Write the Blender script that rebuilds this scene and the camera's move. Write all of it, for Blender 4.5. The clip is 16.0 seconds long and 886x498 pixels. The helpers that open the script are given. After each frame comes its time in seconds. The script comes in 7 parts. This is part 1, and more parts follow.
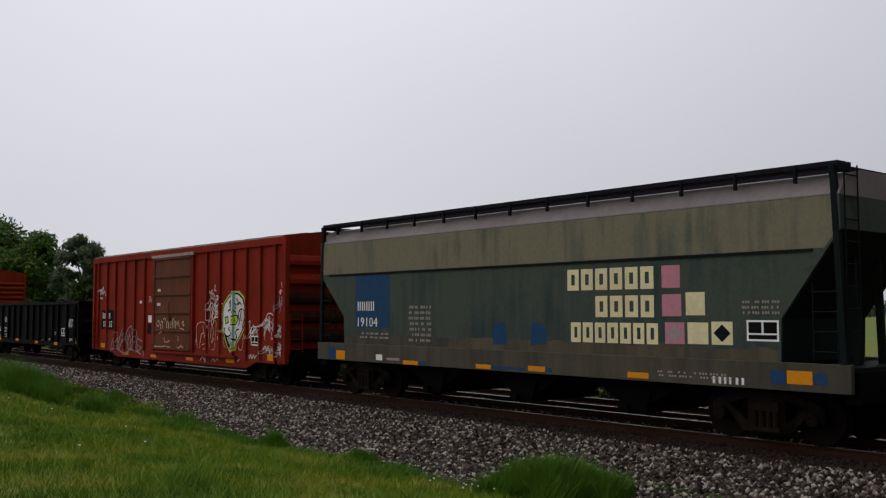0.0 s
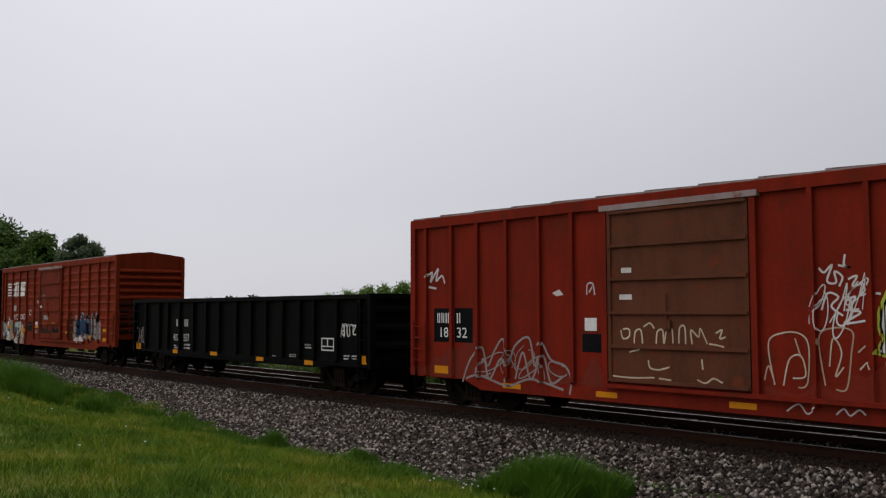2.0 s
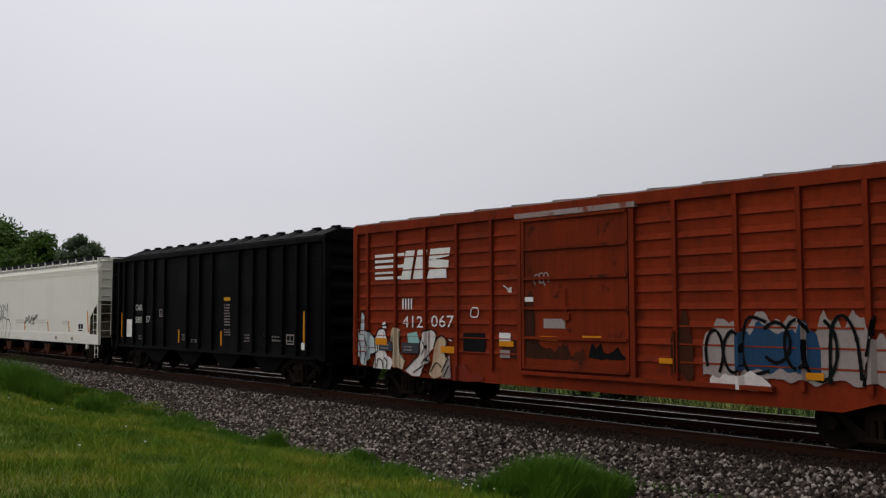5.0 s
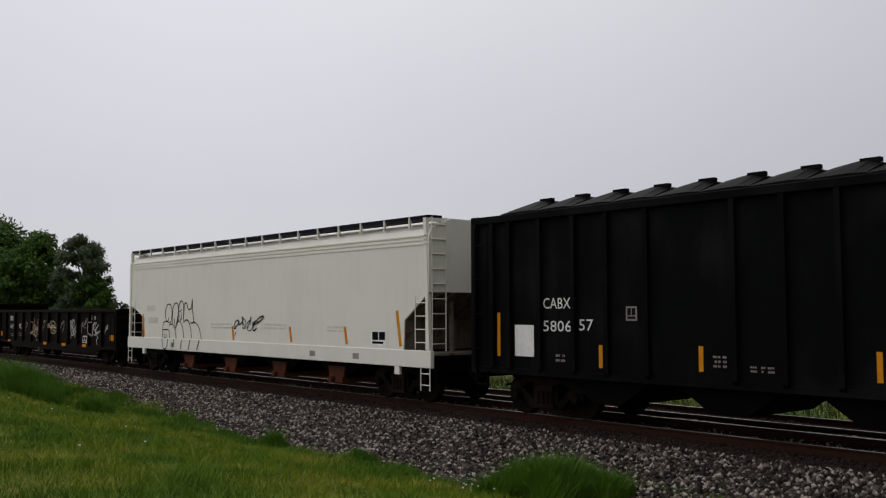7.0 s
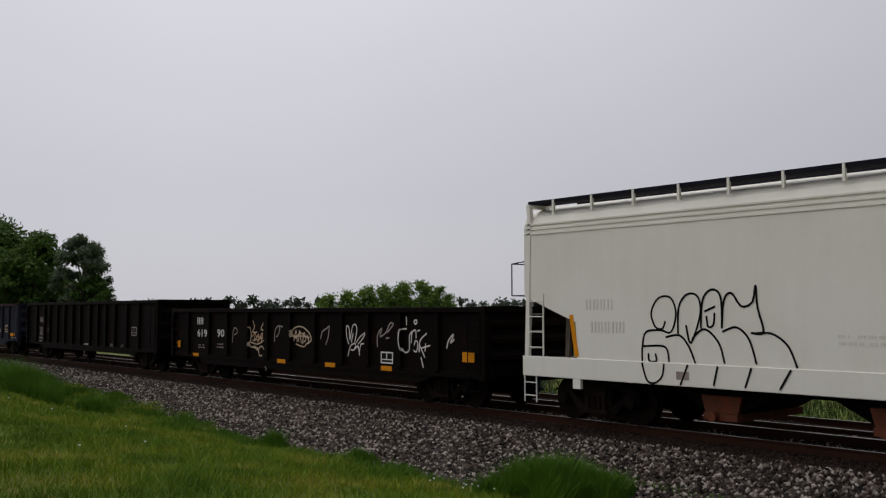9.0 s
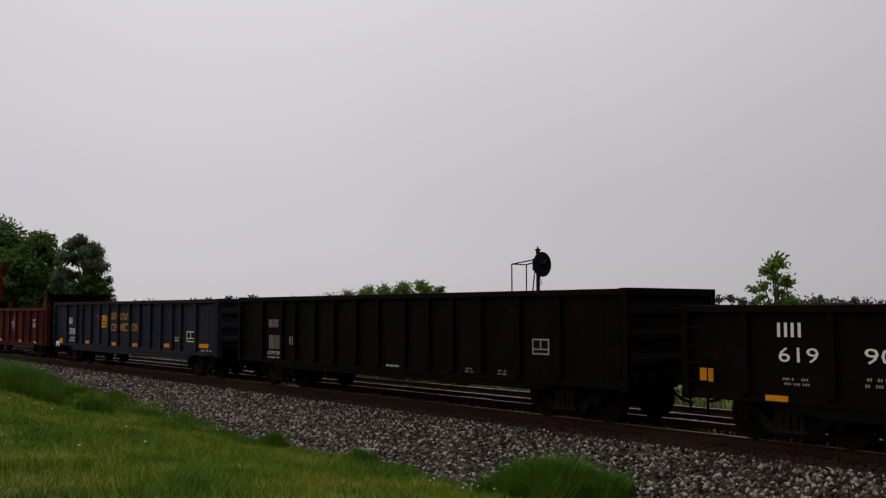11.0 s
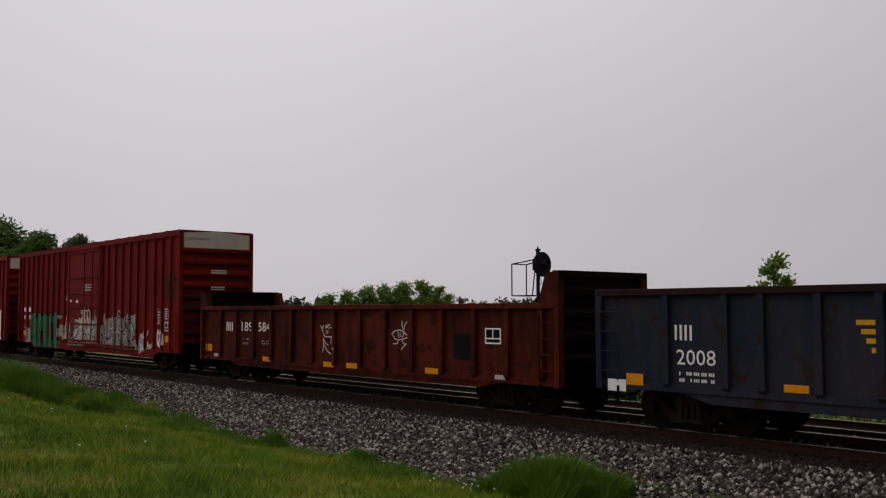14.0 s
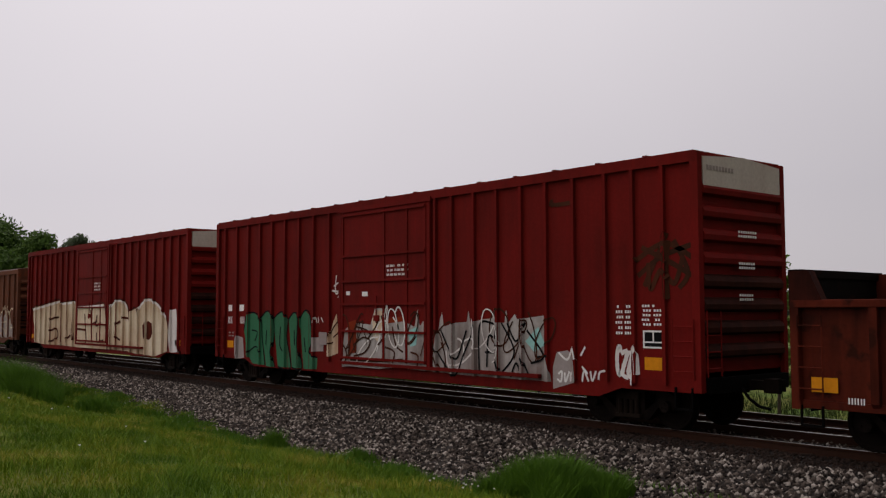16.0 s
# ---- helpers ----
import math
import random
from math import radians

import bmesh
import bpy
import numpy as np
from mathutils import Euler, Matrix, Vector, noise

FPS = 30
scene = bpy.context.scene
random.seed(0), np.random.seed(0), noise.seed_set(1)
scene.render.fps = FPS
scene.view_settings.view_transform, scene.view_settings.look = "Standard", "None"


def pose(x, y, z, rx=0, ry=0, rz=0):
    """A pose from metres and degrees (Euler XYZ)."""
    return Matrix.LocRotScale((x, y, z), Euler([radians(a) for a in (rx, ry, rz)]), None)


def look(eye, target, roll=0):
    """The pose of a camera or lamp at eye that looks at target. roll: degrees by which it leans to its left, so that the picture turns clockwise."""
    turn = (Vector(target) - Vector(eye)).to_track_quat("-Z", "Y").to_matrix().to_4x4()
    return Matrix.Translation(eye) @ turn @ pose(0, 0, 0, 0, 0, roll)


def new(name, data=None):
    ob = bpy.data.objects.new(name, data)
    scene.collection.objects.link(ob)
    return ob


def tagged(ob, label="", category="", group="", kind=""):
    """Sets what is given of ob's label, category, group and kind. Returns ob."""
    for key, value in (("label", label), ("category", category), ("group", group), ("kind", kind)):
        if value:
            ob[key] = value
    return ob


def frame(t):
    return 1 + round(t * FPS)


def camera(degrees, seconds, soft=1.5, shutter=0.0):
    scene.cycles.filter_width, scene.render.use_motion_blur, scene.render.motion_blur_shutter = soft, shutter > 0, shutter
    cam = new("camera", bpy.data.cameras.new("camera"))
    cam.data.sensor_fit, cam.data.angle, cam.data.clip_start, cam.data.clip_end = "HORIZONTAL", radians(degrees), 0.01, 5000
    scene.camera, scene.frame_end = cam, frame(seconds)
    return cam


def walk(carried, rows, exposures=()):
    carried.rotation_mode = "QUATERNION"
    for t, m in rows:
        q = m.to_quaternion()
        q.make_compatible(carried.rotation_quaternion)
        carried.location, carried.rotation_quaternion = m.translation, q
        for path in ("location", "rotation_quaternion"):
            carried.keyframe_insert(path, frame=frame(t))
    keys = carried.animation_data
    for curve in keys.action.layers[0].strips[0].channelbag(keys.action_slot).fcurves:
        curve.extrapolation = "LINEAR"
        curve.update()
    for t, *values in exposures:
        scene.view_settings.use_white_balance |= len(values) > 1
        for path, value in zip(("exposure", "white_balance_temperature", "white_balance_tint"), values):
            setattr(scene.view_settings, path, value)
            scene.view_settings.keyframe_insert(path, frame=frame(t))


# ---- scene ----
cam = camera(50.0, 16.0, soft=1.25)
EYE = pose(0, -16.07, 2.30, 93.7, 0.15, 50.0)
EXPOSURES = [(0, 0.0, 6500, 11), (5.5, -0.03, 6550, 11), (8, -0.12, 6500, 11), (9.5, -0.2, 6500, 12), (12, -0.2, 6850, 16), (14.5, -0.22, 6850, 17), (15.2, -0.2, 6850, 17), (16, -0.06, 6850, 17)]
walk(cam, [(0, EYE), (16, EYE)], EXPOSURES)

# ---- sky and light: a bright overcast evening ----
SUN_EL, SUN_AZ = radians(42), radians(-55)
world = bpy.data.worlds.new("overcast_sky")
scene.world = world
world.use_nodes = True
wn, wl = world.node_tree.nodes, world.node_tree.links
wn.clear()
sky = wn.new("ShaderNodeTexSky")
sky.sky_type, sky.sun_disc, sky.sun_elevation, sky.sun_rotation = "NISHITA", False, SUN_EL, SUN_AZ
sky.dust_density, sky.air_density = 4.0, 1.0
grey = wn.new("ShaderNodeHueSaturation")
grey.inputs["Saturation"].default_value = 0.15
wl.new(sky.outputs[0], grey.inputs["Color"])
scale_sky = wn.new("ShaderNodeMix")
scale_sky.data_type, scale_sky.blend_type = "RGBA", "MULTIPLY"
scale_sky.inputs[0].default_value = 1.0
wl.new(grey.outputs[0], scale_sky.inputs[6])
scale_sky.inputs[7].default_value = (0.06, 0.06, 0.06, 1)
tc = wn.new("ShaderNodeTexCoord")
sep = wn.new("ShaderNodeSeparateXYZ")
wl.new(tc.outputs["Generated"], sep.inputs[0])
ramp = wn.new("ShaderNodeValToRGB")
ramp.color_ramp.elements[0].position, ramp.color_ramp.elements[0].color = 0.0, (0.565, 0.57, 0.605, 1)
ramp.color_ramp.elements[1].position, ramp.color_ramp.elements[1].color = 1.0, (1.0, 1.0, 1.04, 1)
for pos, col in ((0.12, (0.54, 0.55, 0.60, 1)), (0.35, (0.64, 0.65, 0.70, 1)), (0.6, (0.90, 0.91, 0.95, 1))):
    e = ramp.color_ramp.elements.new(pos)
    e.color = col
wl.new(sep.outputs[2], ramp.inputs[0])
cloud = wn.new("ShaderNodeTexNoise")
cloud.inputs["Scale"].default_value, cloud.inputs["Detail"].default_value = 1.6, 3.0
wl.new(tc.outputs["Generated"], cloud.inputs["Vector"])
cl = wn.new("ShaderNodeMapRange")
cl.inputs[3].default_value, cl.inputs[4].default_value = 0.9, 1.1
wl.new(cloud.outputs[0], cl.inputs[0])
# the cloud is thinner towards the sun's side
side = wn.new("ShaderNodeVectorMath")
side.operation = "DOT_PRODUCT"
side.inputs[1].default_value = (-0.75, 0.10, 0.35)
wl.new(tc.outputs["Generated"], side.inputs[0])
sm = wn.new("ShaderNodeMapRange")
sm.inputs[1].default_value, sm.inputs[2].default_value, sm.inputs[3].default_value, sm.inputs[4].default_value = -0.8, 0.85, 0.10, 1.24
wl.new(side.outputs["Value"], sm.inputs[0])
mul = wn.new("ShaderNodeMath")
mul.operation = "MULTIPLY"
wl.new(cl.outputs[0], mul.inputs[0])
wl.new(sm.outputs[0], mul.inputs[1])
# the sky is clearer and brighter behind the viewer
back = wn.new("ShaderNodeMapRange")
back.interpolation_type = "SMOOTHSTEP"
back.inputs[1].default_value, back.inputs[2].default_value, back.inputs[3].default_value, back.inputs[4].default_value = -0.75, 0.15, 1.85, 1.0
wl.new(sep.outputs[1], back.inputs[0])
mul2 = wn.new("ShaderNodeMath")
mul2.operation = "MULTIPLY"
wl.new(mul.outputs[0], mul2.inputs[0])
wl.new(back.outputs[0], mul2.inputs[1])
tint = wn.new("ShaderNodeVectorMath")
tint.operation = "SCALE"
wl.new(ramp.outputs[0], tint.inputs[0])
wl.new(mul2.outputs[0], tint.inputs["Scale"])
blend = wn.new("ShaderNodeMix")
blend.data_type = "RGBA"
blend.inputs[0].default_value = 0.9
wl.new(scale_sky.outputs[2], blend.inputs[6])
wl.new(tint.outputs[0], blend.inputs[7])
bg = wn.new("ShaderNodeBackground")
bg.inputs[1].default_value = 1.0
wl.new(blend.outputs[2], bg.inputs[0])
wo = wn.new("ShaderNodeOutputWorld")
wl.new(bg.outputs[0], wo.inputs[0])
sun = new("sun", bpy.data.lights.new("sun", "SUN"))
sun.data.energy, sun.data.angle, sun.data.color = 0.5, radians(25), (1.0, 0.96, 0.9)
sun.matrix_world = look((-30 * math.cos(radians(35)), 30 * math.sin(radians(35)), 30), (0, 0, 0))


# ---- materials ----
def nodes_of(name):
    m = bpy.data.materials.new(name)
    m.use_nodes = True
    nt = m.node_tree
    return m, nt.nodes, nt.links, nt.nodes["Principled BSDF"]


def paint(name, base, dirt, amount=0.5, rough=0.6, metal=0.0, streak=1.0, rust=None, bump=0.15, spec=0.02, grit=1.0, spread=0.60):
    """Weathered paint: broad stains, runs down the sheet, rust flecks and a fine grain."""
    m, n, l, b = nodes_of(name)
    tco = n.new("ShaderNodeTexCoord")
    obi = n.new("ShaderNodeObjectInfo")
    add = n.new("ShaderNodeVectorMath")
    add.operation = "ADD"
    l.new(tco.outputs["Object"], add.inputs[0])
    l.new(obi.outputs["Random"], add.inputs[1])
    mp = n.new("ShaderNodeMapping")
    mp.inputs["Scale"].default_value = (3.2, 3.2, 0.35)
    l.new(add.outputs[0], mp.inputs[0])
    runs = n.new("ShaderNodeTexNoise")
    runs.inputs["Scale"].default_value, runs.inputs["Detail"].default_value = 1.4, 5.0
    l.new(mp.outputs[0], runs.inputs["Vector"])
    broad = n.new("ShaderNodeTexNoise")
    broad.inputs["Scale"].default_value, broad.inputs["Detail"].default_value = 0.55, 6.0
    l.new(add.outputs[0], broad.inputs["Vector"])
    fine = n.new("ShaderNodeTexNoise")
    fine.inputs["Scale"].default_value, fine.inputs["Detail"].default_value = 14.0, 6.0
    l.new(add.outputs[0], fine.inputs["Vector"])
    mix1 = n.new("ShaderNodeMath")
    mix1.operation = "MULTIPLY_ADD"
    mix1.inputs[1].default_value = 0.55 * streak
    l.new(runs.outputs[0], mix1.inputs[0])
    l.new(broad.outputs[0], mix1.inputs[2])
    rg = n.new("ShaderNodeMapRange")
    rg.inputs[1].default_value, rg.inputs[2].default_value = 0.62, 1.05
    rg.inputs[3].default_value, rg.inputs[4].default_value = 0.0, amount
    l.new(mix1.outputs[0], rg.inputs[0])
    col = n.new("ShaderNodeMix")
    col.data_type = "RGBA"
    col.inputs[6].default_value, col.inputs[7].default_value = (*base, 1), (*dirt, 1)
    l.new(rg.outputs[0], col.inputs[0])
    out = col.outputs[2]
    grain = n.new("ShaderNodeMapRange")
    grain.inputs[1].default_value, grain.inputs[2].default_value = 0.3, 0.7
    grain.inputs[3].default_value, grain.inputs[4].default_value = 1 - 0.08 * grit, 1 + 0.06 * grit
    l.new(fine.outputs[0], grain.inputs[0])
    sc = n.new("ShaderNodeVectorMath")
    sc.operation = "SCALE"
    l.new(out, sc.inputs[0])
    l.new(grain.outputs[0], sc.inputs["Scale"])
    out = sc.outputs[0]
    if rust:
        rr = n.new("ShaderNodeTexNoise")
        rr.inputs["Scale"].default_value, rr.inputs["Detail"].default_value = 2.3, 9.0
        l.new(add.outputs[0], rr.inputs["Vector"])
        rm = n.new("ShaderNodeMapRange")
        rm.inputs[1].default_value, rm.inputs[2].default_value = spread, spread + 0.08
        l.new(rr.outputs[0], rm.inputs[0])
        rc = n.new("ShaderNodeMix")
        rc.data_type = "RGBA"
        l.new(rm.outputs[0], rc.inputs[0])
        l.new(out, rc.inputs[6])
        rc.inputs[7].default_value = (*rust, 1)
        out = rc.outputs[2]
    l.new(out, b.inputs["Base Color"])
    b.inputs["Roughness"].default_value, b.inputs["Metallic"].default_value = rough, metal
    b.inputs["Specular IOR Level"].default_value = spec
    bp = n.new("ShaderNodeBump")
    bp.inputs["Strength"].default_value, bp.inputs["Distance"].default_value = bump, 0.02
    l.new(fine.outputs[0], bp.inputs["Height"])
    l.new(bp.outputs[0], b.inputs["Normal"])
    return m


def varied(name, cols, rough=0.8, scale=3.0, island=True, bump=0.0, mixing=0.5, thin=0.0, spread=0.25):
    """Colour that varies from piece to piece and over the place."""
    m, n, l, b = nodes_of(name)
    r = n.new("ShaderNodeValToRGB")
    els = r.color_ramp.elements
    for i, c in enumerate(cols):
        p = i / (len(cols) - 1)
        e = els[0] if i == 0 else els[-1] if i == len(cols) - 1 else els.new(p)
        e.position, e.color = p, (*c, 1)
    geo = n.new("ShaderNodeNewGeometry")
    tex = n.new("ShaderNodeTexNoise")
    tex.inputs["Scale"].default_value, tex.inputs["Detail"].default_value = scale, 6.0
    l.new(geo.outputs["Position"], tex.inputs["Vector"])
    rg = n.new("ShaderNodeMapRange")
    rg.inputs[1].default_value, rg.inputs[2].default_value = 0.5 - spread, 0.5 + spread
    l.new(tex.outputs[0], rg.inputs[0])
    if island:
        mx = n.new("ShaderNodeMix")
        mx.inputs[0].default_value = mixing
        l.new(rg.outputs[0], mx.inputs[2])
        l.new(geo.outputs["Random Per Island"], mx.inputs[3])
        l.new(mx.outputs[0], r.inputs[0])
    else:
        l.new(rg.outputs[0], r.inputs[0])
    l.new(r.outputs[0], b.inputs["Base Color"])
    b.inputs["Roughness"].default_value = rough
    b.inputs["Specular IOR Level"].default_value = 0.2
    if bump:
        bp = n.new("ShaderNodeBump")
        bp.inputs["Strength"].default_value, bp.inputs["Distance"].default_value = bump, 0.05
        l.new(tex.outputs[0], bp.inputs["Height"])
        l.new(bp.outputs[0], b.inputs["Normal"])
    if thin:
        tr = n.new("ShaderNodeBsdfTranslucent")
        l.new(r.outputs[0], tr.inputs["Color"])
        ms = n.new("ShaderNodeMixShader")
        ms.inputs[0].default_value = thin
        l.new(b.outputs[0], ms.inputs[1])
        l.new(tr.outputs[0], ms.inputs[2])
        l.new(ms.outputs[0], n["Material Output"].inputs["Surface"])
    return m


RUST = (0.10, 0.045, 0.022)
M_GREEN = paint("weathered_green_paint", (0.026, 0.047, 0.045), (0.075, 0.080, 0.062), 0.75, streak=1.7, rust=(0.045, 0.060, 0.050))
M_GREENUP = paint("dusty_olive_paint", (0.062, 0.080, 0.066), (0.185, 0.160, 0.105), 0.9, streak=1.9)
M_TANBAND = paint("dusty_tan_splash", (0.105, 0.085, 0.056), (0.045, 0.045, 0.036), 0.9, streak=1.4)
M_TANSILL = paint("dusty_dark_sill", (0.050, 0.046, 0.036), (0.10, 0.085, 0.06), 0.8, streak=1.3)
M_GREENTOP = paint("dusty_mauve_roof_edge", (0.1785, 0.1487, 0.1487), (0.255, 0.221, 0.2125), 0.6)
M_DARKROOF = paint("dark_running_board", (0.010, 0.010, 0.016), (0.025, 0.02, 0.026), 0.4)
M_DARKGREEN = paint("dark_green_steel", (0.0068, 0.01088, 0.01156), (0.0204, 0.017, 0.0136), 0.4)
M_RED = paint("oxide_red_paint", (0.232, 0.0205, 0.0095), (0.115, 0.017, 0.009), 0.7, streak=1.25, rust=(0.135, 0.021, 0.010))
M_DOORBROWN = paint("rusty_brown_door", (0.1326, 0.0468, 0.02574), (0.0663, 0.0273, 0.01716), 0.8, rust=(0.156, 0.039, 0.01794))
M_NSDOOR = paint("grimy_orange_brown_door", (0.205, 0.028, 0.009), (0.075, 0.015, 0.007), 0.8, streak=1.2, rust=(0.05, 0.014, 0.007), spread=0.60)
M_ROOFGREY = paint("galvanised_roof", (0.33, 0.27, 0.26), (0.2, 0.08, 0.05), 0.7, rough=0.5, rust=(0.2, 0.06, 0.04))
M_BLACK = paint("worn_black_paint", (0.0030, 0.0034, 0.0030), (0.0105, 0.0095, 0.0078), 0.7)
M_BLACKBROWN = paint("brown_black_paint", (0.004896, 0.003264, 0.00272), (0.009792, 0.005984, 0.004352), 0.5, rust=(0.01197, 0.004896, 0.003264))
M_NSRED = paint("orange_brown_paint", (0.2255, 0.02915, 0.00935), (0.1045, 0.0176, 0.0077), 0.7, streak=1.25, rust=(0.121, 0.0209, 0.0088))
M_HOPBLACK = paint("blue_black_paint", (0.0040, 0.0042, 0.0046), (0.019, 0.019, 0.0195), 0.85, streak=0.5)
M_WHITE = paint("off_white_paint", (0.76, 0.73, 0.645), (0.62, 0.57, 0.48), 0.5, rough=0.45, bump=0.0, spec=0.2, grit=0.12, streak=0.8)
M_GRIMEWHITE = paint("grimy_off_white_paint", (0.21, 0.185, 0.15), (0.07, 0.045, 0.03), 0.9, streak=1.4, rust=(0.10, 0.045, 0.022))
M_FAINT = paint("faint_grey_lettering", (0.60, 0.57, 0.50), (0.72, 0.68, 0.6), 0.8)
M_BLUE = paint("faded_blue_paint", (0.0125, 0.0185, 0.036), (0.030, 0.027, 0.028), 0.9, streak=1.35, rust=(0.026, 0.015, 0.011), spread=0.58)
M_CHORD = paint("rusty_top_chord", (0.020, 0.0095, 0.009), (0.035, 0.015, 0.012), 0.7)
M_BROWN = paint("red_brown_gondola_paint", (0.094, 0.0155, 0.008), (0.022, 0.006, 0.004), 1.0, streak=1.25, rust=(0.030, 0.008, 0.005), spread=0.545)
M_MAROON = paint("maroon_red_paint", (0.150, 0.0095, 0.0075), (0.075, 0.008, 0.006), 0.7, streak=1.2)
M_SILVER = paint("grey_silver_spray_paint", (0.42, 0.39, 0.36), (0.10, 0.055, 0.045), 0.9, streak=1.1)
M_STEEL = paint("grimy_truck_steel", (0.0045, 0.003, 0.0024), (0.027, 0.0175, 0.0125), 0.75)
M_TREAD = paint("wheel_steel", (0.0072, 0.00495, 0.00405), (0.0135, 0.009, 0.00675), 0.5, rough=0.7)
M_UNDER = paint("dark_underframe", (0.0027, 0.00225, 0.00225), (0.0063, 0.00495, 0.00405), 0.5)
M_ORANGE = paint("reflective_orange", (0.62, 0.23, 0.012), (0.4, 0.16, 0.02), 0.4, streak=0.4)
M_CREAM = paint("faded_cream_lettering", (0.72, 0.62, 0.36), (0.45, 0.38, 0.24), 0.5)
M_PINK = paint("faded_pink_panel", (0.50, 0.20, 0.25), (0.35, 0.18, 0.2), 0.6)
M_LETTER = paint("white_lettering", (0.80, 0.78, 0.74), (0.5, 0.45, 0.4), 0.45)
M_FADED = paint("faded_lettering", (0.32, 0.27, 0.25), (0.2, 0.14, 0.12), 0.6)
M_PATCHBLUE = paint("blue_patch_paint", (0.018, 0.055, 0.12), (0.035, 0.06, 0.09), 0.6)
M_PALE = paint("pale_blue_spray_paint", (0.48, 0.55, 0.56), (0.4, 0.38, 0.36), 0.6)
M_SLATE = paint("slate_grey_panel", (0.045, 0.05, 0.06), (0.08, 0.08, 0.085), 0.5)
M_DARKRIDGE = paint("dark_lower_ridge", (0.020, 0.008, 0.006), (0.055, 0.014, 0.009), 0.8, streak=1.3)
M_REDGRIME = paint("dull_red_road_grime", (0.115, 0.034, 0.022), (0.19, 0.026, 0.014), 1.0, streak=1.8)
M_INK = paint("black_spray_paint", (0.006, 0.006, 0.0065), (0.016, 0.015, 0.015), 0.5)
M_SPRAY = paint("white_spray_paint", (0.72, 0.69, 0.65), (0.38, 0.26, 0.22), 0.6)
M_CREAMSPRAY = paint("cream_spray_paint", (0.66, 0.56, 0.41), (0.36, 0.20, 0.11), 0.85, streak=1.3)
M_GREENSPRAY = paint("green_spray_paint", (0.035, 0.15, 0.075), (0.05, 0.10, 0.06), 0.5)
M_LIME = paint("lime_spray_paint", (0.45, 0.55, 0.06), (0.3, 0.4, 0.1), 0.4)
M_TEAL = paint("teal_spray_paint", (0.25, 0.5, 0.46), (0.3, 0.4, 0.36), 0.4)
M_YELLOW = paint("yellow_logo_paint", (0.615, 0.3075, 0.0205), (0.3587, 0.205, 0.041), 0.5)
M_RAIL = paint("rusty_rail", (0.036, 0.016, 0.010), (0.022, 0.013, 0.009), 0.6)
M_RAILHEAD = paint("polished_railhead", (0.36, 0.35, 0.34), (0.22, 0.19, 0.17), 0.6, rough=0.42, metal=1.0, bump=0.02)
M_TIE = paint("creosoted_tie", (0.0154, 0.0105, 0.0077), (0.028, 0.021, 0.0161), 0.6)
M_SIGNAL = paint("black_signal_paint", (0.012, 0.013, 0.016), (0.03, 0.03, 0.034), 0.4)
M_BARK = paint("bark", (0.07, 0.055, 0.04), (0.10, 0.085, 0.07), 0.6)
M_GRAVEL = varied("ballast_stone", [(0.004, 0.0025, 0.002), (0.013, 0.0083, 0.006), (0.040, 0.029, 0.022), (0.115, 0.090, 0.073), (0.42, 0.37, 0.32)], 0.85, 2.0, mixing=0.94)
M_RUSTSTONE = varied("rust_stained_stone", [(0.008, 0.0045, 0.003), (0.018, 0.010, 0.0065), (0.034, 0.019, 0.013)], 0.9, 3.0, mixing=0.7)
M_BED = varied("ballast_bed", [(0.007, 0.0049, 0.0042), (0.021, 0.0168, 0.014), (0.049, 0.0406, 0.035)], 0.9, 22.0, island=False, bump=0.6)
M_SOIL = varied("grassy_ground", [(0.0432, 0.09072, 0.00432), (0.07344, 0.121, 0.006912), (0.1123, 0.1166, 0.01382), (0.06048, 0.108, 0.006048)], 0.95, 0.5, island=False, bump=0.2)
M_GRASS = varied("grass_blades", [(0.038, 0.095, 0.003), (0.075, 0.150, 0.004), (0.125, 0.20, 0.006), (0.225, 0.235, 0.015), (0.40, 0.32, 0.085)], 0.7, 0.8, mixing=0.38, spread=0.15)
M_TALL = varied("tall_weed_blades", [(0.03588, 0.09418, 0.004485), (0.06279, 0.148, 0.007176), (0.09867, 0.1973, 0.01076)], 0.7, 1.5)
# rough grass colour is darkened to carry the shade behind the train
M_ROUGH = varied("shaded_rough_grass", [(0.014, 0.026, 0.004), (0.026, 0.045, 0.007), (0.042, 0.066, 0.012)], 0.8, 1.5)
M_LEAF = varied("tree_leaves", [(0.024, 0.055, 0.009), (0.052, 0.105, 0.016), (0.105, 0.17, 0.03)], 0.7, 0.8, thin=0.25)
M_LEAF2 = varied("shrub_leaves", [(0.06, 0.12, 0.017), (0.11, 0.19, 0.03), (0.18, 0.265, 0.055)], 0.7, 1.2, thin=0.4)
# leaf colour far darker than other foliage, standing in for shade behind the train
M_HEDGE = varied("shaded_hedge_leaves", [(0.005, 0.010, 0.002), (0.008, 0.016, 0.003), (0.012, 0.024, 0.004)], 0.8, 1.0)
M_LEAF3 = varied("willow_leaves", [(0.065, 0.095, 0.05), (0.10, 0.135, 0.075), (0.14, 0.175, 0.10)], 0.7, 1.2, thin=0.4)
M_FAR = varied("far_woods", [(0.032, 0.045, 0.032), (0.05, 0.066, 0.046), (0.07, 0.088, 0.062)], 0.9, 0.05)
M_FLOWER = varied("white_flowers", [(0.6, 0.6, 0.55), (0.7, 0.7, 0.66)], 0.8, 3.0)
M_LENS = paint("dark_signal_lens", (0.02, 0.02, 0.02), (0.03, 0.03, 0.03), 0.2, rough=0.1)


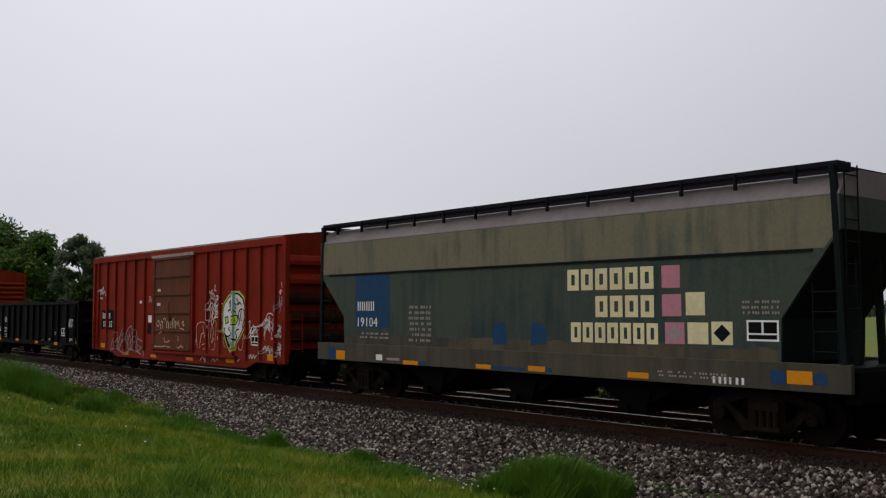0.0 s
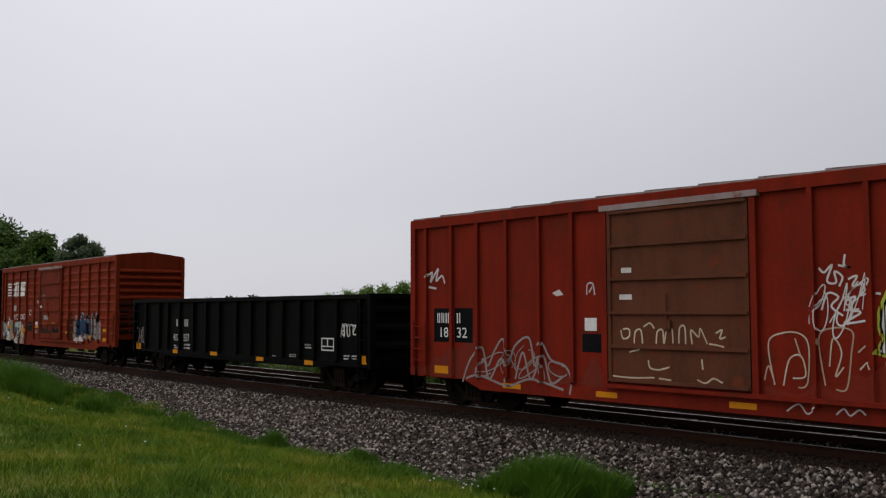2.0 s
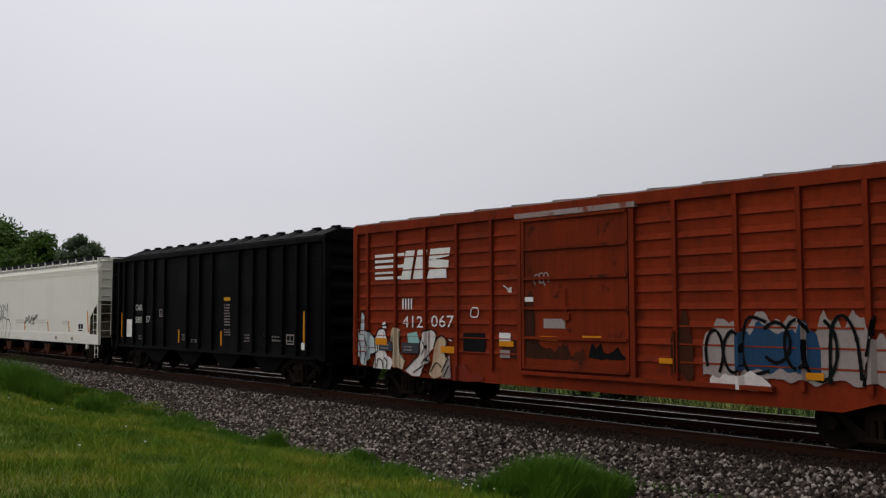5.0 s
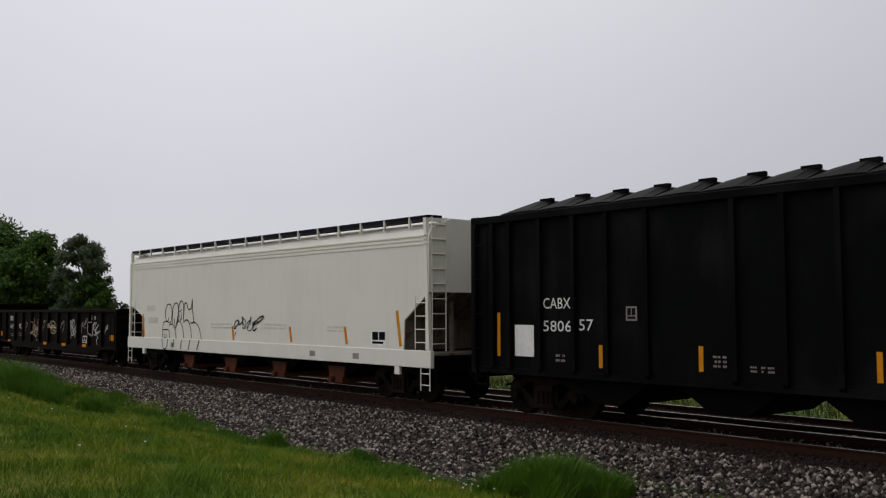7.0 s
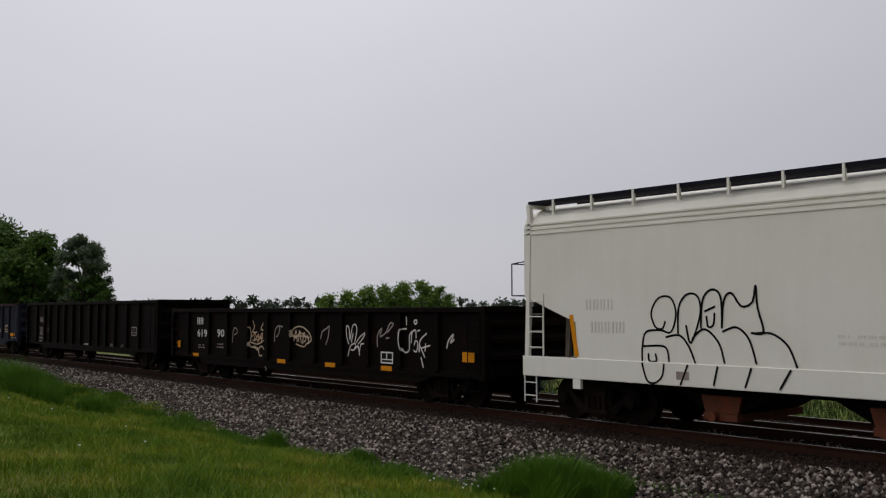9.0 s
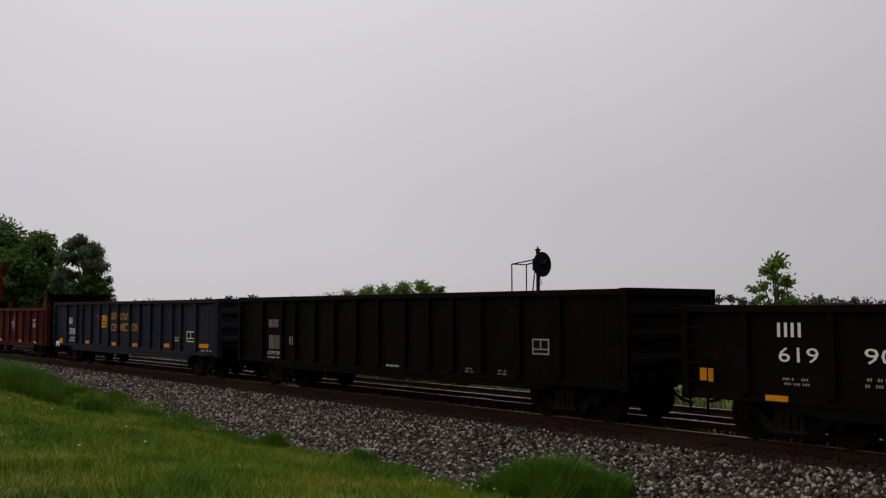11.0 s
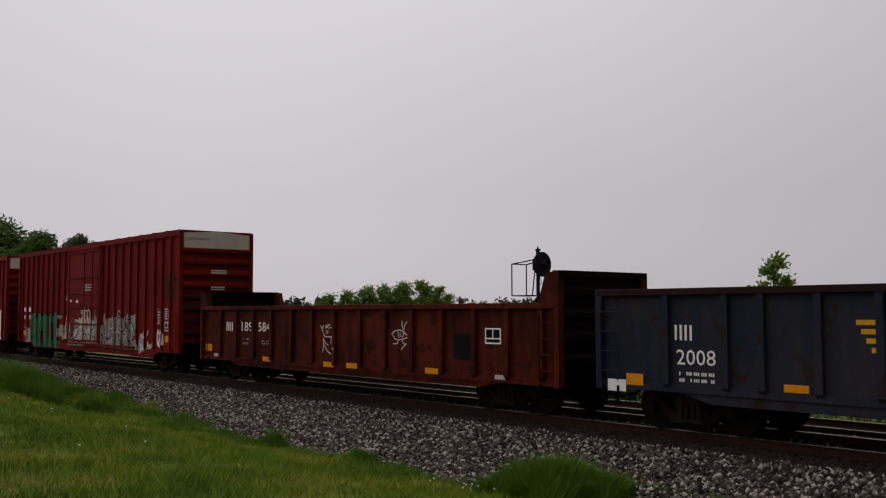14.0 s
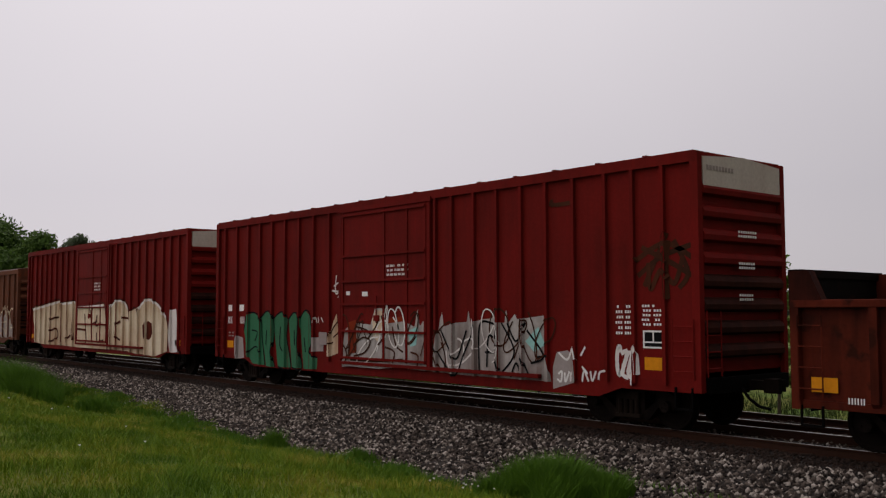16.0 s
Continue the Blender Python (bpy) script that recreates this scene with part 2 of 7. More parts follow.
# ---- mesh helpers ----
def box(bm, x0, x1, y0, y1, z0, z1):
    v = [bm.verts.new((x, y, z)) for z in (z0, z1) for x, y in ((x0, y0), (x1, y0), (x1, y1), (x0, y1))]
    for f in ((3, 2, 1, 0), (4, 5, 6, 7), (0, 1, 5, 4), (1, 2, 6, 5), (2, 3, 7, 6), (3, 0, 4, 7)):
        bm.faces.new([v[i] for i in f])


def prism(bm, pts, a, b, axis="y"):
    """A polygon pushed from a to b along y (points x, z) or along x (points y, z)."""
    def at(p, q):
        return (p[0], q, p[1]) if axis == "y" else (q, p[0], p[1])
    lo, hi = [bm.verts.new(at(p, a)) for p in pts], [bm.verts.new(at(p, b)) for p in pts]
    bm.faces.new(lo), bm.faces.new(hi[::-1])
    for i in range(len(pts)):
        j = (i + 1) % len(pts)
        bm.faces.new((lo[i], hi[i], hi[j], lo[j]))


def tube(bm, p, q, r, n=8, r2=None):
    p, q = Vector(p), Vector(q)
    m = (q - p).to_track_quat("Z", "Y").to_matrix()
    rings = []
    for c, rad in ((p, r), (q, r if r2 is None else r2)):
        rings.append([bm.verts.new(c + m @ Vector((rad * math.cos(2 * math.pi * i / n), rad * math.sin(2 * math.pi * i / n), 0))) for i in range(n)])
    for i in range(n):
        j = (i + 1) % n
        bm.faces.new((rings[0][i], rings[0][j], rings[1][j], rings[1][i]))
    bm.faces.new(rings[0][::-1]), bm.faces.new(rings[1])


def lathe_y(bm, profile, n=28):
    """Turns points (radius, y) round the y axis."""
    rings = [[bm.verts.new((r * math.cos(2 * math.pi * i / n), y, r * math.sin(2 * math.pi * i / n))) for i in range(n)] for r, y in profile]
    for a, b in zip(rings, rings[1:]):
        for i in range(n):
            j = (i + 1) % n
            bm.faces.new((a[i], b[i], b[j], a[j]))
    bm.faces.new(rings[0]), bm.faces.new(rings[-1][::-1])


def strip(bm, p, q, w, y0, y1):
    """A flat bar from p to q (x, z), w wide, between y0 and y1."""
    d = Vector((q[0] - p[0], q[1] - p[1])).normalized()
    n = Vector((-d.y, d.x)) * w / 2
    prism(bm, [(p[0] - n.x, p[1] - n.y), (q[0] - n.x, q[1] - n.y), (q[0] + n.x, q[1] + n.y), (p[0] + n.x, p[1] + n.y)], y0, y1)


def mesh_of(name, bm, mat, smooth=False):
    bmesh.ops.recalc_face_normals(bm, faces=bm.faces)
    me = bpy.data.meshes.new(name)
    bm.to_mesh(me)
    bm.free()
    me.materials.append(mat)
    if smooth:
        me.shade_smooth()
    return me


def part(name, bm, mat, parent, label="", smooth=False, bevel=0.0):
    """Links a bmesh (or a mesh) as one part of a thing."""
    if isinstance(bm, bmesh.types.BMesh):
        if bevel:
            bmesh.ops.bevel(bm, geom=bm.edges[:], offset=bevel, segments=1, affect="EDGES")
        bm = mesh_of(name, bm, mat, smooth)
    ob = new(name, bm)
    ob.parent = parent
    return tagged(ob, label)


def boxes(name, lst, mat, parent, label="", bevel=0.0):
    bm = bmesh.new()
    for b in lst:
        box(bm, *b)
    return part(name, bm, mat, parent, label, bevel=bevel)


def thing(name, label, category, group="", m=None):
    ob = new(name)
    ob.empty_display_size = 0.3
    if m:
        ob.matrix_basis = m
    return tagged(ob, label, category, group)


# ---- running gear ----
WHEEL_R, WHEELSETS = 0.457, []


def wheelset_mesh():
    bm = bmesh.new()
    for s in (-1, 1):
        prof = [(0.10, 0.86 * s), (0.36, 0.83 * s), (0.385, 0.85 * s), (0.44, 0.85 * s), (0.452, 0.84 * s), (WHEEL_R, 0.73 * s), (0.485, 0.715 * s), (0.485, 0.70 * s), (0.38, 0.69 * s), (0.36, 0.75 * s), (0.12, 0.70 * s)]
        lathe_y(bm, prof)
    tube(bm, (0, -1.02, 0), (0, 1.02, 0), 0.08, 12)
    for s in (-1, 1):
        tube(bm, (0, 0.98 * s, 0), (0, 1.16 * s, 0), 0.13, 12, 0.11)
        for k in range(3):
            a = k * 2.094
            tube(bm, (0.06 * math.cos(a), 1.15 * s, 0.06 * math.sin(a)), (0.06 * math.cos(a), 1.18 * s, 0.06 * math.sin(a)), 0.018, 6)
    return mesh_of("wheelset", bm, M_TREAD)


def sideframe_mesh():
    """A cast sideframe with its two triangular windows, as one piece."""
    bm = bmesh.new()
    for s in (-1, 1):
        window = [(s * 0.36, 0.75), (s * 0.36, 0.34), (s * 0.74, 0.63)]
        # ring of quads between the outline and the window
        ring = [((0, 0.86), (s * 0.55, 0.86), window[0]), ((s * 0.55, 0.86), (s * 1.08, 0.66), window[2], window[0]), ((s * 1.08, 0.66), (s * 1.08, 0.40), (s * 0.98, 0.40), (s * 0.98, 0.55)), ((s * 1.08, 0.66), (s * 0.98, 0.55), (s * 0.80, 0.55), window[2]), ((s * 0.80, 0.55), (s * 0.45, 0.17), window[1], window[2]), ((s * 0.45, 0.17), (0, 0.17), window[1]), ((0, 0.17), (0, 0.86), window[0], window[1])]
        for poly in ring:
            bm.faces.new([bm.verts.new((x, -0.07, z)) for x, z in poly])
    bmesh.ops.remove_doubles(bm, verts=bm.verts[:], dist=1e-4)
    bmesh.ops.recalc_face_normals(bm, faces=bm.faces)
    ret = bmesh.ops.extrude_face_region(bm, geom=bm.faces[:])
    bmesh.ops.translate(bm, verts=[g for g in ret["geom"] if isinstance(g, bmesh.types.BMVert)], vec=(0, 0.14, 0))
    return mesh_of("sideframe", bm, M_STEEL)


WHEELSET_MESH, SIDEFRAME_MESH = wheelset_mesh(), sideframe_mesh()


def truck(parent, x):
    bm = bmesh.new()
    box(bm, -0.2, 0.2, -0.92, 0.92, 0.52, 0.76)
    tube(bm, (0, 0, 0.74), (0, 0, 0.9), 0.22, 14)
    for s in (-1, 1):
        for k in (-0.2, -0.07, 0.07, 0.2):
            tube(bm, (k, s * 1.1, 0.26), (k, s * 1.1, 0.56), 0.055, 10)
        box(bm, -0.28, 0.28, s * 1.1 - 0.06, s * 1.1 + 0.06, 0.55, 0.70)
        box(bm, -0.30, 0.30, s * 1.1 - 0.06, s * 1.1 + 0.06, 0.20, 0.27)
    t = part("truck", bm, M_STEEL, parent, "three-piece freight truck with grimy cast sideframes")
    t.location.x = x
    for s in (-1, 1):
        f = part("sideframe", SIDEFRAME_MESH, None, t)
        f.location.y = s * 1.0
    for s in (-1, 1):
        w = part("wheelset", WHEELSET_MESH, None, t)
        w.matrix_parent_inverse = Matrix.Translation((s * 0.88, 0, WHEEL_R))
        WHEELSETS.append(w)


def coupler_mesh():
    bm = bmesh.new()
    box(bm, 0.0, 0.55, -0.09, 0.09, 0.80, 0.98)
    box(bm, 0.50, 0.66, -0.18, 0.18, 0.76, 1.02)
    box(bm, 0.64, 0.80, -0.18, -0.06, 0.76, 1.02)
    box(bm, 0.64, 0.74, 0.08, 0.18, 0.78, 1.0)
    return mesh_of("coupler", bm, M_STEEL)


def hose_mesh():
    bm = bmesh.new()
    pts = [(0.15, -0.35, 0.85), (0.30, -0.35, 0.66), (0.48, -0.30, 0.52), (0.66, -0.22, 0.48)]
    for p, q in zip(pts, pts[1:]):
        tube(bm, p, q, 0.03, 6)
    return mesh_of("brake_hose", bm, M_UNDER)


COUPLER_MESH, HOSE_MESH = coupler_mesh(), hose_mesh()


def running_gear(car, half, inset=1.95, sill=(0.72, 1.05), gap=0.6):
    """Centre sill, trucks, couplers, brake hoses and brake gear under a car of that half length."""
    boxes("centre_sill", [(-half + 0.1, half - 0.1, -0.25, 0.25, *sill)], M_UNDER, car)
    for s in (-1, 1):
        truck(car, s * (half - inset))
        for n, me in (("coupler", COUPLER_MESH), ("brake_hose", HOSE_MESH)):
            o = part(n, me, None, car)
            o.matrix_basis = pose(s * (half - 0.05), 0, 0, 0, 0, 0 if s > 0 else 180)


def wire(name, runs, mat, parent, r=0.018, label=""):
    bm = bmesh.new()
    for p, q in runs:
        tube(bm, p, q, r, 6)
    return part(name, bm, mat, parent, label)


def ladder(parent, x0, x1, y, z0, z1, n, mat, name="ladder", w=0.014):
    runs = [((x0, y, z0), (x0, y, z1)), ((x1, y, z0), (x1, y, z1))]
    for i in range(n):
        z = z0 + (z1 - z0) * (i + 0.5) / n
        runs.append(((x0, y, z), (x1, y, z)))
    return wire(name, runs, mat, parent, w)


def end_ladder(parent, x, y0, y1, z0, z1, n, mat, w=0.014):
    runs = [((x, y0, z0), (x, y0, z1)), ((x, y1, z0), (x, y1, z1))]
    for i in range(n):
        z = z0 + (z1 - z0) * (i + 0.5) / n
        runs.append(((x, y0, z), (x, y1, z)))
    return wire("end_ladder", runs, mat, parent, w)


# ---- paint on the sides ----
def lettering(text, x, z, h, parent, y, mat=None, width=None, name="lettering"):
    """Painted writing, its lower left corner at x, z on the near side."""
    cu = bpy.data.curves.new(name, "FONT")
    cu.body, cu.size, cu.resolution_u = text, 1.0, 2
    tmp = bpy.data.objects.new(name, cu)
    me = bpy.data.meshes.new_from_object(tmp)
    bpy.data.objects.remove(tmp)
    co = np.zeros(len(me.vertices) * 3)
    me.vertices.foreach_get("co", co)
    co = co.reshape(-1, 3)
    lo, hi = co.min(0), co.max(0)
    k = h / (hi[1] - lo[1])
    kx = width / (hi[0] - lo[0]) if width else k * 0.9
    out = np.stack([x + (co[:, 0] - lo[0]) * kx, np.full(len(co), y - 0.005), z + (co[:, 1] - lo[1]) * k], 1)
    me.vertices.foreach_set("co", out.ravel())
    me.materials.clear()
    me.materials.append(mat or M_LETTER)
    o = new(name, me)
    o.parent = parent
    return o


def bars(parent, x, z, w, h, rows, cols, y, mat=None, seed=1, name="small_lettering"):
    """Writing too small to read: short bars in rows."""
    r = random.Random(seed)
    bm = bmesh.new()
    rh = h / rows
    per = 1 if rows == 1 else 3
    for i in range(rows):
        cw = w / cols
        indent = r.uniform(0, 0.2) * cw
        top_z, low_z = z + h - (i + 0.25) * rh, z + h - (i + 0.75) * rh
        for j in range(cols):
            for k in range(per):
                if per > 1 and r.random() < 0.12:
                    continue
                x0 = x + indent + j * cw + k * cw * 0.27
                wide = cw * (0.17 if per > 1 else r.uniform(0.6, 0.75))
                if per == 1:
                    t = wide * 0.3
                    for a, b, c, d in ((x0, x0 + t, z, z + h), (x0 + wide - t, x0 + wide, z, z + h)):
                        box(bm, a, b, y - 0.006, y - 0.002, c, d)
                else:
                    box(bm, x0, min(x0 + wide, x + w * 1.02), y - 0.006, y - 0.002, low_z, top_z)
    return tagged(part(name, bm, mat or M_LETTER, parent), kind="stuff")


def patch(parent, x0, x1, z0, z1, y, mat, name="painted_patch", label=""):
    return boxes(name, [(x0, x1, y - 0.004, y - 0.001, z0, z1)], mat, parent, label)


def stencil_box(parent, x, z, w, h, y, mat=None):
    """The lube plate: a framed panel with two windows."""
    t = 0.034
    patch(parent, x, x + w, z, z + h, y, M_INK, "stencil_panel")
    l = [(x, x + w, z, z + t), (x, x + w, z + h - t, z + h), (x, x + t, z, z + h), (x + w - t, x + w, z, z + h), (x + w * 0.47, x + w * 0.53, z + h * 0.35, z + h), (x, x + w, z + h * 0.30, z + h * 0.38)]
    return boxes("stencil_frame", [(a, b, y - 0.005 - 0.0007 * i, y - 0.001, c, d) for i, (a, b, c, d) in enumerate(l)], mat or M_LETTER, parent)


def squiggle(parent, x, z, w, h, surf, mat, seed, strokes=6, thick=0.045, name="graffiti_tag", off=0.006, wild=0.5):
    """Sprayed strokes that follow the sheet and its ribs."""
    r = random.Random(seed)
    bm = bmesh.new()
    for s in range(strokes):
        cx = x + w * (s + 0.5) / strokes
        hw = w / strokes * r.uniform(0.7, 1.2)
        style, mz = r.choice("oonzlca"), z + h * r.uniform(0.35, 0.65)
        rz = min(mz - z, z + h - mz) * r.uniform(0.75, 1.0)
        if style == "o":
            a0 = r.uniform(0, 6.28)
            pts = [Vector((cx + hw * 0.6 * math.cos(a0 + 0.8 * i), mz + rz * math.sin(a0 + 0.8 * i))) for i in range(7)]
        elif style == "n":
            pts = [Vector((cx - hw * 0.6, z)), Vector((cx - hw * 0.5, z + h * 0.8)), Vector((cx, z + h)), Vector((cx + hw * 0.5, z + h * 0.7)), Vector((cx + hw * 0.7, z + h * r.uniform(0, 0.3)))]
        elif style == "z":
            pts = [Vector((cx - hw * 0.6, z + h * 0.8)), Vector((cx + hw * 0.6, z + h * r.uniform(0.8, 1))), Vector((cx - hw * 0.4, z + h * 0.3)), Vector((cx + hw * 0.7, z + h * r.uniform(0, 0.3)))]
        elif style == "l":
            pts = [Vector((cx + hw * r.uniform(-0.7, 0.7), z + h)), Vector((cx + hw * r.uniform(-0.7, 0.7), z))]
        elif style == "c":
            pts = [Vector((cx + hw * 0.6, z + h * 0.9)), Vector((cx - hw * 0.3, z + h * 0.95)), Vector((cx - hw * 0.6, mz)), Vector((cx - hw * 0.2, z + h * 0.1)), Vector((cx + hw * 0.7, z + h * 0.15))]
        else:
            pts = [Vector((cx - hw * 0.7, z)), Vector((cx, z + h)), Vector((cx + hw * 0.6, z + h * 0.1)), Vector((cx - hw * 0.5, z + h * 0.4)), Vector((cx + hw * 0.6, z + h * 0.5))]
        dense = []
        for i in range(len(pts) - 1):
            p0, p1, p2, p3 = pts[max(i - 1, 0)], pts[i], pts[i + 1], pts[min(i + 2, len(pts) - 1)]
            steps = max(4, int((p2 - p1).length / 0.05))
            for k in range(steps):
                u = k / steps
                dense.append(0.5 * ((2 * p1) + (p2 - p0) * u + (2 * p0 - 5 * p1 + 4 * p2 - p3) * u * u + (3 * p1 - p0 - 3 * p2 + p3) * u ** 3))
        dense.append(pts[-1])
        last = None
        o = off + 0.0006 * s
        for i, p in enumerate(dense):
            d = dense[min(i + 1, len(dense) - 1)] - dense[max(i - 1, 0)]
            if d.length < 1e-6:
                continue
            nrm = Vector((-d.y, d.x)).normalized() * thick * 0.5 * r.uniform(0.8, 1.15)
            pair = [bm.verts.new((q.x, surf(q.x) - o, q.y)) for q in (p + nrm, p - nrm)]
            if last:
                bm.faces.new((last[0], last[1], pair[1], pair[0]))
            last = pair
    return part(name, bm, mat, parent)


def wild_tag(parent, x, z, w, h, surf, mat, seed, strokes=7, thick=0.03, off=0.006):
    """A sprayed scrawl: thin leaning loops and slashes thrown over one another."""
    r = random.Random(seed)
    for i in range(strokes):
        c = x + w * (i + 0.5) / strokes + r.uniform(-0.12, 0.12) * w
        lean, big = r.uniform(-0.1, 0.3) * w, r.uniform(0.22, 0.5) * h
        m = z + h * 0.5 + r.uniform(-0.22, 0.22) * h
        if i % 3 == 2:
            pts = [(c - lean, m - big), (c + r.uniform(-0.05, 0.05), m), (c + lean, m + big), (c + lean * 0.6, m - big * 0.4)]
        else:
            k = w / strokes * r.uniform(0.5, 1.1)
            a0, turn = r.uniform(0, 6.28), r.choice((-1, 1)) * r.uniform(4.0, 7.5)
            pts = [(c + k * math.cos(a0 + turn * j / 8) + lean * math.sin(a0 + turn * j / 8), m + big * math.sin(a0 + turn * j / 8) * (1 - 0.05 * j)) for j in range(9)]
        stroke(parent, pts, surf, mat, thick * r.uniform(0.7, 1.3), off + 0.0008 * i)


def blob(parent, x0, x1, z0, z1, surf, mat, seed, name="graffiti_fill", off=0.003, top=0.35, cells=0.06, lobes=6.0, oval=False, label=""):
    """A sprayed area with a ragged outline that follows the sheet and its ribs."""
    bm = bmesh.new()
    nx = max(8, int((x1 - x0) / cells))
    last = None
    for i in range(nx + 1):
        f = i / nx
        x = x0 + (x1 - x0) * f
        if oval:
            e = math.sqrt(max(0.0, 1 - (2 * f - 1) ** 2))
            mid, hh = (z0 + z1) / 2, (z1 - z0) / 2
            a, b = mid - hh * e, mid + hh * e
        else:
            n1 = noise.noise(Vector((x * lobes * 0.35, seed * 3.7, 0)))
            n2 = noise.noise(Vector((x * lobes, seed * 9.1, 4)))
            n3 = noise.noise(Vector((x * lobes * 0.8, seed * 5.3, 9)))
            e = min(1.0, 6 * f, 6 * (1 - f)) ** 0.5
            b = z0 + (z1 - z0) * (1 - top * (0.5 + 0.6 * n1 + 0.5 * n2)) * (0.6 + 0.4 * e)
            a = z0 + (z1 - z0) * 0.10 * (0.5 + n3)
        pair = [bm.verts.new((x, surf(x) - off, a)), bm.verts.new((x, surf(x) - off, max(b, a + 0.01)))]
        if last:
            bm.faces.new((last[0], last[1], pair[1], pair[0]))
        last = pair
    return part(name, bm, mat, parent, label)


def stroke(parent, pts, surf, mat, thick=0.05, off=0.006, name="graffiti_stroke"):
    """One sprayed line through the given points (x, z)."""
    off += 0.0005 * (int(sum(abs(p[0]) * 97 + abs(p[1]) * 31 for p in pts)) % 11)
    pts = [Vector(p) for p in pts]
    dense = []
    for i in range(len(pts) - 1):
        p0, p1, p2, p3 = pts[max(i - 1, 0)], pts[i], pts[i + 1], pts[min(i + 2, len(pts) - 1)]
        steps = max(4, int((p2 - p1).length / 0.03))
        for k in range(steps):
            u = k / steps
            dense.append(0.5 * ((2 * p1) + (p2 - p0) * u + (2 * p0 - 5 * p1 + 4 * p2 - p3) * u * u + (3 * p1 - p0 - 3 * p2 + p3) * u ** 3))
    dense.append(pts[-1])
    bm, last = bmesh.new(), None
    for i, p in enumerate(dense):
        d = dense[min(i + 1, len(dense) - 1)] - dense[max(i - 1, 0)]
        if d.length < 1e-6:
            continue
        nrm = Vector((-d.y, d.x)).normalized() * thick * 0.5
        pair = [bm.verts.new((q.x, surf(q.x) - off, q.y)) for q in (p + nrm, p - nrm)]
        if last:
            bm.faces.new((last[0], last[1], pair[1], pair[0]))
        last = pair
    return part(name, bm, mat, parent)


def fill(parent, poly, surf, mat, off=0.004, grow=1.0, name="graffiti_fill", label="", step=0.02):
    """A sprayed area inside an outline (x, z), laid in upright strips over the sheet and its ribs."""
    cx = sum(p[0] for p in poly) / len(poly)
    cz = sum(p[1] for p in poly) / len(poly)
    poly = [(cx + (x - cx) * grow, cz + (z - cz) * grow) for x, z in poly]
    x0, x1 = min(p[0] for p in poly) + 0.002, max(p[0] for p in poly) - 0.002
    n = max(3, int((x1 - x0) / step))
    bm, last = bmesh.new(), []
    for k in range(n + 1):
        m, cuts = x0 + (x1 - x0) * k / n, []
        for i in range(len(poly)):
            (ax, az), (bx, bz) = poly[i], poly[(i + 1) % len(poly)]
            if (ax > m) != (bx > m):
                cuts.append(az + (bz - az) * (m - ax) / (bx - ax))
        column = [bm.verts.new((m, surf(m) - off, z)) for z in sorted(cuts)]
        if len(column) == len(last):
            for i in range(0, len(column) - 1, 2):
                bm.faces.new((last[i], column[i], column[i + 1], last[i + 1]))
        last = column
    bmesh.ops.delete(bm, geom=[v for v in bm.verts if not v.link_faces], context="VERTS")
    return part(name, bm, mat, parent, label)


def ribs(parent, xs, w, y_in, y_out, z0, z1, mat, name="rib", taper=0.0):
    """Upright posts on both sides; alike posts share one mesh."""
    bm = bmesh.new()
    if taper:
        prism(bm, [(y_in, z0), (y_out, z0 + taper), (y_out, z1), (y_in, z1)], -w / 2, w / 2, "x")
    else:
        prism(bm, [(y_in, z0), (y_out, z0), (y_out, z1), (y_in, z1)], -w / 2, w / 2, "x")
    me = mesh_of(name, bm, mat)
    for x in xs:
        for s in (0, 180):
            o = part(name, me, None, parent)
            o.matrix_basis = pose(x if s == 0 else x, 0, 0, 0, 0, s)


def surf_of(xs, w, y_in, y_out):
    xs = list(xs)
    return lambda x: y_out if any(abs(x - r) < w / 2 + 0.01 for r in xs) else y_in


def reflectors(car, items, y):
    """Orange reflective plates (x, z, width, height)."""
    for x, z, w, h in items:
        boxes("reflector", [(x, x + w, y - 0.006, y - 0.001, z, z + h)], M_ORANGE, car, "orange reflective plate")


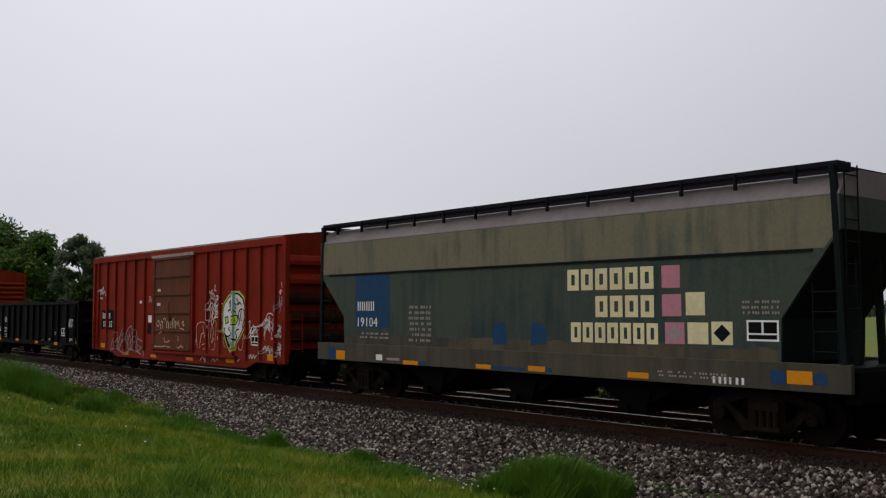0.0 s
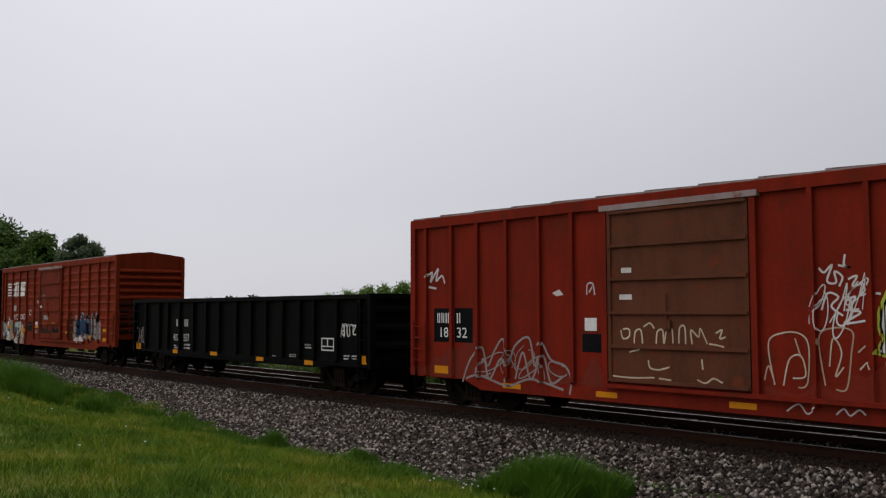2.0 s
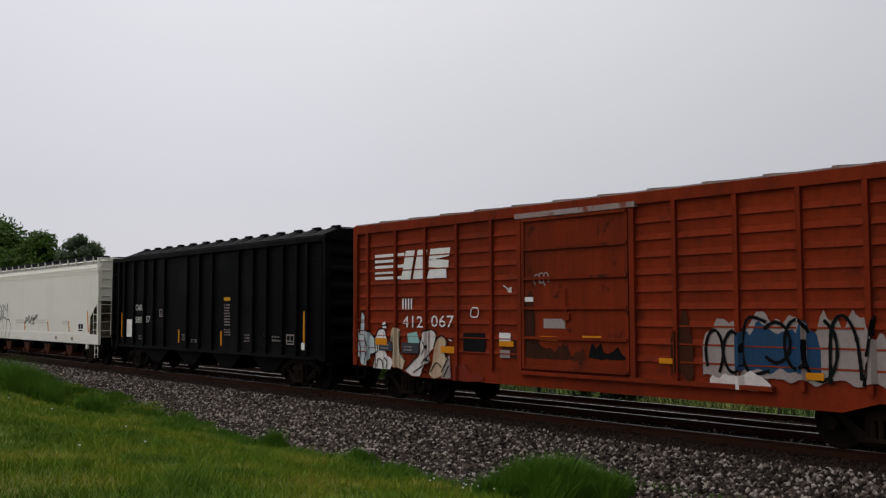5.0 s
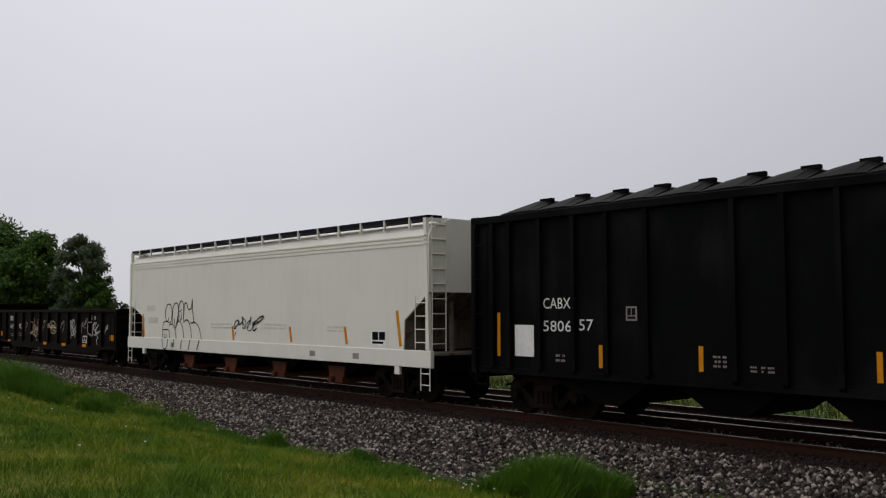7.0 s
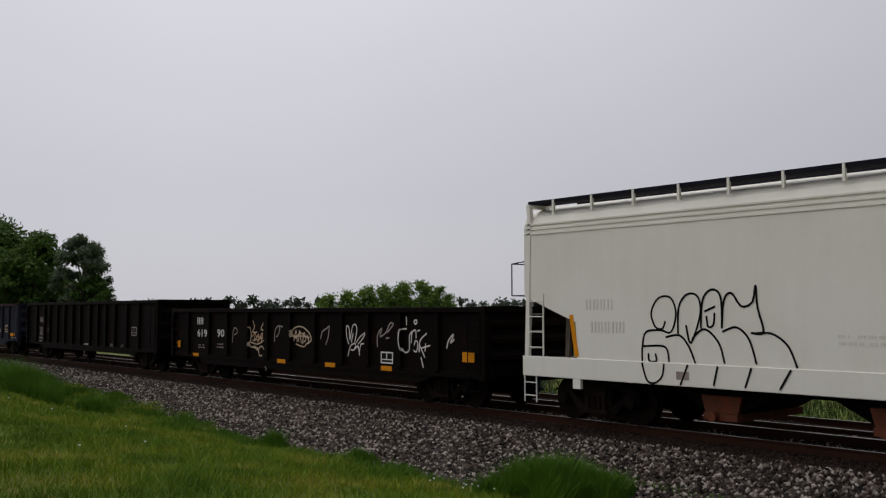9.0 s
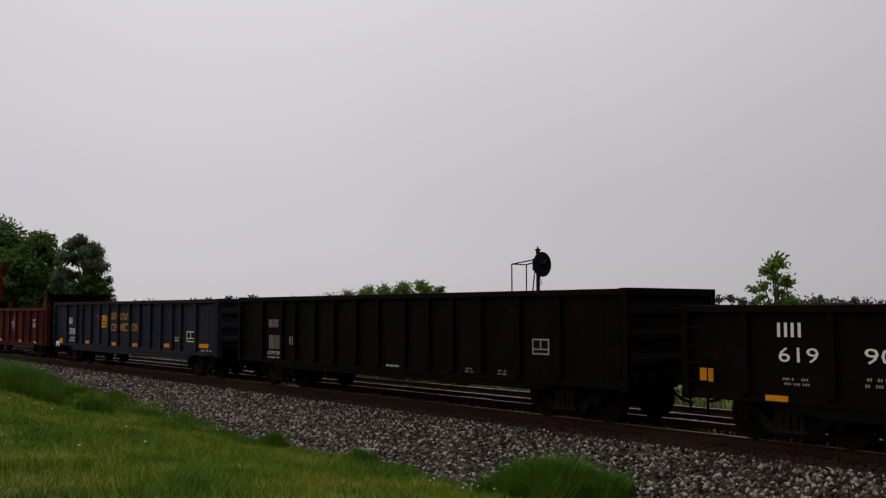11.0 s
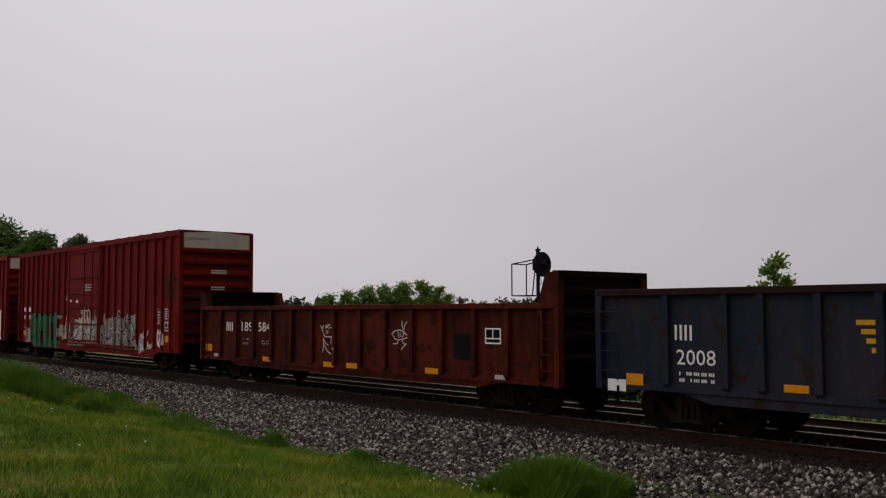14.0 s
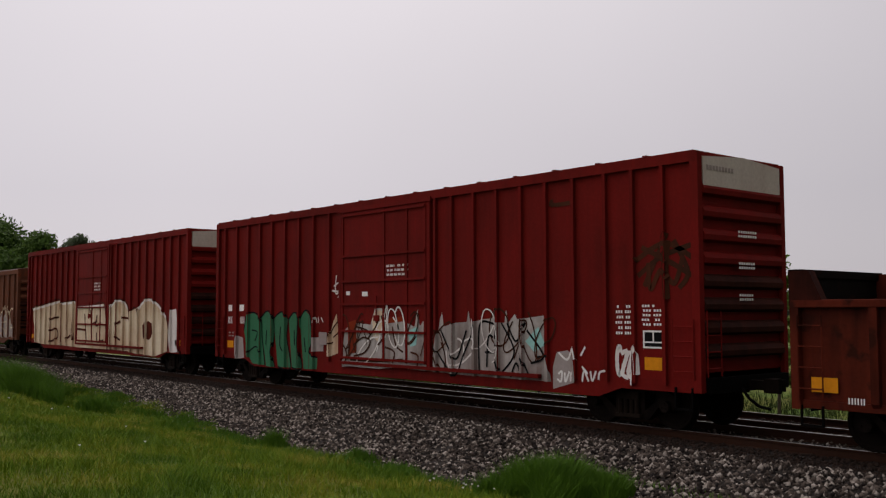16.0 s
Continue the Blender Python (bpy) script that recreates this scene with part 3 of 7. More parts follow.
# ---- the cars ----
def boxcar(name, label, u0, u1, top, bottom, mat, posts, door, door_mat, group="freight train", ends=7, roof_mat=None, beads=0, white_end=False, rib_w=0.09, lit_end=True, rise=0.2, head=0.22, bars_h=None, bars_v=(), belly=0.2):
    L, uc = u1 - u0, (u0 + u1) / 2
    h = L / 2
    car = thing(name, label, "boxcar", group)
    yi, yo = -1.39, -1.47
    d0, d1 = door
    # side sheets, floor and ends
    for s, side_name in ((-1, "side"), (1, "side")):
        a, b = sorted((s * 1.33, s * 1.39))
        boxes(side_name, [(-h + 0.12, h - 0.12, a, b, bottom + 0.22, top - 0.05)], mat, car)
    boxes("floor", [(-h + 0.1, h - 0.1, -1.33, 1.33, 1.0, 1.15)], M_UNDER, car)
    bm = bmesh.new()
    for s in (-1, 1):
        a, b = sorted((s * 1.38, s * 1.475))
        box(bm, -h + 0.02, h - 0.02, a, b, top - head, top)
    part("top_chord", bm, mat, car)
    bm = bmesh.new()
    for s in (-1, 1):
        a, b = sorted((s * 1.33, s * 1.392))
        pts = [(-h + 0.05, bottom + 0.22), (-h + 0.05, bottom + 0.0), (-h + 1.9, bottom + 0.0), (-h + 2.5, bottom - belly), (h - 2.5, bottom - belly), (h - 1.9, bottom + 0.0), (h - 0.05, bottom + 0.0), (h - 0.05, bottom + 0.22)]
        prism(bm, pts, a, b)
    part("side_sill", bm, mat, car)
    for s in (-1, 1):
        bm = bmesh.new()
        z0, z1 = bottom + 0.1, top - 0.04
        prism(bm, [(-1.40, z0), (1.40, z0), (1.46, z1), (1.46, z1 + 0.075), (0, z1 + rise + 0.045), (-1.46, z1 + 0.075), (-1.46, z1)], min(s * (h - 0.16), s * (h - 0.1)), max(s * (h - 0.16), s * (h - 0.1)), "x")
        end_ob = part("corrugated_end", bm, mat, car)
        step = (top - bottom - 1.0) / ends
        bm = bmesh.new()
        prism(bm, [(s * (h - 0.11), -step * 0.22), (s * (h + 0.02), -step * 0.10), (s * (h + 0.03), step * 0.12), (s * (h - 0.02), step * 0.34), (s * (h - 0.11), step * 0.44)], -1.32, 1.32)
        ridge = mesh_of("end_ridge", bm, mat)
        # the lower ridges are darker than the upper ones
        dark_ridge = ridge.copy()
        dark_ridge.materials[0] = M_DARKRIDGE
        for i in range(ends):
            o = part("end_ridge", dark_ridge if i < ends * 0.45 else ridge, None, end_ob)
            o.location.z = bottom + 0.5 + (i + 0.5) * step

        for q in (-1, 1):
            a, b = sorted((q * 1.33, q * 1.474))
            boxes("corner_post", [(min(s * (h - 0.17), s * h), max(s * (h - 0.17), s * h), a, b, bottom + 0.02, top - 0.02)], mat, car)
        if white_end:
            bm = bmesh.new()
            x = s * (h + 0.004)
            prism(bm, [(-1.30, top - 0.62), (1.30, top - 0.62), (1.30, top - 0.08), (0, top + rise * 0.5), (-1.30, top - 0.08)], min(x, x - s * 0.11), max(x, x - s * 0.11), "x")
            part("clearance_panel", bm, M_CREAMEND, car, "off-white clearance panel on the end")
    # roof with raised seams
    bm = bmesh.new()
    prism(bm, [(-1.47, top - 0.01), (1.47, top - 0.01), (1.47, top + 0.03), (0, top + rise), (-1.47, top + 0.03)], -h + 0.165, h - 0.165, "x")
    n = int(L / 1.15)
    for i in range(1, n):
        x = -h + L * i / n
        prism(bm, [(-1.48, top + 0.02), (-1.48, top + 0.055), (0, top + rise + 0.04), (1.48, top + 0.055), (1.48, top + 0.02), (0, top + rise - 0.02)], x - 0.05, x + 0.05, "x")
    part("roof", bm, roof_mat or M_ROOFGREY, car)
    ribs(car, posts, rib_w, yi + 0.01, yo, bottom + 0.12, top - head + 0.01, mat)
    if beads:
        # pressed horizontal beads between the posts
        edges = sorted([-h + 0.15, d0, d1, h - 0.15] + list(posts))
        bm = bmesh.new()
        for a, b in zip(edges, edges[1:]):
            if b - a < 0.3 or (a >= d0 - 0.01 and b <= d1 + 0.01):
                continue
            for i in range(beads):
                z = bottom + 0.35 + (top - bottom - 0.75) * (i + 0.5) / beads
                for s in (-1, 1):
                    prism(bm, [(s * (-yi - 0.002), z - 0.035), (s * (-yi + 0.042), z - 0.03), (s * (-yi - 0.002), z + 0.09)], a + 0.07, b - 0.07, "x")
        part("side_bead", bm, mat, car)
    # sliding doors, tracks and locking rods
    for s in (-1, 1):
        w = d1 - d0
        bm = bmesh.new()
        a, b = sorted((s * 1.38, s * 1.475))
        box(bm, d0 + 0.05, d1 - 0.05, a, b, bottom + 0.20, top - head - 0.06)
        nz = 5
        door_ob = part("door", bm, door_mat, car, "sliding steel door")
        for z in bars_h or [bottom + 0.24 + (top - head - bottom - 0.34) * i / nz for i in range(nz + 1)]:
            a, b = sorted((s * 1.474, s * 1.535))
            boxes("door_stiffener", [(d0 + 0.06, d1 - 0.06, a, b, z - 0.03, z + 0.03)], door_mat, door_ob)
        for x in (d0 + 0.08, d1 - 0.08, *bars_v):
            a, b = sorted((s * 1.473, s * 1.503))
            boxes("door_stile", [(x - 0.04, x + 0.04, a, b, bottom + 0.21, top - head - 0.07)], door_mat, door_ob)
        bm = bmesh.new()
        for x in (d0 + w * 0.45,):
            tube(bm, (x, s * 1.52, bottom + 1.2), (x, s * 1.52, bottom + 1.9), 0.018, 6)
        box(bm, d0 + w * 0.42, d0 + w * 0.48, min(s * 1.47, s * 1.53), max(s * 1.47, s * 1.53), bottom + 1.25, bottom + 1.4)
        part("door_latch", bm, door_mat, door_ob)
        a, b = sorted((s * 1.385, s * 1.515))
        boxes("door_track", [(d0 - 0.05, min(d1 + w, h - 0.2), a, b, bottom + 0.08, bottom + 0.16)], mat, car)
        boxes("door_rail", [(d0 - 0.15, d1 + 0.15, a, b, top - head - 0.05, top - head + 0.06)], roof_mat or M_ROOFGREY, car)
        for x in (d0 - 0.05, d1 + 0.05):
            a, b = sorted((s * 1.38, s * 1.49))
            boxes("door_post", [(x - 0.07, x + 0.05, a, b, bottom + 0.1, top - head)], mat, car)
    for s in (-1, 1):
        x0 = h - 0.6 if s > 0 else -h + 0.14
        ladder(car, x0, x0 + 0.46, -1.50, bottom + 0.25, bottom + 1.35, 4, mat)
        end_ladder(car, s * (h + 0.05), -1.33, -0.9, bottom + 0.3, bottom + 1.5, 4, mat)
        boxes("step", [(x0, x0 + 0.4, -1.46, -1.40, bottom - 0.32, bottom - 0.28), (x0, x0 + 0.03, -1.46, -1.42, bottom - 0.3, bottom + 0.1), (x0 + 0.37, x0 + 0.40, -1.46, -1.42, bottom - 0.3, bottom + 0.1)], M_UNDER, car)
        boxes("end_sill", [(min(s * (h - 0.2), s * (h + 0.10)), max(s * (h - 0.2), s * (h + 0.10)), -1.3, 1.3, 0.78, 1.06)], M_UNDER, car)
    running_gear(car, h)
    return car, uc, surf_of(posts, rib_w, yi, yo)


def gondola(name, label, u0, u1, top, bottom, mat, posts, rib_w=0.13, drop=0.0, bulkhead=(), group="freight train", chord=0.13):
    L, uc = u1 - u0, (u0 + u1) / 2
    h = L / 2
    car = thing(name, label, "gondola", group)
    yi, yo = -1.37, -1.47
    for s in (-1, 1):
        a, b = sorted((s * 1.33, s * 1.37))
        bm = bmesh.new()
        if drop:
            prism(bm, [(-h + 0.1, bottom), (-h + 1.9, bottom), (-h + 2.6, bottom - drop), (h - 2.6, bottom - drop), (h - 1.9, bottom), (h - 0.1, bottom), (h - 0.1, top - 0.05), (-h + 0.1, top - 0.05)], a, b)
        else:
            box(bm, -h + 0.1, h - 0.1, a, b, bottom, top - 0.05)
        part("side", bm, mat, car)
        bm = bmesh.new()
        a, b = sorted((s * 1.32, s * 1.485))
        box(bm, -h + 0.02, h - 0.02, a, b, top - chord, top)
        part("top_chord", bm, mat, car, bevel=0.012)
        a, b = sorted((s * 1.36, s * 1.41))
        boxes("side_sill", [(-h + 0.05, h - 0.05, a, b, bottom, bottom + 0.13)], mat, car)
    boxes("floor", [(-h + 0.1, h - 0.1, -1.33, 1.33, 1.0, 1.12)], M_UNDER, car)
    for s in (-1, 1):
        bm = bmesh.new()
        zt = dict(bulkhead).get(s, top)
        box(bm, min(s * (h - 0.15), s * (h - 0.08)), max(s * (h - 0.15), s * (h - 0.08)), -1.40, 1.40, bottom + 0.1, zt - 0.04)
        wall = part("end_wall", bm, mat, car)
        k = max(2, int((zt - bottom) / 0.55))
        for i in range(k):
            z = bottom + 0.3 + (zt - bottom - 0.5) * (i + 0.5) / k
            bm = bmesh.new()
            prism(bm, [(s * (h - 0.09), z - 0.16), (s * (h + 0.01), z - 0.05), (s * (h + 0.01), z + 0.05), (s * (h - 0.09), z + 0.16)], -1.3, 1.3)
            part("end_stiffener", bm, mat, wall)
        bm = bmesh.new()
        box(bm, min(s * (h - 0.2), s * (h + 0.03)), max(s * (h - 0.2), s * (h + 0.03)), -1.44, 1.44, zt - 0.12, zt + 0.015)
        part("end_cap", bm, mat, wall)
        for q in (-1, 1):
            bm = bmesh.new()
            a, b = sorted((q * 1.30, q * 1.482))
            if zt > top + 0.1:
                prism(bm, [(s * (h - 0.62), top - 0.1), (s * h, top - 0.1), (s * h, zt - 0.01), (s * (h - 0.36), zt - 0.01)] if s else [], a, b)
            box(bm, min(s * (h - 0.16), s * (h - 0.005)), max(s * (h - 0.16), s * (h - 0.005)), a, b, bottom - 0.02, zt - 0.02 if zt <= top + 0.1 else top - 0.101)
            part("corner_post", bm, mat, car)
        boxes("end_sill", [(min(s * (h - 0.2), s * (h + 0.10)), max(s * (h - 0.2), s * (h + 0.10)), -1.3, 1.3, 0.78, 1.06)], M_UNDER, car)
        x0 = h - 0.58 if s > 0 else -h + 0.14
        ladder(car, x0, x0 + 0.42, -1.49, bottom + 0.15, top - 0.25, 4, mat)
        boxes("step", [(x0, x0 + 0.4, -1.46, -1.41, bottom - 0.30, bottom - 0.26), (x0, x0 + 0.03, -1.46, -1.42, bottom - 0.28, bottom + 0.05), (x0 + 0.37, x0 + 0.40, -1.46, -1.42, bottom - 0.28, bottom + 0.05)], M_UNDER, car)
    ribs(car, posts, rib_w, yi + 0.01, yo, bottom + 0.02, top - chord + 0.01, mat, taper=0.12)
    running_gear(car, h)
    return car, uc, surf_of(posts, rib_w, yi, yo)


def covered_hopper(name, label, u0, u1, mat, top_mat, trim, sill, shoulder, roof, cut, bays, posts_mat, rounded=False, group="freight train", outlet_mat=None, sill_mat=None):
    """cut: lower side sheet's end cuts, as (length at the eaves, z where the cut starts, length at the sill) for the left and right."""
    L, uc = u1 - u0, (u0 + u1) / 2
    h = L / 2
    car = thing(name, label, "covered hopper", group)
    yi = -1.45
    (lt, lz, lb), (rt, rz, rb) = cut
    s0, s1 = sill
    bm = bmesh.new()
    pts = [(-h + lb, s1), (h - rb, s1), (h - rb + 0.03, s1 + 0.75), (h - rt, rz), (h - rt, shoulder), (-h + lt, shoulder), (-h + lt, lz), (-h + lb - 0.03, s1 + 0.75)]
    prism(bm, pts, -1.45, 1.45)
    part("body", bm, mat, car)
    bm = bmesh.new()
    if rounded:
        arc = [(-1.45, shoulder), (-1.44, shoulder + 0.16), (-1.36, shoulder + 0.32), (-1.15, roof - 0.16), (-0.75, roof - 0.03)]
    else:
        arc = [(-1.45, shoulder), (-1.45, shoulder + 0.02), (-1.15, roof - 0.14), (-0.7, roof - 0.05)]
    prof = arc + [(-y, z) for y, z in arc[::-1]]
    prism(bm, prof, -h + lt, h - rt, "x")
    part("roof", bm, top_mat, car)
    # side sill beam, running the full length
    for s in (-1, 1):
        a, b = sorted((s * 1.36, s * 1.475))
        boxes("side_sill", [(-h, h, a, b, s0, s1 + 0.02)], sill_mat or mat, car, bevel=0.01)
    for s in (-1, 1):
        x = s * (h - 0.28)
        boxes("end_platform", [(min(s * (h - 1.0), s * h), max(s * (h - 1.0), s * h), -1.35, 1.35, s1 - 0.1, s1 - 0.04)], trim, car)
        boxes("end_sill", [(min(s * (h - 0.2), s * (h + 0.06)), max(s * (h - 0.2), s * (h + 0.06)), -1.3, 1.3, 0.78, s1 - 0.1)], M_UNDER, car)
        for q in (-1, 1):
            xa, xb = s * (h - 0.12), s * (h - 0.22)
            bm = bmesh.new()
            a, b = sorted((q * 1.38, q * 1.47))
            prism(bm, [(xa - 0.05, s1), (xa + 0.05, s1), (xb + 0.05, shoulder + 0.25), (xb + 0.02, roof - 0.02), (xb - 0.08, roof - 0.02), (xb - 0.05, shoulder + 0.25)], a, b)
            part("corner_post", bm, posts_mat, car)
        ladder(car, s * (h - 0.62), s * (h - 0.20), -1.46, s1 + 0.05, s1 + 1.35, 4, posts_mat)
        end_ladder(car, s * (h - 0.08), -1.36, -0.92, s1, roof, 9, posts_mat)
        xp = -h + lb + 0.12 if s < 0 else h - rb - 0.12
        # shear plate closing off the view; its near-black colour stands for shade in there
        boxes("shear_plate", [(xp - 0.02, xp + 0.02, -1.34, 1.34, s1 - 0.3, s1 + 1.2)], M_UNDER, car)
        # thin overlay under the slope: trim colour gives its grime and its underside shade
        knee, eave, foot = ((-h + lb - 0.03, s1 + 0.75), (-h + lt, lz), (-h + lb, s1)) if s < 0 else ((h - rb + 0.03, s1 + 0.75), (h - rt, rz), (h - rb, s1))
        bm = bmesh.new()
        n = s * 0.012
        prism(bm, [(eave[0] + n, eave[1]), (knee[0] + n, knee[1]), (foot[0] + n, foot[1]), (foot[0] + 2 * n, foot[1]), (knee[0] + 2 * n, knee[1] - 0.01), (eave[0] + 2 * n, eave[1] - 0.01)], -1.43, 1.43)
        part("slope_sheet", bm, trim, car, "grimy sloping end sheet, darkened for the shade under the slope")
        # sloping end sheet supports
        for q in (-0.45, 0.45):
            bm = bmesh.new()
            strip(bm, (s * (h - 0.4), s1 - 0.05), (s * (h - 0.45), min(lz, rz) - 0.05), 0.12, q - 0.04, q + 0.04)
            part("end_strut", bm, trim, car)
        strip_bm = bmesh.new()
        box(strip_bm, min(s * (h - 0.30), s * (h - 0.14)), max(s * (h - 0.30), s * (h - 0.14)), -1.40, 1.40, roof - 0.1, roof - 0.02)
        part("end_crossbar", strip_bm, posts_mat, car)
    # roof walk on brackets, with hatch ridge
    for q in (-1, 1):
        a, b = sorted((q * 0.98, q * 1.42))
        boxes("roof_walk", [(-h + 0.15, h - 0.15, a, b, roof - 0.03, roof + 0.05)], M_DARKROOF, car, "dark steel grating walkway along the roof")
    boxes("hatch_trough", [(-h + 0.7, h - 0.7, -0.45, 0.45, roof - 0.06, roof + 0.06)], M_DARKROOF, car)
    bm = bmesh.new()
    box(bm, -0.025, 0.025, -1.44, -1.38, roof - 0.26, roof + 0.04)
    br = mesh_of("walk_bracket", bm, posts_mat)
    nb = bays * 4 + 1
    for i in range(nb):
        for s in (0, 180):
            o = part("walk_bracket", br, None, car)
            o.matrix_basis = pose(-h + 0.9 + (L - 1.8) * i / (nb - 1), 0, 0, 0, 0, s)
    # discharge bays and outlets
    span = L - 6.2
    for i in range(bays):
        xc = -span / 2 + span * (i + 0.5) / bays
        w = span / bays
        bm = bmesh.new()
        prism(bm, [(xc - w * 0.46, s0 + 0.12), (xc - 0.30, 0.42), (xc + 0.30, 0.42), (xc + w * 0.46, s0 + 0.12)], -1.0, 1.0)
        bay = part("discharge_bay", bm, M_UNDER, car)
        bm = bmesh.new()
        box(bm, xc - 0.35, xc + 0.35, -1.12, 1.12, 0.30, 0.43)
        prism(bm, [(xc - 0.42, 0.74), (xc - 0.34, 0.435), (xc + 0.34, 0.435), (xc + 0.42, 0.74)], -1.08, -1.005)
        tube(bm, (xc - 0.1, -1.25, 0.37), (xc - 0.1, -1.1, 0.37), 0.09, 10)
        part("outlet_gate", bm, outlet_mat or M_UNDER, bay)
    running_gear(car, h, 1.75)
    return car, uc, (lambda x: yi)


# ---- ground ----
GROUND_Y = [-3000, -120, -40, -17, -12.5, -9, -6.9, -6.4, -6.0, -4.0, 4.0, 6.0, 12, 60, 3000]
GROUND_Z = [0.9, 0.9, 0.8, 0.60, 0.42, 0.04, -0.34, -0.50, -0.72, -0.80, -0.80, -0.85, -0.75, -0.7, -1.0]


def ground_z(x, y):
    return np.interp(y, GROUND_Y, GROUND_Z) + 0.05 * np.sin(x * 0.9 + 1.3 * np.sin(y * 0.7)) * np.clip((np.abs(y) - 4.5) / 2, 0, 1) * np.clip((60 - np.abs(x)) / 20, 0, 1)


def grid_mesh(name, xs, ys, fz, mat):
    X, Y = np.meshgrid(xs, ys)
    co = np.stack([X, Y, fz(X, Y)], -1).reshape(-1, 3)
    nx, ny = len(xs), len(ys)
    i = np.arange(nx * ny).reshape(ny, nx)
    f = np.stack([i[:-1, :-1], i[:-1, 1:], i[1:, 1:], i[1:, :-1]], -1).reshape(-1, 4)
    me = bpy.data.meshes.new(name)
    me.from_pydata(co.tolist(), [], f.tolist())
    me.materials.append(mat)
    me.shade_smooth()
    return new(name, me)


xs = np.concatenate([[-3000, -1200, -500, -250, -120], np.arange(-80, 12, 0.8), [20, 40, 90, 200, 600, 3000]])
ys = np.concatenate([[-3000, -800, -200, -60, -30], np.arange(-20, -3.9, 0.35), [-2, 0, 2, 4], np.arange(5, 20, 1.5), [25, 40, 80, 200, 500, 1200, 3000]])
tagged(grid_mesh("ground", xs, ys, ground_z, M_SOIL), "gently sloping grassy ground beside the railway", "ground", kind="structure")

BED_Y, BED_Z = [-6.8, -6.5, -5.2, -2.3, -1.4, -1.0, 1.0, 1.4, 2.3, 2.9, 5.4, 6.1, 6.6], [-0.75, -0.57, -0.53, -0.22, -0.19, -0.175, -0.175, -0.19, -0.26, -0.385, -0.385, -0.62, -0.95]


def bed_z(x, y):
    return np.interp(y, BED_Y, BED_Z) + 0.03 * np.sin(x * 1.7 + y * 2.1) * (np.abs(y) > 2.0)


tagged(grid_mesh("ballast_bed", np.concatenate([[-900, -400, -200], np.arange(-120, 30, 1.0), [80, 300]]), np.array(sorted(BED_Y + [-4.4, -3.6, -3.0, 3.4, 4.15, 4.8])), bed_z, M_BED), "grey crushed stone ballast bed of the track", "ballast bed", kind="structure")

rng = np.random.default_rng(7)


def grass_edge(x):
    """How far the grass has crept towards the track."""
    e = np.interp(x, [-46, -36, -28, -24, -20, -17.4, -16.3, -15, -13.3, -12, -9, -3], [-3.95, -4.05, -4.45, -4.95, -5.75, -6.15, -5.9, -5.55, -5.95, -5.85, -5.75, -5.8])
    return e + 0.10 * np.sin(x * 2.3 + 1) + 0.09 * np.sin(x * 5.1) + 0.05 * np.sin(x * 11.3)



def scatter_stones(name, x0, x1, y0, y1, count, lo, hi, label, mat=None):
    """Crushed stones: irregular eight-sided lumps lying on the bed."""
    px_, py_ = rng.uniform(x0, x1, count), rng.uniform(y0, y1, count)
    bare = py_ > grass_edge(px_) - 0.35
    px_, py_ = px_[bare], py_[bare]
    count = len(px_)
    r = rng.uniform(lo, hi, count)
    pz_ = bed_z(px_, py_) + r * 0.25
    base = np.array([(1, 0, 0), (0, 1, 0), (-1, 0, 0), (0, -1, 0), (0, 0, 1), (0, 0, -1)], float)
    v = base[None] * (r[:, None, None] * rng.uniform(0.6, 1.25, (count, 6, 3)))
    v += rng.normal(0, 0.18, v.shape) * r[:, None, None]
    a = rng.uniform(0, 6.28, count)
    c, s = np.cos(a)[:, None], np.sin(a)[:, None]
    v = np.stack([v[..., 0] * c - v[..., 1] * s, v[..., 0] * s + v[..., 1] * c, v[..., 2] * 0.8], -1)
    v += np.stack([px_, py_, pz_], -1)[:, None]
    f = np.array([(0, 1, 4), (1, 2, 4), (2, 3, 4), (3, 0, 4), (1, 0, 5), (2, 1, 5), (3, 2, 5), (0, 3, 5)])
    tri_mesh(name, v.reshape(-1, 3), (f[None] + 6 * np.arange(count)[:, None, None]).reshape(-1, 3), mat or M_GRAVEL, label, "gravel")


def tri_mesh(name, v, f, mat, label, category):
    me = bpy.data.meshes.new(name)
    me.vertices.add(len(v))
    me.vertices.foreach_set("co", v.astype(np.float32).ravel())
    me.loops.add(f.size)
    me.loops.foreach_set("vertex_index", f.astype(np.int32).ravel())
    me.polygons.add(len(f))
    me.polygons.foreach_set("loop_start", np.arange(len(f), dtype=np.int32) * f.shape[1])
    me.update(calc_edges=True)
    me.materials.append(mat)
    return tagged(new(name, me), label, category, kind="stuff")


scatter_stones("ballast_stones", -34, -2, -6.4, -1.75, 50000, 0.022, 0.062, "grey and white crushed stone along the track shoulder")
scatter_stones("ballast_stones", -75, -34, -5.2, -1.75, 34000, 0.03, 0.075, "grey and white crushed stone along the track shoulder")
scatter_stones("ballast_stones", -60, 2, -0.68, 3.05, 24000, 0.025, 0.05, "grey and white crushed stone between and behind the rails")
scatter_stones("stained_ballast_stones", -80, 0, -2.0, -0.83, 22000, 0.024, 0.05, "dark rust-stained crushed stone beside the rail", M_RUSTSTONE)

scatter_stones("ballast_stones", -45, 2, 0.92, 2.95, 26000, 0.028, 0.055, "grey and white crushed stone between the two tracks")
scatter_stones("stained_ballast_stones", -70, 2, 3.0, 5.9, 15000, 0.024, 0.045, "dark rust-stained crushed stone of the second track", M_RUSTSTONE)

# the two tracks
bm = bmesh.new()
box(bm, -0.115, 0.115, -1.3, 1.3, -0.34, -0.172)
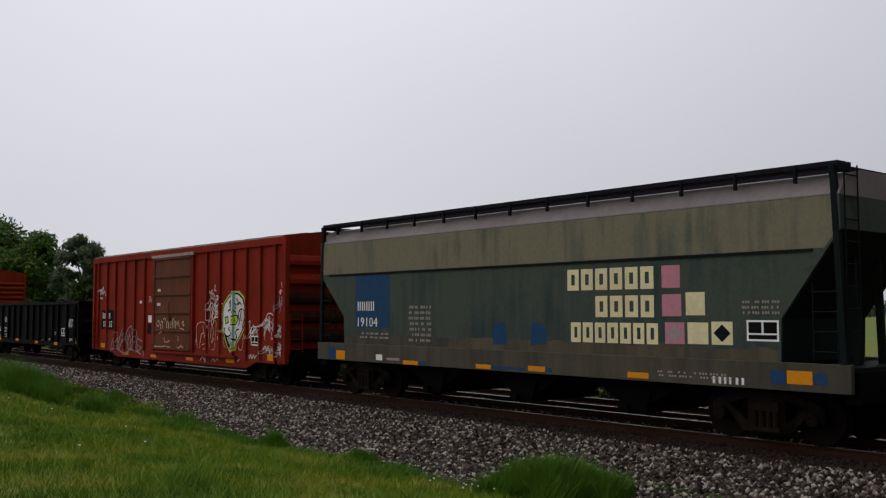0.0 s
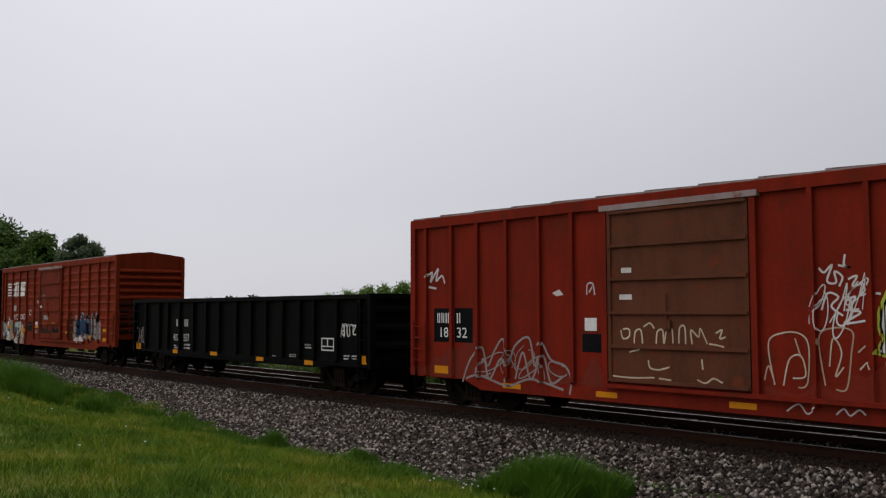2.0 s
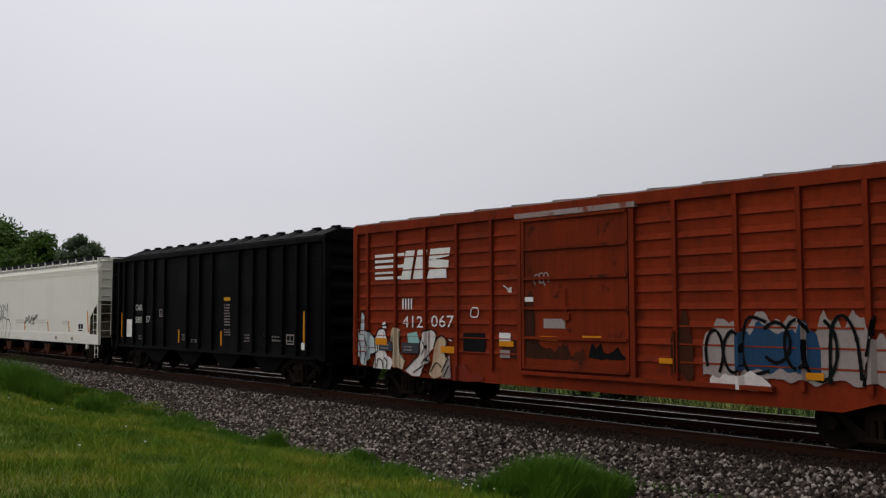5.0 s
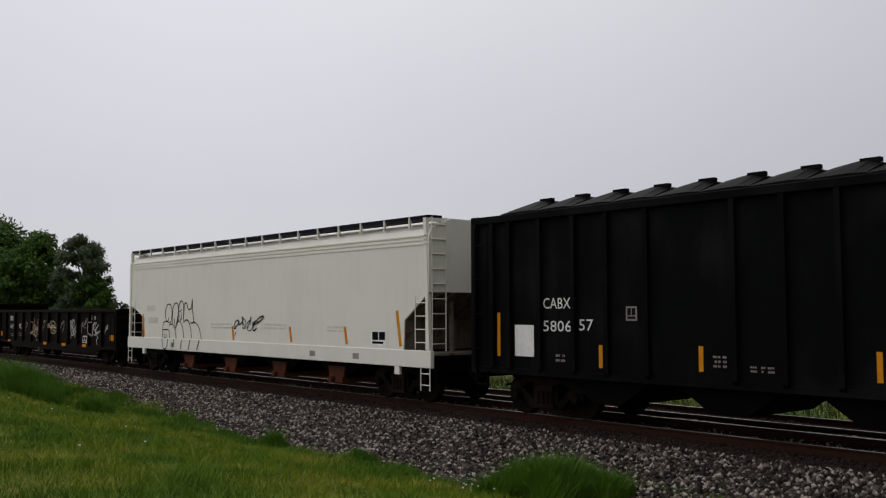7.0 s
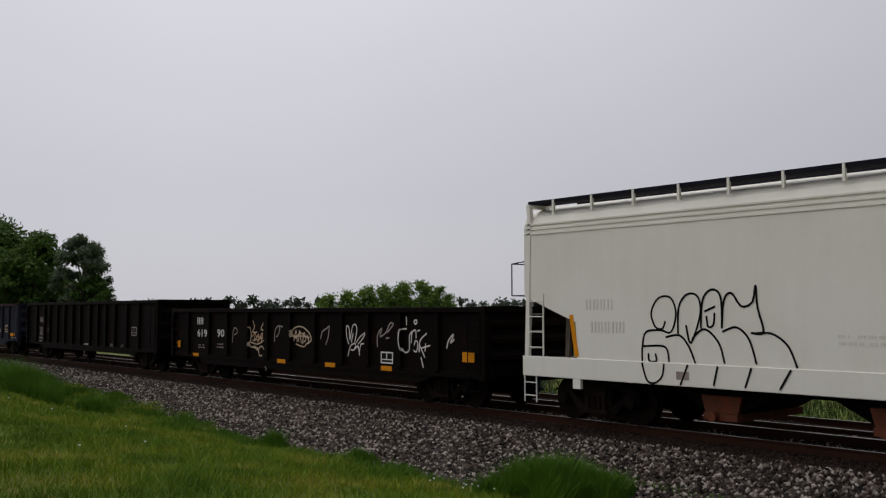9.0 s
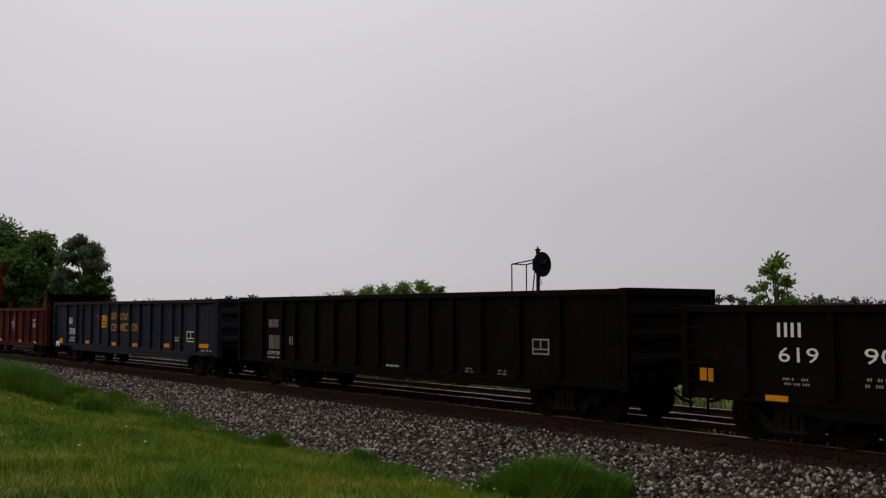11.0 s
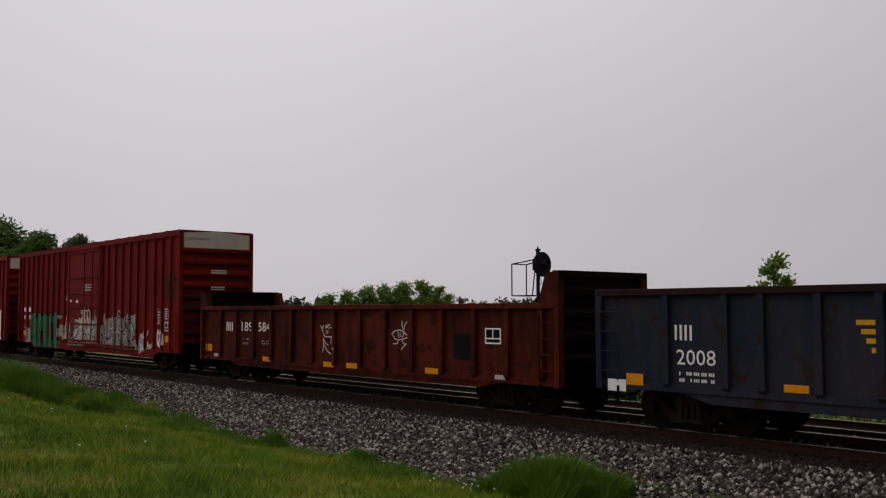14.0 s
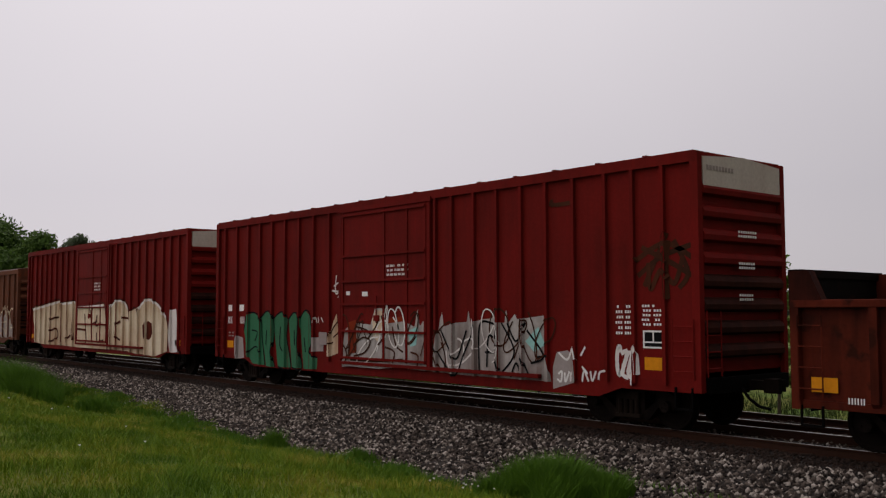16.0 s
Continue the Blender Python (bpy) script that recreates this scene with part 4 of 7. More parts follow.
tie_mesh = mesh_of("tie", bm, M_TIE)


def railway_track(y0, z0, label, ties):
    t = tagged(new("railway_track"), label, "railway track", kind="structure")
    t.location = (0, y0, z0)
    for s in (-1, 1):
        bm = bmesh.new()
        c = s * 0.755
        prism(bm, [(c - 0.075, -0.18), (c + 0.075, -0.18), (c + 0.075, -0.165), (c + 0.012, -0.15), (c + 0.010, -0.045), (c + 0.036, -0.035), (c + 0.036, -0.008), (c + 0.028, -0.004), (c - 0.028, -0.004), (c - 0.036, -0.008), (c - 0.036, -0.035), (c - 0.010, -0.045), (c - 0.012, -0.15), (c - 0.075, -0.165)], -900, 300, "x")
        rail = part("rail", bm, M_RAIL, t, "rusty steel rail")
        boxes("railhead", [(-900, 300, c - 0.027, c + 0.027, -0.003, 0.0)], M_RAILHEAD, rail, "polished running surface")
    for i in range(ties):
        o = part("tie", tie_mesh, None, t)
        o.location = (13 - 0.53 * i, random.uniform(-0.04, 0.04), random.uniform(-0.006, 0.003))


railway_track(0.0, 0.0, "railway track of rusty rails on wooden ties under the train", 280)
railway_track(4.15, -0.215, "empty second railway track of rusty rails on dark ties", 180)


# ---- grass and weeds ----
def blades(name, px_, py_, h, w, lean, mat, label, lift=None):
    n = len(px_)
    z = ground_z(px_, py_)
    if lift:
        z = np.maximum(z, bed_z(px_, py_))
    a = rng.uniform(0, 6.28, n)
    dx, dy = np.cos(a) * w / 2, np.sin(a) * w / 2
    b = rng.uniform(0, 6.28, n)
    lx, ly = np.cos(b) * lean * h, np.sin(b) * lean * h
    v = np.zeros((n, 5, 3))
    v[:, 0] = np.stack([px_ - dx, py_ - dy, z - 0.02], -1)
    v[:, 1] = np.stack([px_ + dx, py_ + dy, z - 0.02], -1)
    v[:, 2] = np.stack([px_ + dx * 0.8 + lx * 0.35, py_ + dy * 0.8 + ly * 0.35, z + h * 0.55], -1)
    v[:, 3] = np.stack([px_ - dx * 0.8 + lx * 0.35, py_ - dy * 0.8 + ly * 0.35, z + h * 0.55], -1)
    v[:, 4] = np.stack([px_ + lx, py_ + ly, z + h], -1)
    f = np.array([(0, 1, 2), (0, 2, 3), (3, 2, 4)])
    return tri_mesh(name, v.reshape(-1, 3), (f[None] + 5 * np.arange(n)[:, None, None]).reshape(-1, 3), mat, label, "grass")


def field_noise(x, y, k):
    return np.array([noise.noise(Vector((a * k, b * k, 3.1))) for a, b in zip(x, y)])


n = 420000
gx, gy = -3.0 - 45 * rng.random(n) ** 1.25, -4.0 - 10.2 * rng.random(n)
edge = grass_edge(gx)
keep = (gy < edge + rng.normal(0, 0.12, n)) & (gy > -14.4 + 0.26 * np.clip(-gx - 8, 0, 40))
gx, gy = gx[keep], gy[keep]
fn, fm, fq = field_noise(gx, gy, 0.45), field_noise(gx + 40, gy, 1.6), field_noise(gx, gy + 70, 4.0)
gh = (0.05 + 0.07 * np.clip(fn + 0.3, 0, 1) + 0.13 * np.clip(fm, 0, 1) + 0.07 * np.clip(fq, 0, 1)) * rng.uniform(0.4, 1.5, len(gx))
blades("grass", gx, gy, gh, rng.uniform(0.005, 0.011, len(gx)) * np.clip(-gx / 14, 1, 2), rng.uniform(0.2, 1.3, len(gx)), M_GRASS, "short green and straw-coloured meadow grass", True)
n = 60000
mx_, my_ = rng.uniform(-14, 8, n), rng.uniform(-24, -5.6, n)
keep = (my_ < -14.2 + 0.26 * np.clip(-mx_ - 8, 0, 40)) | (mx_ > -3.0)
blades("grass", mx_[keep], my_[keep], rng.uniform(0.04, 0.16, keep.sum()), rng.uniform(0.006, 0.012, keep.sum()), rng.uniform(0.2, 1.3, keep.sum()), M_GRASS, "short green and straw-coloured meadow grass", True)
# a lusher fringe along the ballast
n = 42000
ex = rng.uniform(-46, -8, n)
ey = grass_edge(ex) - np.abs(rng.normal(0, 0.75, n)) + rng.normal(0, 0.07, n)
fe = field_noise(ex, ey, 0.8)
blades("grass_fringe", ex, ey, (0.06 + 0.26 * np.clip(fe + 0.1, 0, 1)) * rng.uniform(0.4, 1.25, n), rng.uniform(0.010, 0.02, n), rng.uniform(0.1, 0.6, n), M_TALL, "lush darker green grass fringing the ballast", True)

cx, cy, ch = [], [], []
for x, y, rx, ry, h, count in ((-9.95, -5.7, 0.62, 0.95, 0.68, 14000), (-9.35, -5.15, 0.35, 0.45, 0.52, 3000), (-29.8, -7.9, 3.2, 1.1, 0.95, 22000), (-31.2, -7.6, 1.1, 0.7, 1.2, 5000), (-28.0, -8.0, 0.9, 0.6, 1.05, 4000), (-33.5, -6.2, 2.2, 0.9, 0.95, 8000), (-24.2, -7.2, 0.55, 0.40, 0.55, 2600), (-17.0, -6.25, 0.28, 0.22, 0.48, 1500), (-14.8, -5.75, 0.3, 0.25, 0.30, 900), (-19.5, -6.1, 0.5, 0.3, 0.3, 1100), (-21.8, -6.4, 0.5, 0.4, 0.3, 1200), (-40, -5.0, 4.0, 0.8, 0.6, 8000), (-26.5, -9.5, 1.0, 0.6, 0.35, 1800), (-12.6, -6.2, 0.7, 0.4, 0.28, 1500)):
    a, r = rng.uniform(0, 6.28, count), np.sqrt(rng.random(count))
    wob = 1 + 0.25 * np.sin(3 * a + x) + 0.15 * np.sin(7 * a)
    cx.append(x + rx * wob * r * np.cos(a)), cy.append(y + ry * wob * r * np.sin(a))
    ch.append(h * (1.0 - 0.5 * r ** 2) * rng.uniform(0.5, 1.15, count))
cx, cy, ch = map(np.concatenate, (cx, cy, ch))
blades("tall_grass", cx, cy, ch, rng.uniform(0.008, 0.018, len(cx)), rng.uniform(0.08, 0.75, len(cx)), M_TALL, "tall green clumps of weeds at the ballast's edge", True)
# thin sprouts among the stones
n = 2600
kx, ky = rng.uniform(-11, -3, n), rng.uniform(-6.0, -4.1, n)
keep = field_noise(kx, ky, 1.1) > 0.05
blades("sprouts", kx[keep], ky[keep], rng.uniform(0.05, 0.16, keep.sum()), rng.uniform(0.008, 0.016, keep.sum()), rng.uniform(0.2, 0.7, keep.sum()), M_TALL, "sparse green sprouts among the ballast stones", True)
# small white flowers
n = 14
wx, wy = np.concatenate([rng.uniform(-24, -9, n - 6), rng.normal(-10.1, 0.3, 6)]), np.concatenate([rng.uniform(-12, -6, n - 6), rng.normal(-6.9, 0.2, 6)])
v, f = [], []
for x, y in zip(wx, wy):
    z = float(ground_z(x, y)) + 0.2
    k = len(v)
    v += [(x - 0.02, y, z), (x + 0.02, y, z), (x, y + 0.02, z + 0.02), (x, y - 0.02, z + 0.02)]
    f += [(k, k + 1, k + 2), (k + 1, k, k + 3), (k + 2, k + 3, k), (k + 3, k + 2, k + 1)]
tri_mesh("wild_flowers", np.array(v), np.array(f), M_FLOWER, "scattered small white wild flowers", "flowers")
# far-side grass, with the shade beyond the train put into its colour
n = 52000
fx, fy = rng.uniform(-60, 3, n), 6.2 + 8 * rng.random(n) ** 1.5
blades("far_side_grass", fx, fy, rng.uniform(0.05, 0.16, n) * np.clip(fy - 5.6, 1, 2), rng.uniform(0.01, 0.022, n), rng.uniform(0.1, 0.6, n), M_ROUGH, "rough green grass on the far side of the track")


# ---- trees and shrubs ----
def leaf_cloud(centres, radii, count, size, squash=0.8):
    centres, radii = np.array(centres), np.array(radii)
    k = rng.choice(len(centres), count, p=radii ** 2 / (radii ** 2).sum())
    d = rng.normal(0, 1, (count, 3))
    d /= np.linalg.norm(d, axis=1)[:, None]
    p = centres[k] + d * (radii[k] * np.clip(np.abs(rng.normal(0.45, 0.36, count)), 0, 1.02))[:, None] * np.array([1, 1, squash])
    u = rng.normal(0, 1, (count, 3))
    u /= np.linalg.norm(u, axis=1)[:, None]
    w = np.cross(u, d)
    w /= np.linalg.norm(w, axis=1)[:, None] + 1e-6
    s = size * rng.uniform(0.6, 1.4, count)[:, None]
    v = np.stack([p - u * s, p + w * s * 0.5, p + u * s, p - w * s * 0.5], 1)
    f = np.arange(count * 4).reshape(count, 4)
    return v.reshape(-1, 3), f


def tree(name, label, x, y, base, height, spread, leaves, size, mat, seed, trunk_r=0.25, low=0.25, clumps=26, category="tree", tuft=1.0):
    r = random.Random(seed)
    t = thing(name, label, category, m=pose(x, y, base))
    bm = bmesh.new()
    tube(bm, (0, 0, -0.2), (0.05, 0, height * 0.45), trunk_r, 9, trunk_r * 0.65)
    tube(bm, (0.05, 0, height * 0.45), (0, 0.1, height * 0.85), trunk_r * 0.65, 8, trunk_r * 0.15)
    cs, rs = [], []
    for i in range(clumps):
        f = low + (1 - low) * (i + r.random()) / clumps
        prof = math.sin(math.pi * min(1, (f - low) / (1 - low) * 0.80 + 0.16)) ** 0.7
        a = r.uniform(0, 6.28)
        rad = spread * prof * r.uniform(0.35, 0.9)
        c = (rad * math.cos(a), rad * math.sin(a), height * f * 0.93)
        cs.append(c), rs.append(spread * tuft * r.uniform(0.20, 0.38))
        if i % 2 == 0:
            tube(bm, (0, 0, height * max(0.15, f * 0.7)), c, trunk_r * 0.3, 6, 0.02)
    part("trunk", bm, M_BARK, t, "brown trunk with limbs")
    v, f = leaf_cloud(cs, rs, leaves, size)
    me = bpy.data.meshes.new("crown")
    me.from_pydata(v.tolist(), [], f.tolist())
    me.materials.append(mat)
    part("crown", me, None, t, "leafy crown with gaps")
    return t


tree("tree", "broad dark green deciduous tree in full leaf", -97, 8.6, -0.9, 12.0, 6.8, 60000, 0.21, M_LEAF, 3, 0.45, 0.05, 70)
tree("tree", "broad dark green deciduous tree in full leaf", -90.0, 10.9, -0.9, 10.5, 4.1, 42000, 0.19, M_LEAF, 5, 0.4, 0.05, 60)
tree("tree", "lighter grey-green tree with an airy crown", -83.2, 13.0, -0.9, 10.3, 2.6, 30000, 0.14, M_LEAF3, 8, 0.3, 0.12, 50)
tree("tree", "dark green lower tree leaning from the wood's edge", -82.6, 13.6, -0.9, 6.6, 2.3, 14000, 0.2, M_LEAF, 9, 0.25, 0.0, 50)
tree("shrub", "low green shrub at the wood's edge", -76, 15.0, -0.9, 3.6, 2.0, 3000, 0.14, M_LEAF2, 12, 0.12, 0.0, 16, "shrub")
for i, (x, y, h) in enumerate(((-33.4, 5.7, 4.2), (-32.6, 6.2, 4.35), (-31.8, 6.5, 4.5), (-31.0, 6.8, 4.55), (-30.2, 7.2, 4.7), (-29.5, 7.6, 4.8), (-28.8, 8.0, 4.5))):
    tree("shrub", "bright green leafy shrub behind the track", x, y, -0.85, h * 0.955, 0.95, 9500, 0.055, M_LEAF2, 21 + i, 0.03, 0.0, 90, "shrub", 1.1)
tree("sapling", "young green sapling behind the track", -14.35, 8.1, -0.85, 4.95, 1.0, 3600, 0.075, M_LEAF2, 31, 0.05, 0.25, 40, "sapling", 0.9)
tree("shrub", "low dark green shrub behind the track", -22.6, 7.6, -0.85, 3.2, 0.7, 900, 0.07, M_LEAF3, 33, 0.03, 0.0, 14, "shrub")
# low bushes along the far toe of the ballast, shade put into their leaf colour
hedge = random.Random(12)
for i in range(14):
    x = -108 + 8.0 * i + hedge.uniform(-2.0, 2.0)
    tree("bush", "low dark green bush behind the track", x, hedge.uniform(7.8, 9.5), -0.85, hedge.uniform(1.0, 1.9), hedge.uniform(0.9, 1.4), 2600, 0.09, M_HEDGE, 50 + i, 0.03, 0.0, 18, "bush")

# far woods along the horizon
cs, rs = [], []
r = random.Random(4)
for i in range(230):
    a = radians(-50 + 150 * i / 229)
    d = r.uniform(370, 470)
    h = 8.6 + 2.2 * noise.noise(Vector((i * 0.17, 0, 0))) + r.uniform(-1, 1.2)
    rad = r.uniform(2.5, 5.0)
    cs.append((-d * math.sin(a), -16 + d * math.cos(a), h - rad * 0.8 - 1)), rs.append(rad)
    cs.append((-d * math.sin(a) + 4, -16 + d * math.cos(a), 1.0)), rs.append(4.0)
v, f = leaf_cloud(cs, rs, 90000, 0.85)
tri_mesh("far_woods", v, f, M_FAR, "hazy line of distant trees on the horizon", "woods")


# ---- railway signal ----
sig = thing("railway_signal", "black searchlight railway signal on a mast with a railed platform", "railway signal", m=pose(-22.4, 6.9, -0.85))
wire("mast", [((0, 0, 0), (0, 0, 5.15))], M_SIGNAL, sig, 0.065)
bm = bmesh.new()
tube(bm, (0, 0, 5.15), (0, 0, 5.20), 0.10, 10)
tube(bm, (0, 0, 5.20), (0, 0, 5.30), 0.05, 8, 0.01)
part("finial", bm, M_SIGNAL, sig)
for z, rad in ((4.68, 0.42), (3.27, 0.42)):
    bm = bmesh.new()
    tube(bm, (0.20, -0.02, z), (0.235, -0.02, z), rad, 28)
    tgt = part("target_disc", bm, M_SIGNAL, sig, "round black target disc")
    bm = bmesh.new()
    box(bm, -0.12, 0.198, -0.14, 0.10, z - 0.2, z + 0.2)
    part("lamp_case", bm, M_SIGNAL, tgt)
    bm = bmesh.new()
    tube(bm, (0.236, -0.02, z), (0.26, -0.02, z), 0.11, 16)
    part("lens", bm, M_LENS, tgt, "unlit dark lens")
    bm = bmesh.new()
    prism(bm, [(-0.02 + 0.14 * math.cos(a), z + 0.14 * math.sin(a)) for a in np.linspace(0, math.pi, 9)] + [(-0.02 + 0.125 * math.cos(a), z + 0.125 * math.sin(a)) for a in np.linspace(math.pi, 0, 9)], 0.236, 0.50, "x")
    part("hood", bm, M_SIGNAL, tgt)
    tube_bm = bmesh.new()
    tube(tube_bm, (-0.02, 0, z), (0.2, -0.02, z), 0.05, 8)
    part("bracket", tube_bm, M_SIGNAL, tgt)
boxes("platform", [(-0.90, -0.08, -0.35, 0.35, 3.62, 3.66)], M_SIGNAL, sig, "steel grating platform")
wire("handrail", [((-0.90, -0.35, 4.72), (0, -0.05, 4.86)), ((-0.90, 0.35, 4.72), (0, 0.05, 4.80)), ((-0.90, -0.35, 4.72), (-0.90, 0.35, 4.72))], M_SIGNAL, sig, 0.022)
wire("stanchion", [((-0.90, -0.35, 3.64), (-0.90, -0.35, 4.72))], M_SIGNAL, sig, 0.022)
wire("stanchion", [((-0.90, 0.35, 3.64), (-0.90, 0.35, 4.72))], M_SIGNAL, sig, 0.022)
wire("stanchion", [((-0.62, 0.35, 3.64), (-0.45, 0.35, 4.76))], M_SIGNAL, sig, 0.022)
wire("cable", [((0.12, -0.05, 4.26), (0.22, -0.05, 4.05)), ((0.22, -0.05, 4.05), (0.1, -0.05, 3.95))], M_SIGNAL, sig, 0.012)
bm = bmesh.new()
box(bm, -0.3, 0.3, -0.3, 0.3, -0.05, 0.15)
part("base", bm, M_TIE, sig)


# ---- the train, car by car ----
M_CREAMEND = paint("off_white_end_panel", (0.52, 0.46, 0.40), (0.34, 0.24, 0.2), 0.6)
M_STAIN = paint("greasy_rust_stain", (0.035, 0.014, 0.008), (0.09, 0.025, 0.012), 0.8)
CARS = []


def frange(a, b, n):
    return [a + (b - a) * i / (n - 1) for i in range(n)]


def letter_blocks(car, x0, x1, z0, z1, n, y, mat, lean=0.0, name="name_block"):
    """A painted trade name, drawn as plain ring blocks, one for each character."""
    w = (x1 - x0) / n
    for i in range(n):
        a, b = x0 + w * i + w * 0.08, x0 + w * (i + 1) - w * 0.10
        t = min(0.105, (b - a) * 0.34)
        yo = y - 0.006
        boxes(name, [(a, a + t, yo, y - 0.001, z0, z1), (b - t, b, yo, y - 0.001, z0, z1), (a + t, b - t, yo, y - 0.001, z1 - t, z1), (a + t, b - t, yo, y - 0.001, z0, z0 + t)], mat, car)


# leading hopper, only its trailing end seen
lead, uc, sf = covered_hopper("covered_hopper", "dark green covered hopper car with dusty sides", -5.9, 9.6, M_DARKGREEN, M_DARKGREEN, M_DARKGREEN, (0.98, 1.42), 4.15, 4.68, ((0.25, 3.5, 1.3), (0.25, 3.5, 1.3)), 3, M_DARKGREEN)
CARS.append((lead, uc))

# green hopper
car, uc, sf = covered_hopper("covered_hopper", "weathered grey-green covered hopper car with faded cream name blocks", -22.95, -7.45, M_GREEN, M_GREENTOP, M_DARKGREEN, (0.95, 1.40), 4.16, 4.66, ((0.10, 3.3, 1.30), (0.12, 3.6, 1.22)), 3, M_DARKGREEN, sill_mat=M_TANSILL)
CARS.append((car, uc))
y = sf(0)
boxes("side_seam", [(-7.2, 7.15, y - 0.03, y + 0.01, 3.25, 3.30)], M_DARKGREEN, car)
bm = bmesh.new()
prism(bm, [(-7.58, 3.30), (7.35, 3.30), (7.60, 3.62), (7.60, 4.15), (-7.62, 4.15), (-7.62, 3.36)], y - 0.004, y - 0.001)
part("upper_side", bm, M_GREENUP, car, "paler olive upper side sheet")
blob(car, -6.42, 6.48, 1.40, 1.74, sf, M_TANBAND, 17, "splash_band", 0.002, top=0.45, lobes=2.5)
letter_blocks(car, 1.71, 3.97, 2.70, 3.13, 6, y, M_CREAM)
letter_blocks(car, 2.46, 3.97, 2.16, 2.58, 4, y, M_CREAM)
letter_blocks(car, 1.80, 4.05, 1.65, 2.05, 7, y, M_CREAM)
for x0, x1, z0, z1, m in ((4.12, 4.53, 2.71, 3.13, M_PINK), (4.12, 4.55, 2.18, 2.59, M_PINK), (4.18, 4.61, 1.67, 2.07, M_PINK), (4.65, 5.06, 2.20, 2.62, M_CREAM), (4.68, 5.12, 1.68, 2.07, M_CREAM), (5.19, 5.62, 1.68, 2.09, M_CREAM)):
    patch(car, x0, x1, z0, z1, y, m)
bm = bmesh.new()
prism(bm, [(5.405, 1.73), (5.58, 1.885), (5.405, 2.04), (5.23, 1.885)], y - 0.008, y - 0.004)
part("painted_diamond", bm, M_DARKGREEN, car)
bm = bmesh.new()
prism(bm, [(4.395, 1.72), (4.56, 1.87), (4.395, 2.02), (4.23, 1.87)], y - 0.008, y - 0.004)
part("painted_diamond", bm, M_FADED, car)
patch(car, -5.93, -4.40, 1.85, 3.23, y, M_PATCHBLUE)
blob(car, -0.52, -0.10, 1.52, 2.06, sf, M_PATCHBLUE, 18, "painted_patch", 0.004, top=0.2, lobes=4)
blob(car, 0.66, 1.12, 1.54, 2.08, sf, M_PATCHBLUE, 19, "painted_patch", 0.004, top=0.2, lobes=4)
bars(car, -5.82, 2.30, 0.80, 0.24, 1, 4, y - 0.004, seed=3)
lettering("19104", -5.80, 1.88, 0.24, car, y - 0.004, width=0.88)
bars(car, -5.7, 1.55, 1.3, 0.2, 2, 6, y, M_FADED, 4)
bars(car, -3.6, 1.5, 0.9, 0.95, 7, 4, y, M_FADED, 5)
bars(car, 5.8, 2.2, 0.75, 0.28, 3, 4, y, M_FADED, 6)
stencil_box(car, 5.90, 1.76, 0.61, 0.36, y)
reflectors(car, [(-6.8, 0.98, 0.42, 0.24), (-3.8, 0.96, 0.6, 0.1), (-1.08, 0.98, 0.5, 0.1), (0.6, 1.0, 0.5, 0.11), (3.3, 1.0, 0.5, 0.11), (6.65, 1.07, 0.45, 0.22)], -1.475)
for x0, x1, z0, z1 in ((-0.55, 0.5, 1.0, 1.06), (1.12, 1.3, 1.0, 1.1), (6.35, 6.62, 1.06, 1.28), (7.12, 7.35, 1.08, 1.26), (-7.2, -6.85, 0.98, 1.30), (-3.18, -2.9, 0.98, 1.06)):
    patch(car, x0, x1, z0, z1, -1.475, M_PATCHBLUE)
patch(car, -4.95, -4.68, 1.02, 1.17, -1.475, M_LETTER)
patch(car, -4.5, -3.95, 1.04, 1.1, -1.475, M_FADED)
bars(car, 4.0, 1.05, 1.6, 0.14, 2, 7, -1.475, M_FADED, 7)
bars(car, 5.2, 1.0, 0.7, 0.12, 1, 3, -1.475, M_LETTER, 8)

# red boxcar with an oval mural
posts = [-7.36, -6.41, -5.5, -4.54, -3.53, -2.58, 2.69, 3.64, 4.56, 5.46, 6.35, 7.27]
car, uc, sf = boxcar("boxcar", "oxide red boxcar with a rusty brown door and sprayed graffiti", -40.6, -24.75, 4.53, 0.70, M_RED, posts, (-1.62, 1.60), M_DOORBROWN, ends=5, rise=0.22, belly=0.21)
CARS.append((car, uc))
yp = -1.39
blob(car, -7.75, -1.75, 0.72, 1.75, sf, M_REDGRIME, 71, "road_grime", 0.0025, top=1.1, lobes=2.2)
blob(car, 1.75, 7.75, 0.72, 1.55, sf, M_REDGRIME, 72, "road_grime", 0.0025, top=1.1, lobes=2.2)
for x, z, w, h, m, sd in ((2.75, 1.95, 0.75, 0.95, M_SPRAY, 21), (5.55, 1.45, 0.65, 0.4, M_SPRAY, 23), (6.45, 1.5, 0.75, 0.6, M_SPRAY, 24), (6.5, 0.95, 0.7, 0.3, M_FADED, 25), (7.32, 1.42, 0.42, 0.3, M_SPRAY, 26), (7.32, 0.92, 0.45, 0.35, M_SPRAY, 27), (7.28, 2.25, 0.45, 0.5, M_FADED, 28), (-5.3, 0.8, 2.4, 0.75, M_FADED, 33)):
    wild_tag(car, x, z, w, h, sf, m, sd, 7, 0.022, 0.007)
MURAL = [(3.81, 2.25), (3.93, 2.51), (4.24, 2.74), (4.57, 2.85), (4.88, 2.83), (5.16, 2.67), (5.3, 2.39), (5.33, 2.08), (5.24, 1.8), (4.98, 1.52), (4.76, 1.33), (4.67, 1.12), (4.35, 1.05), (4.17, 1.2), (4.01, 1.41), (3.94, 1.59), (3.75, 1.64), (3.85, 1.85), (3.79, 2.03)]
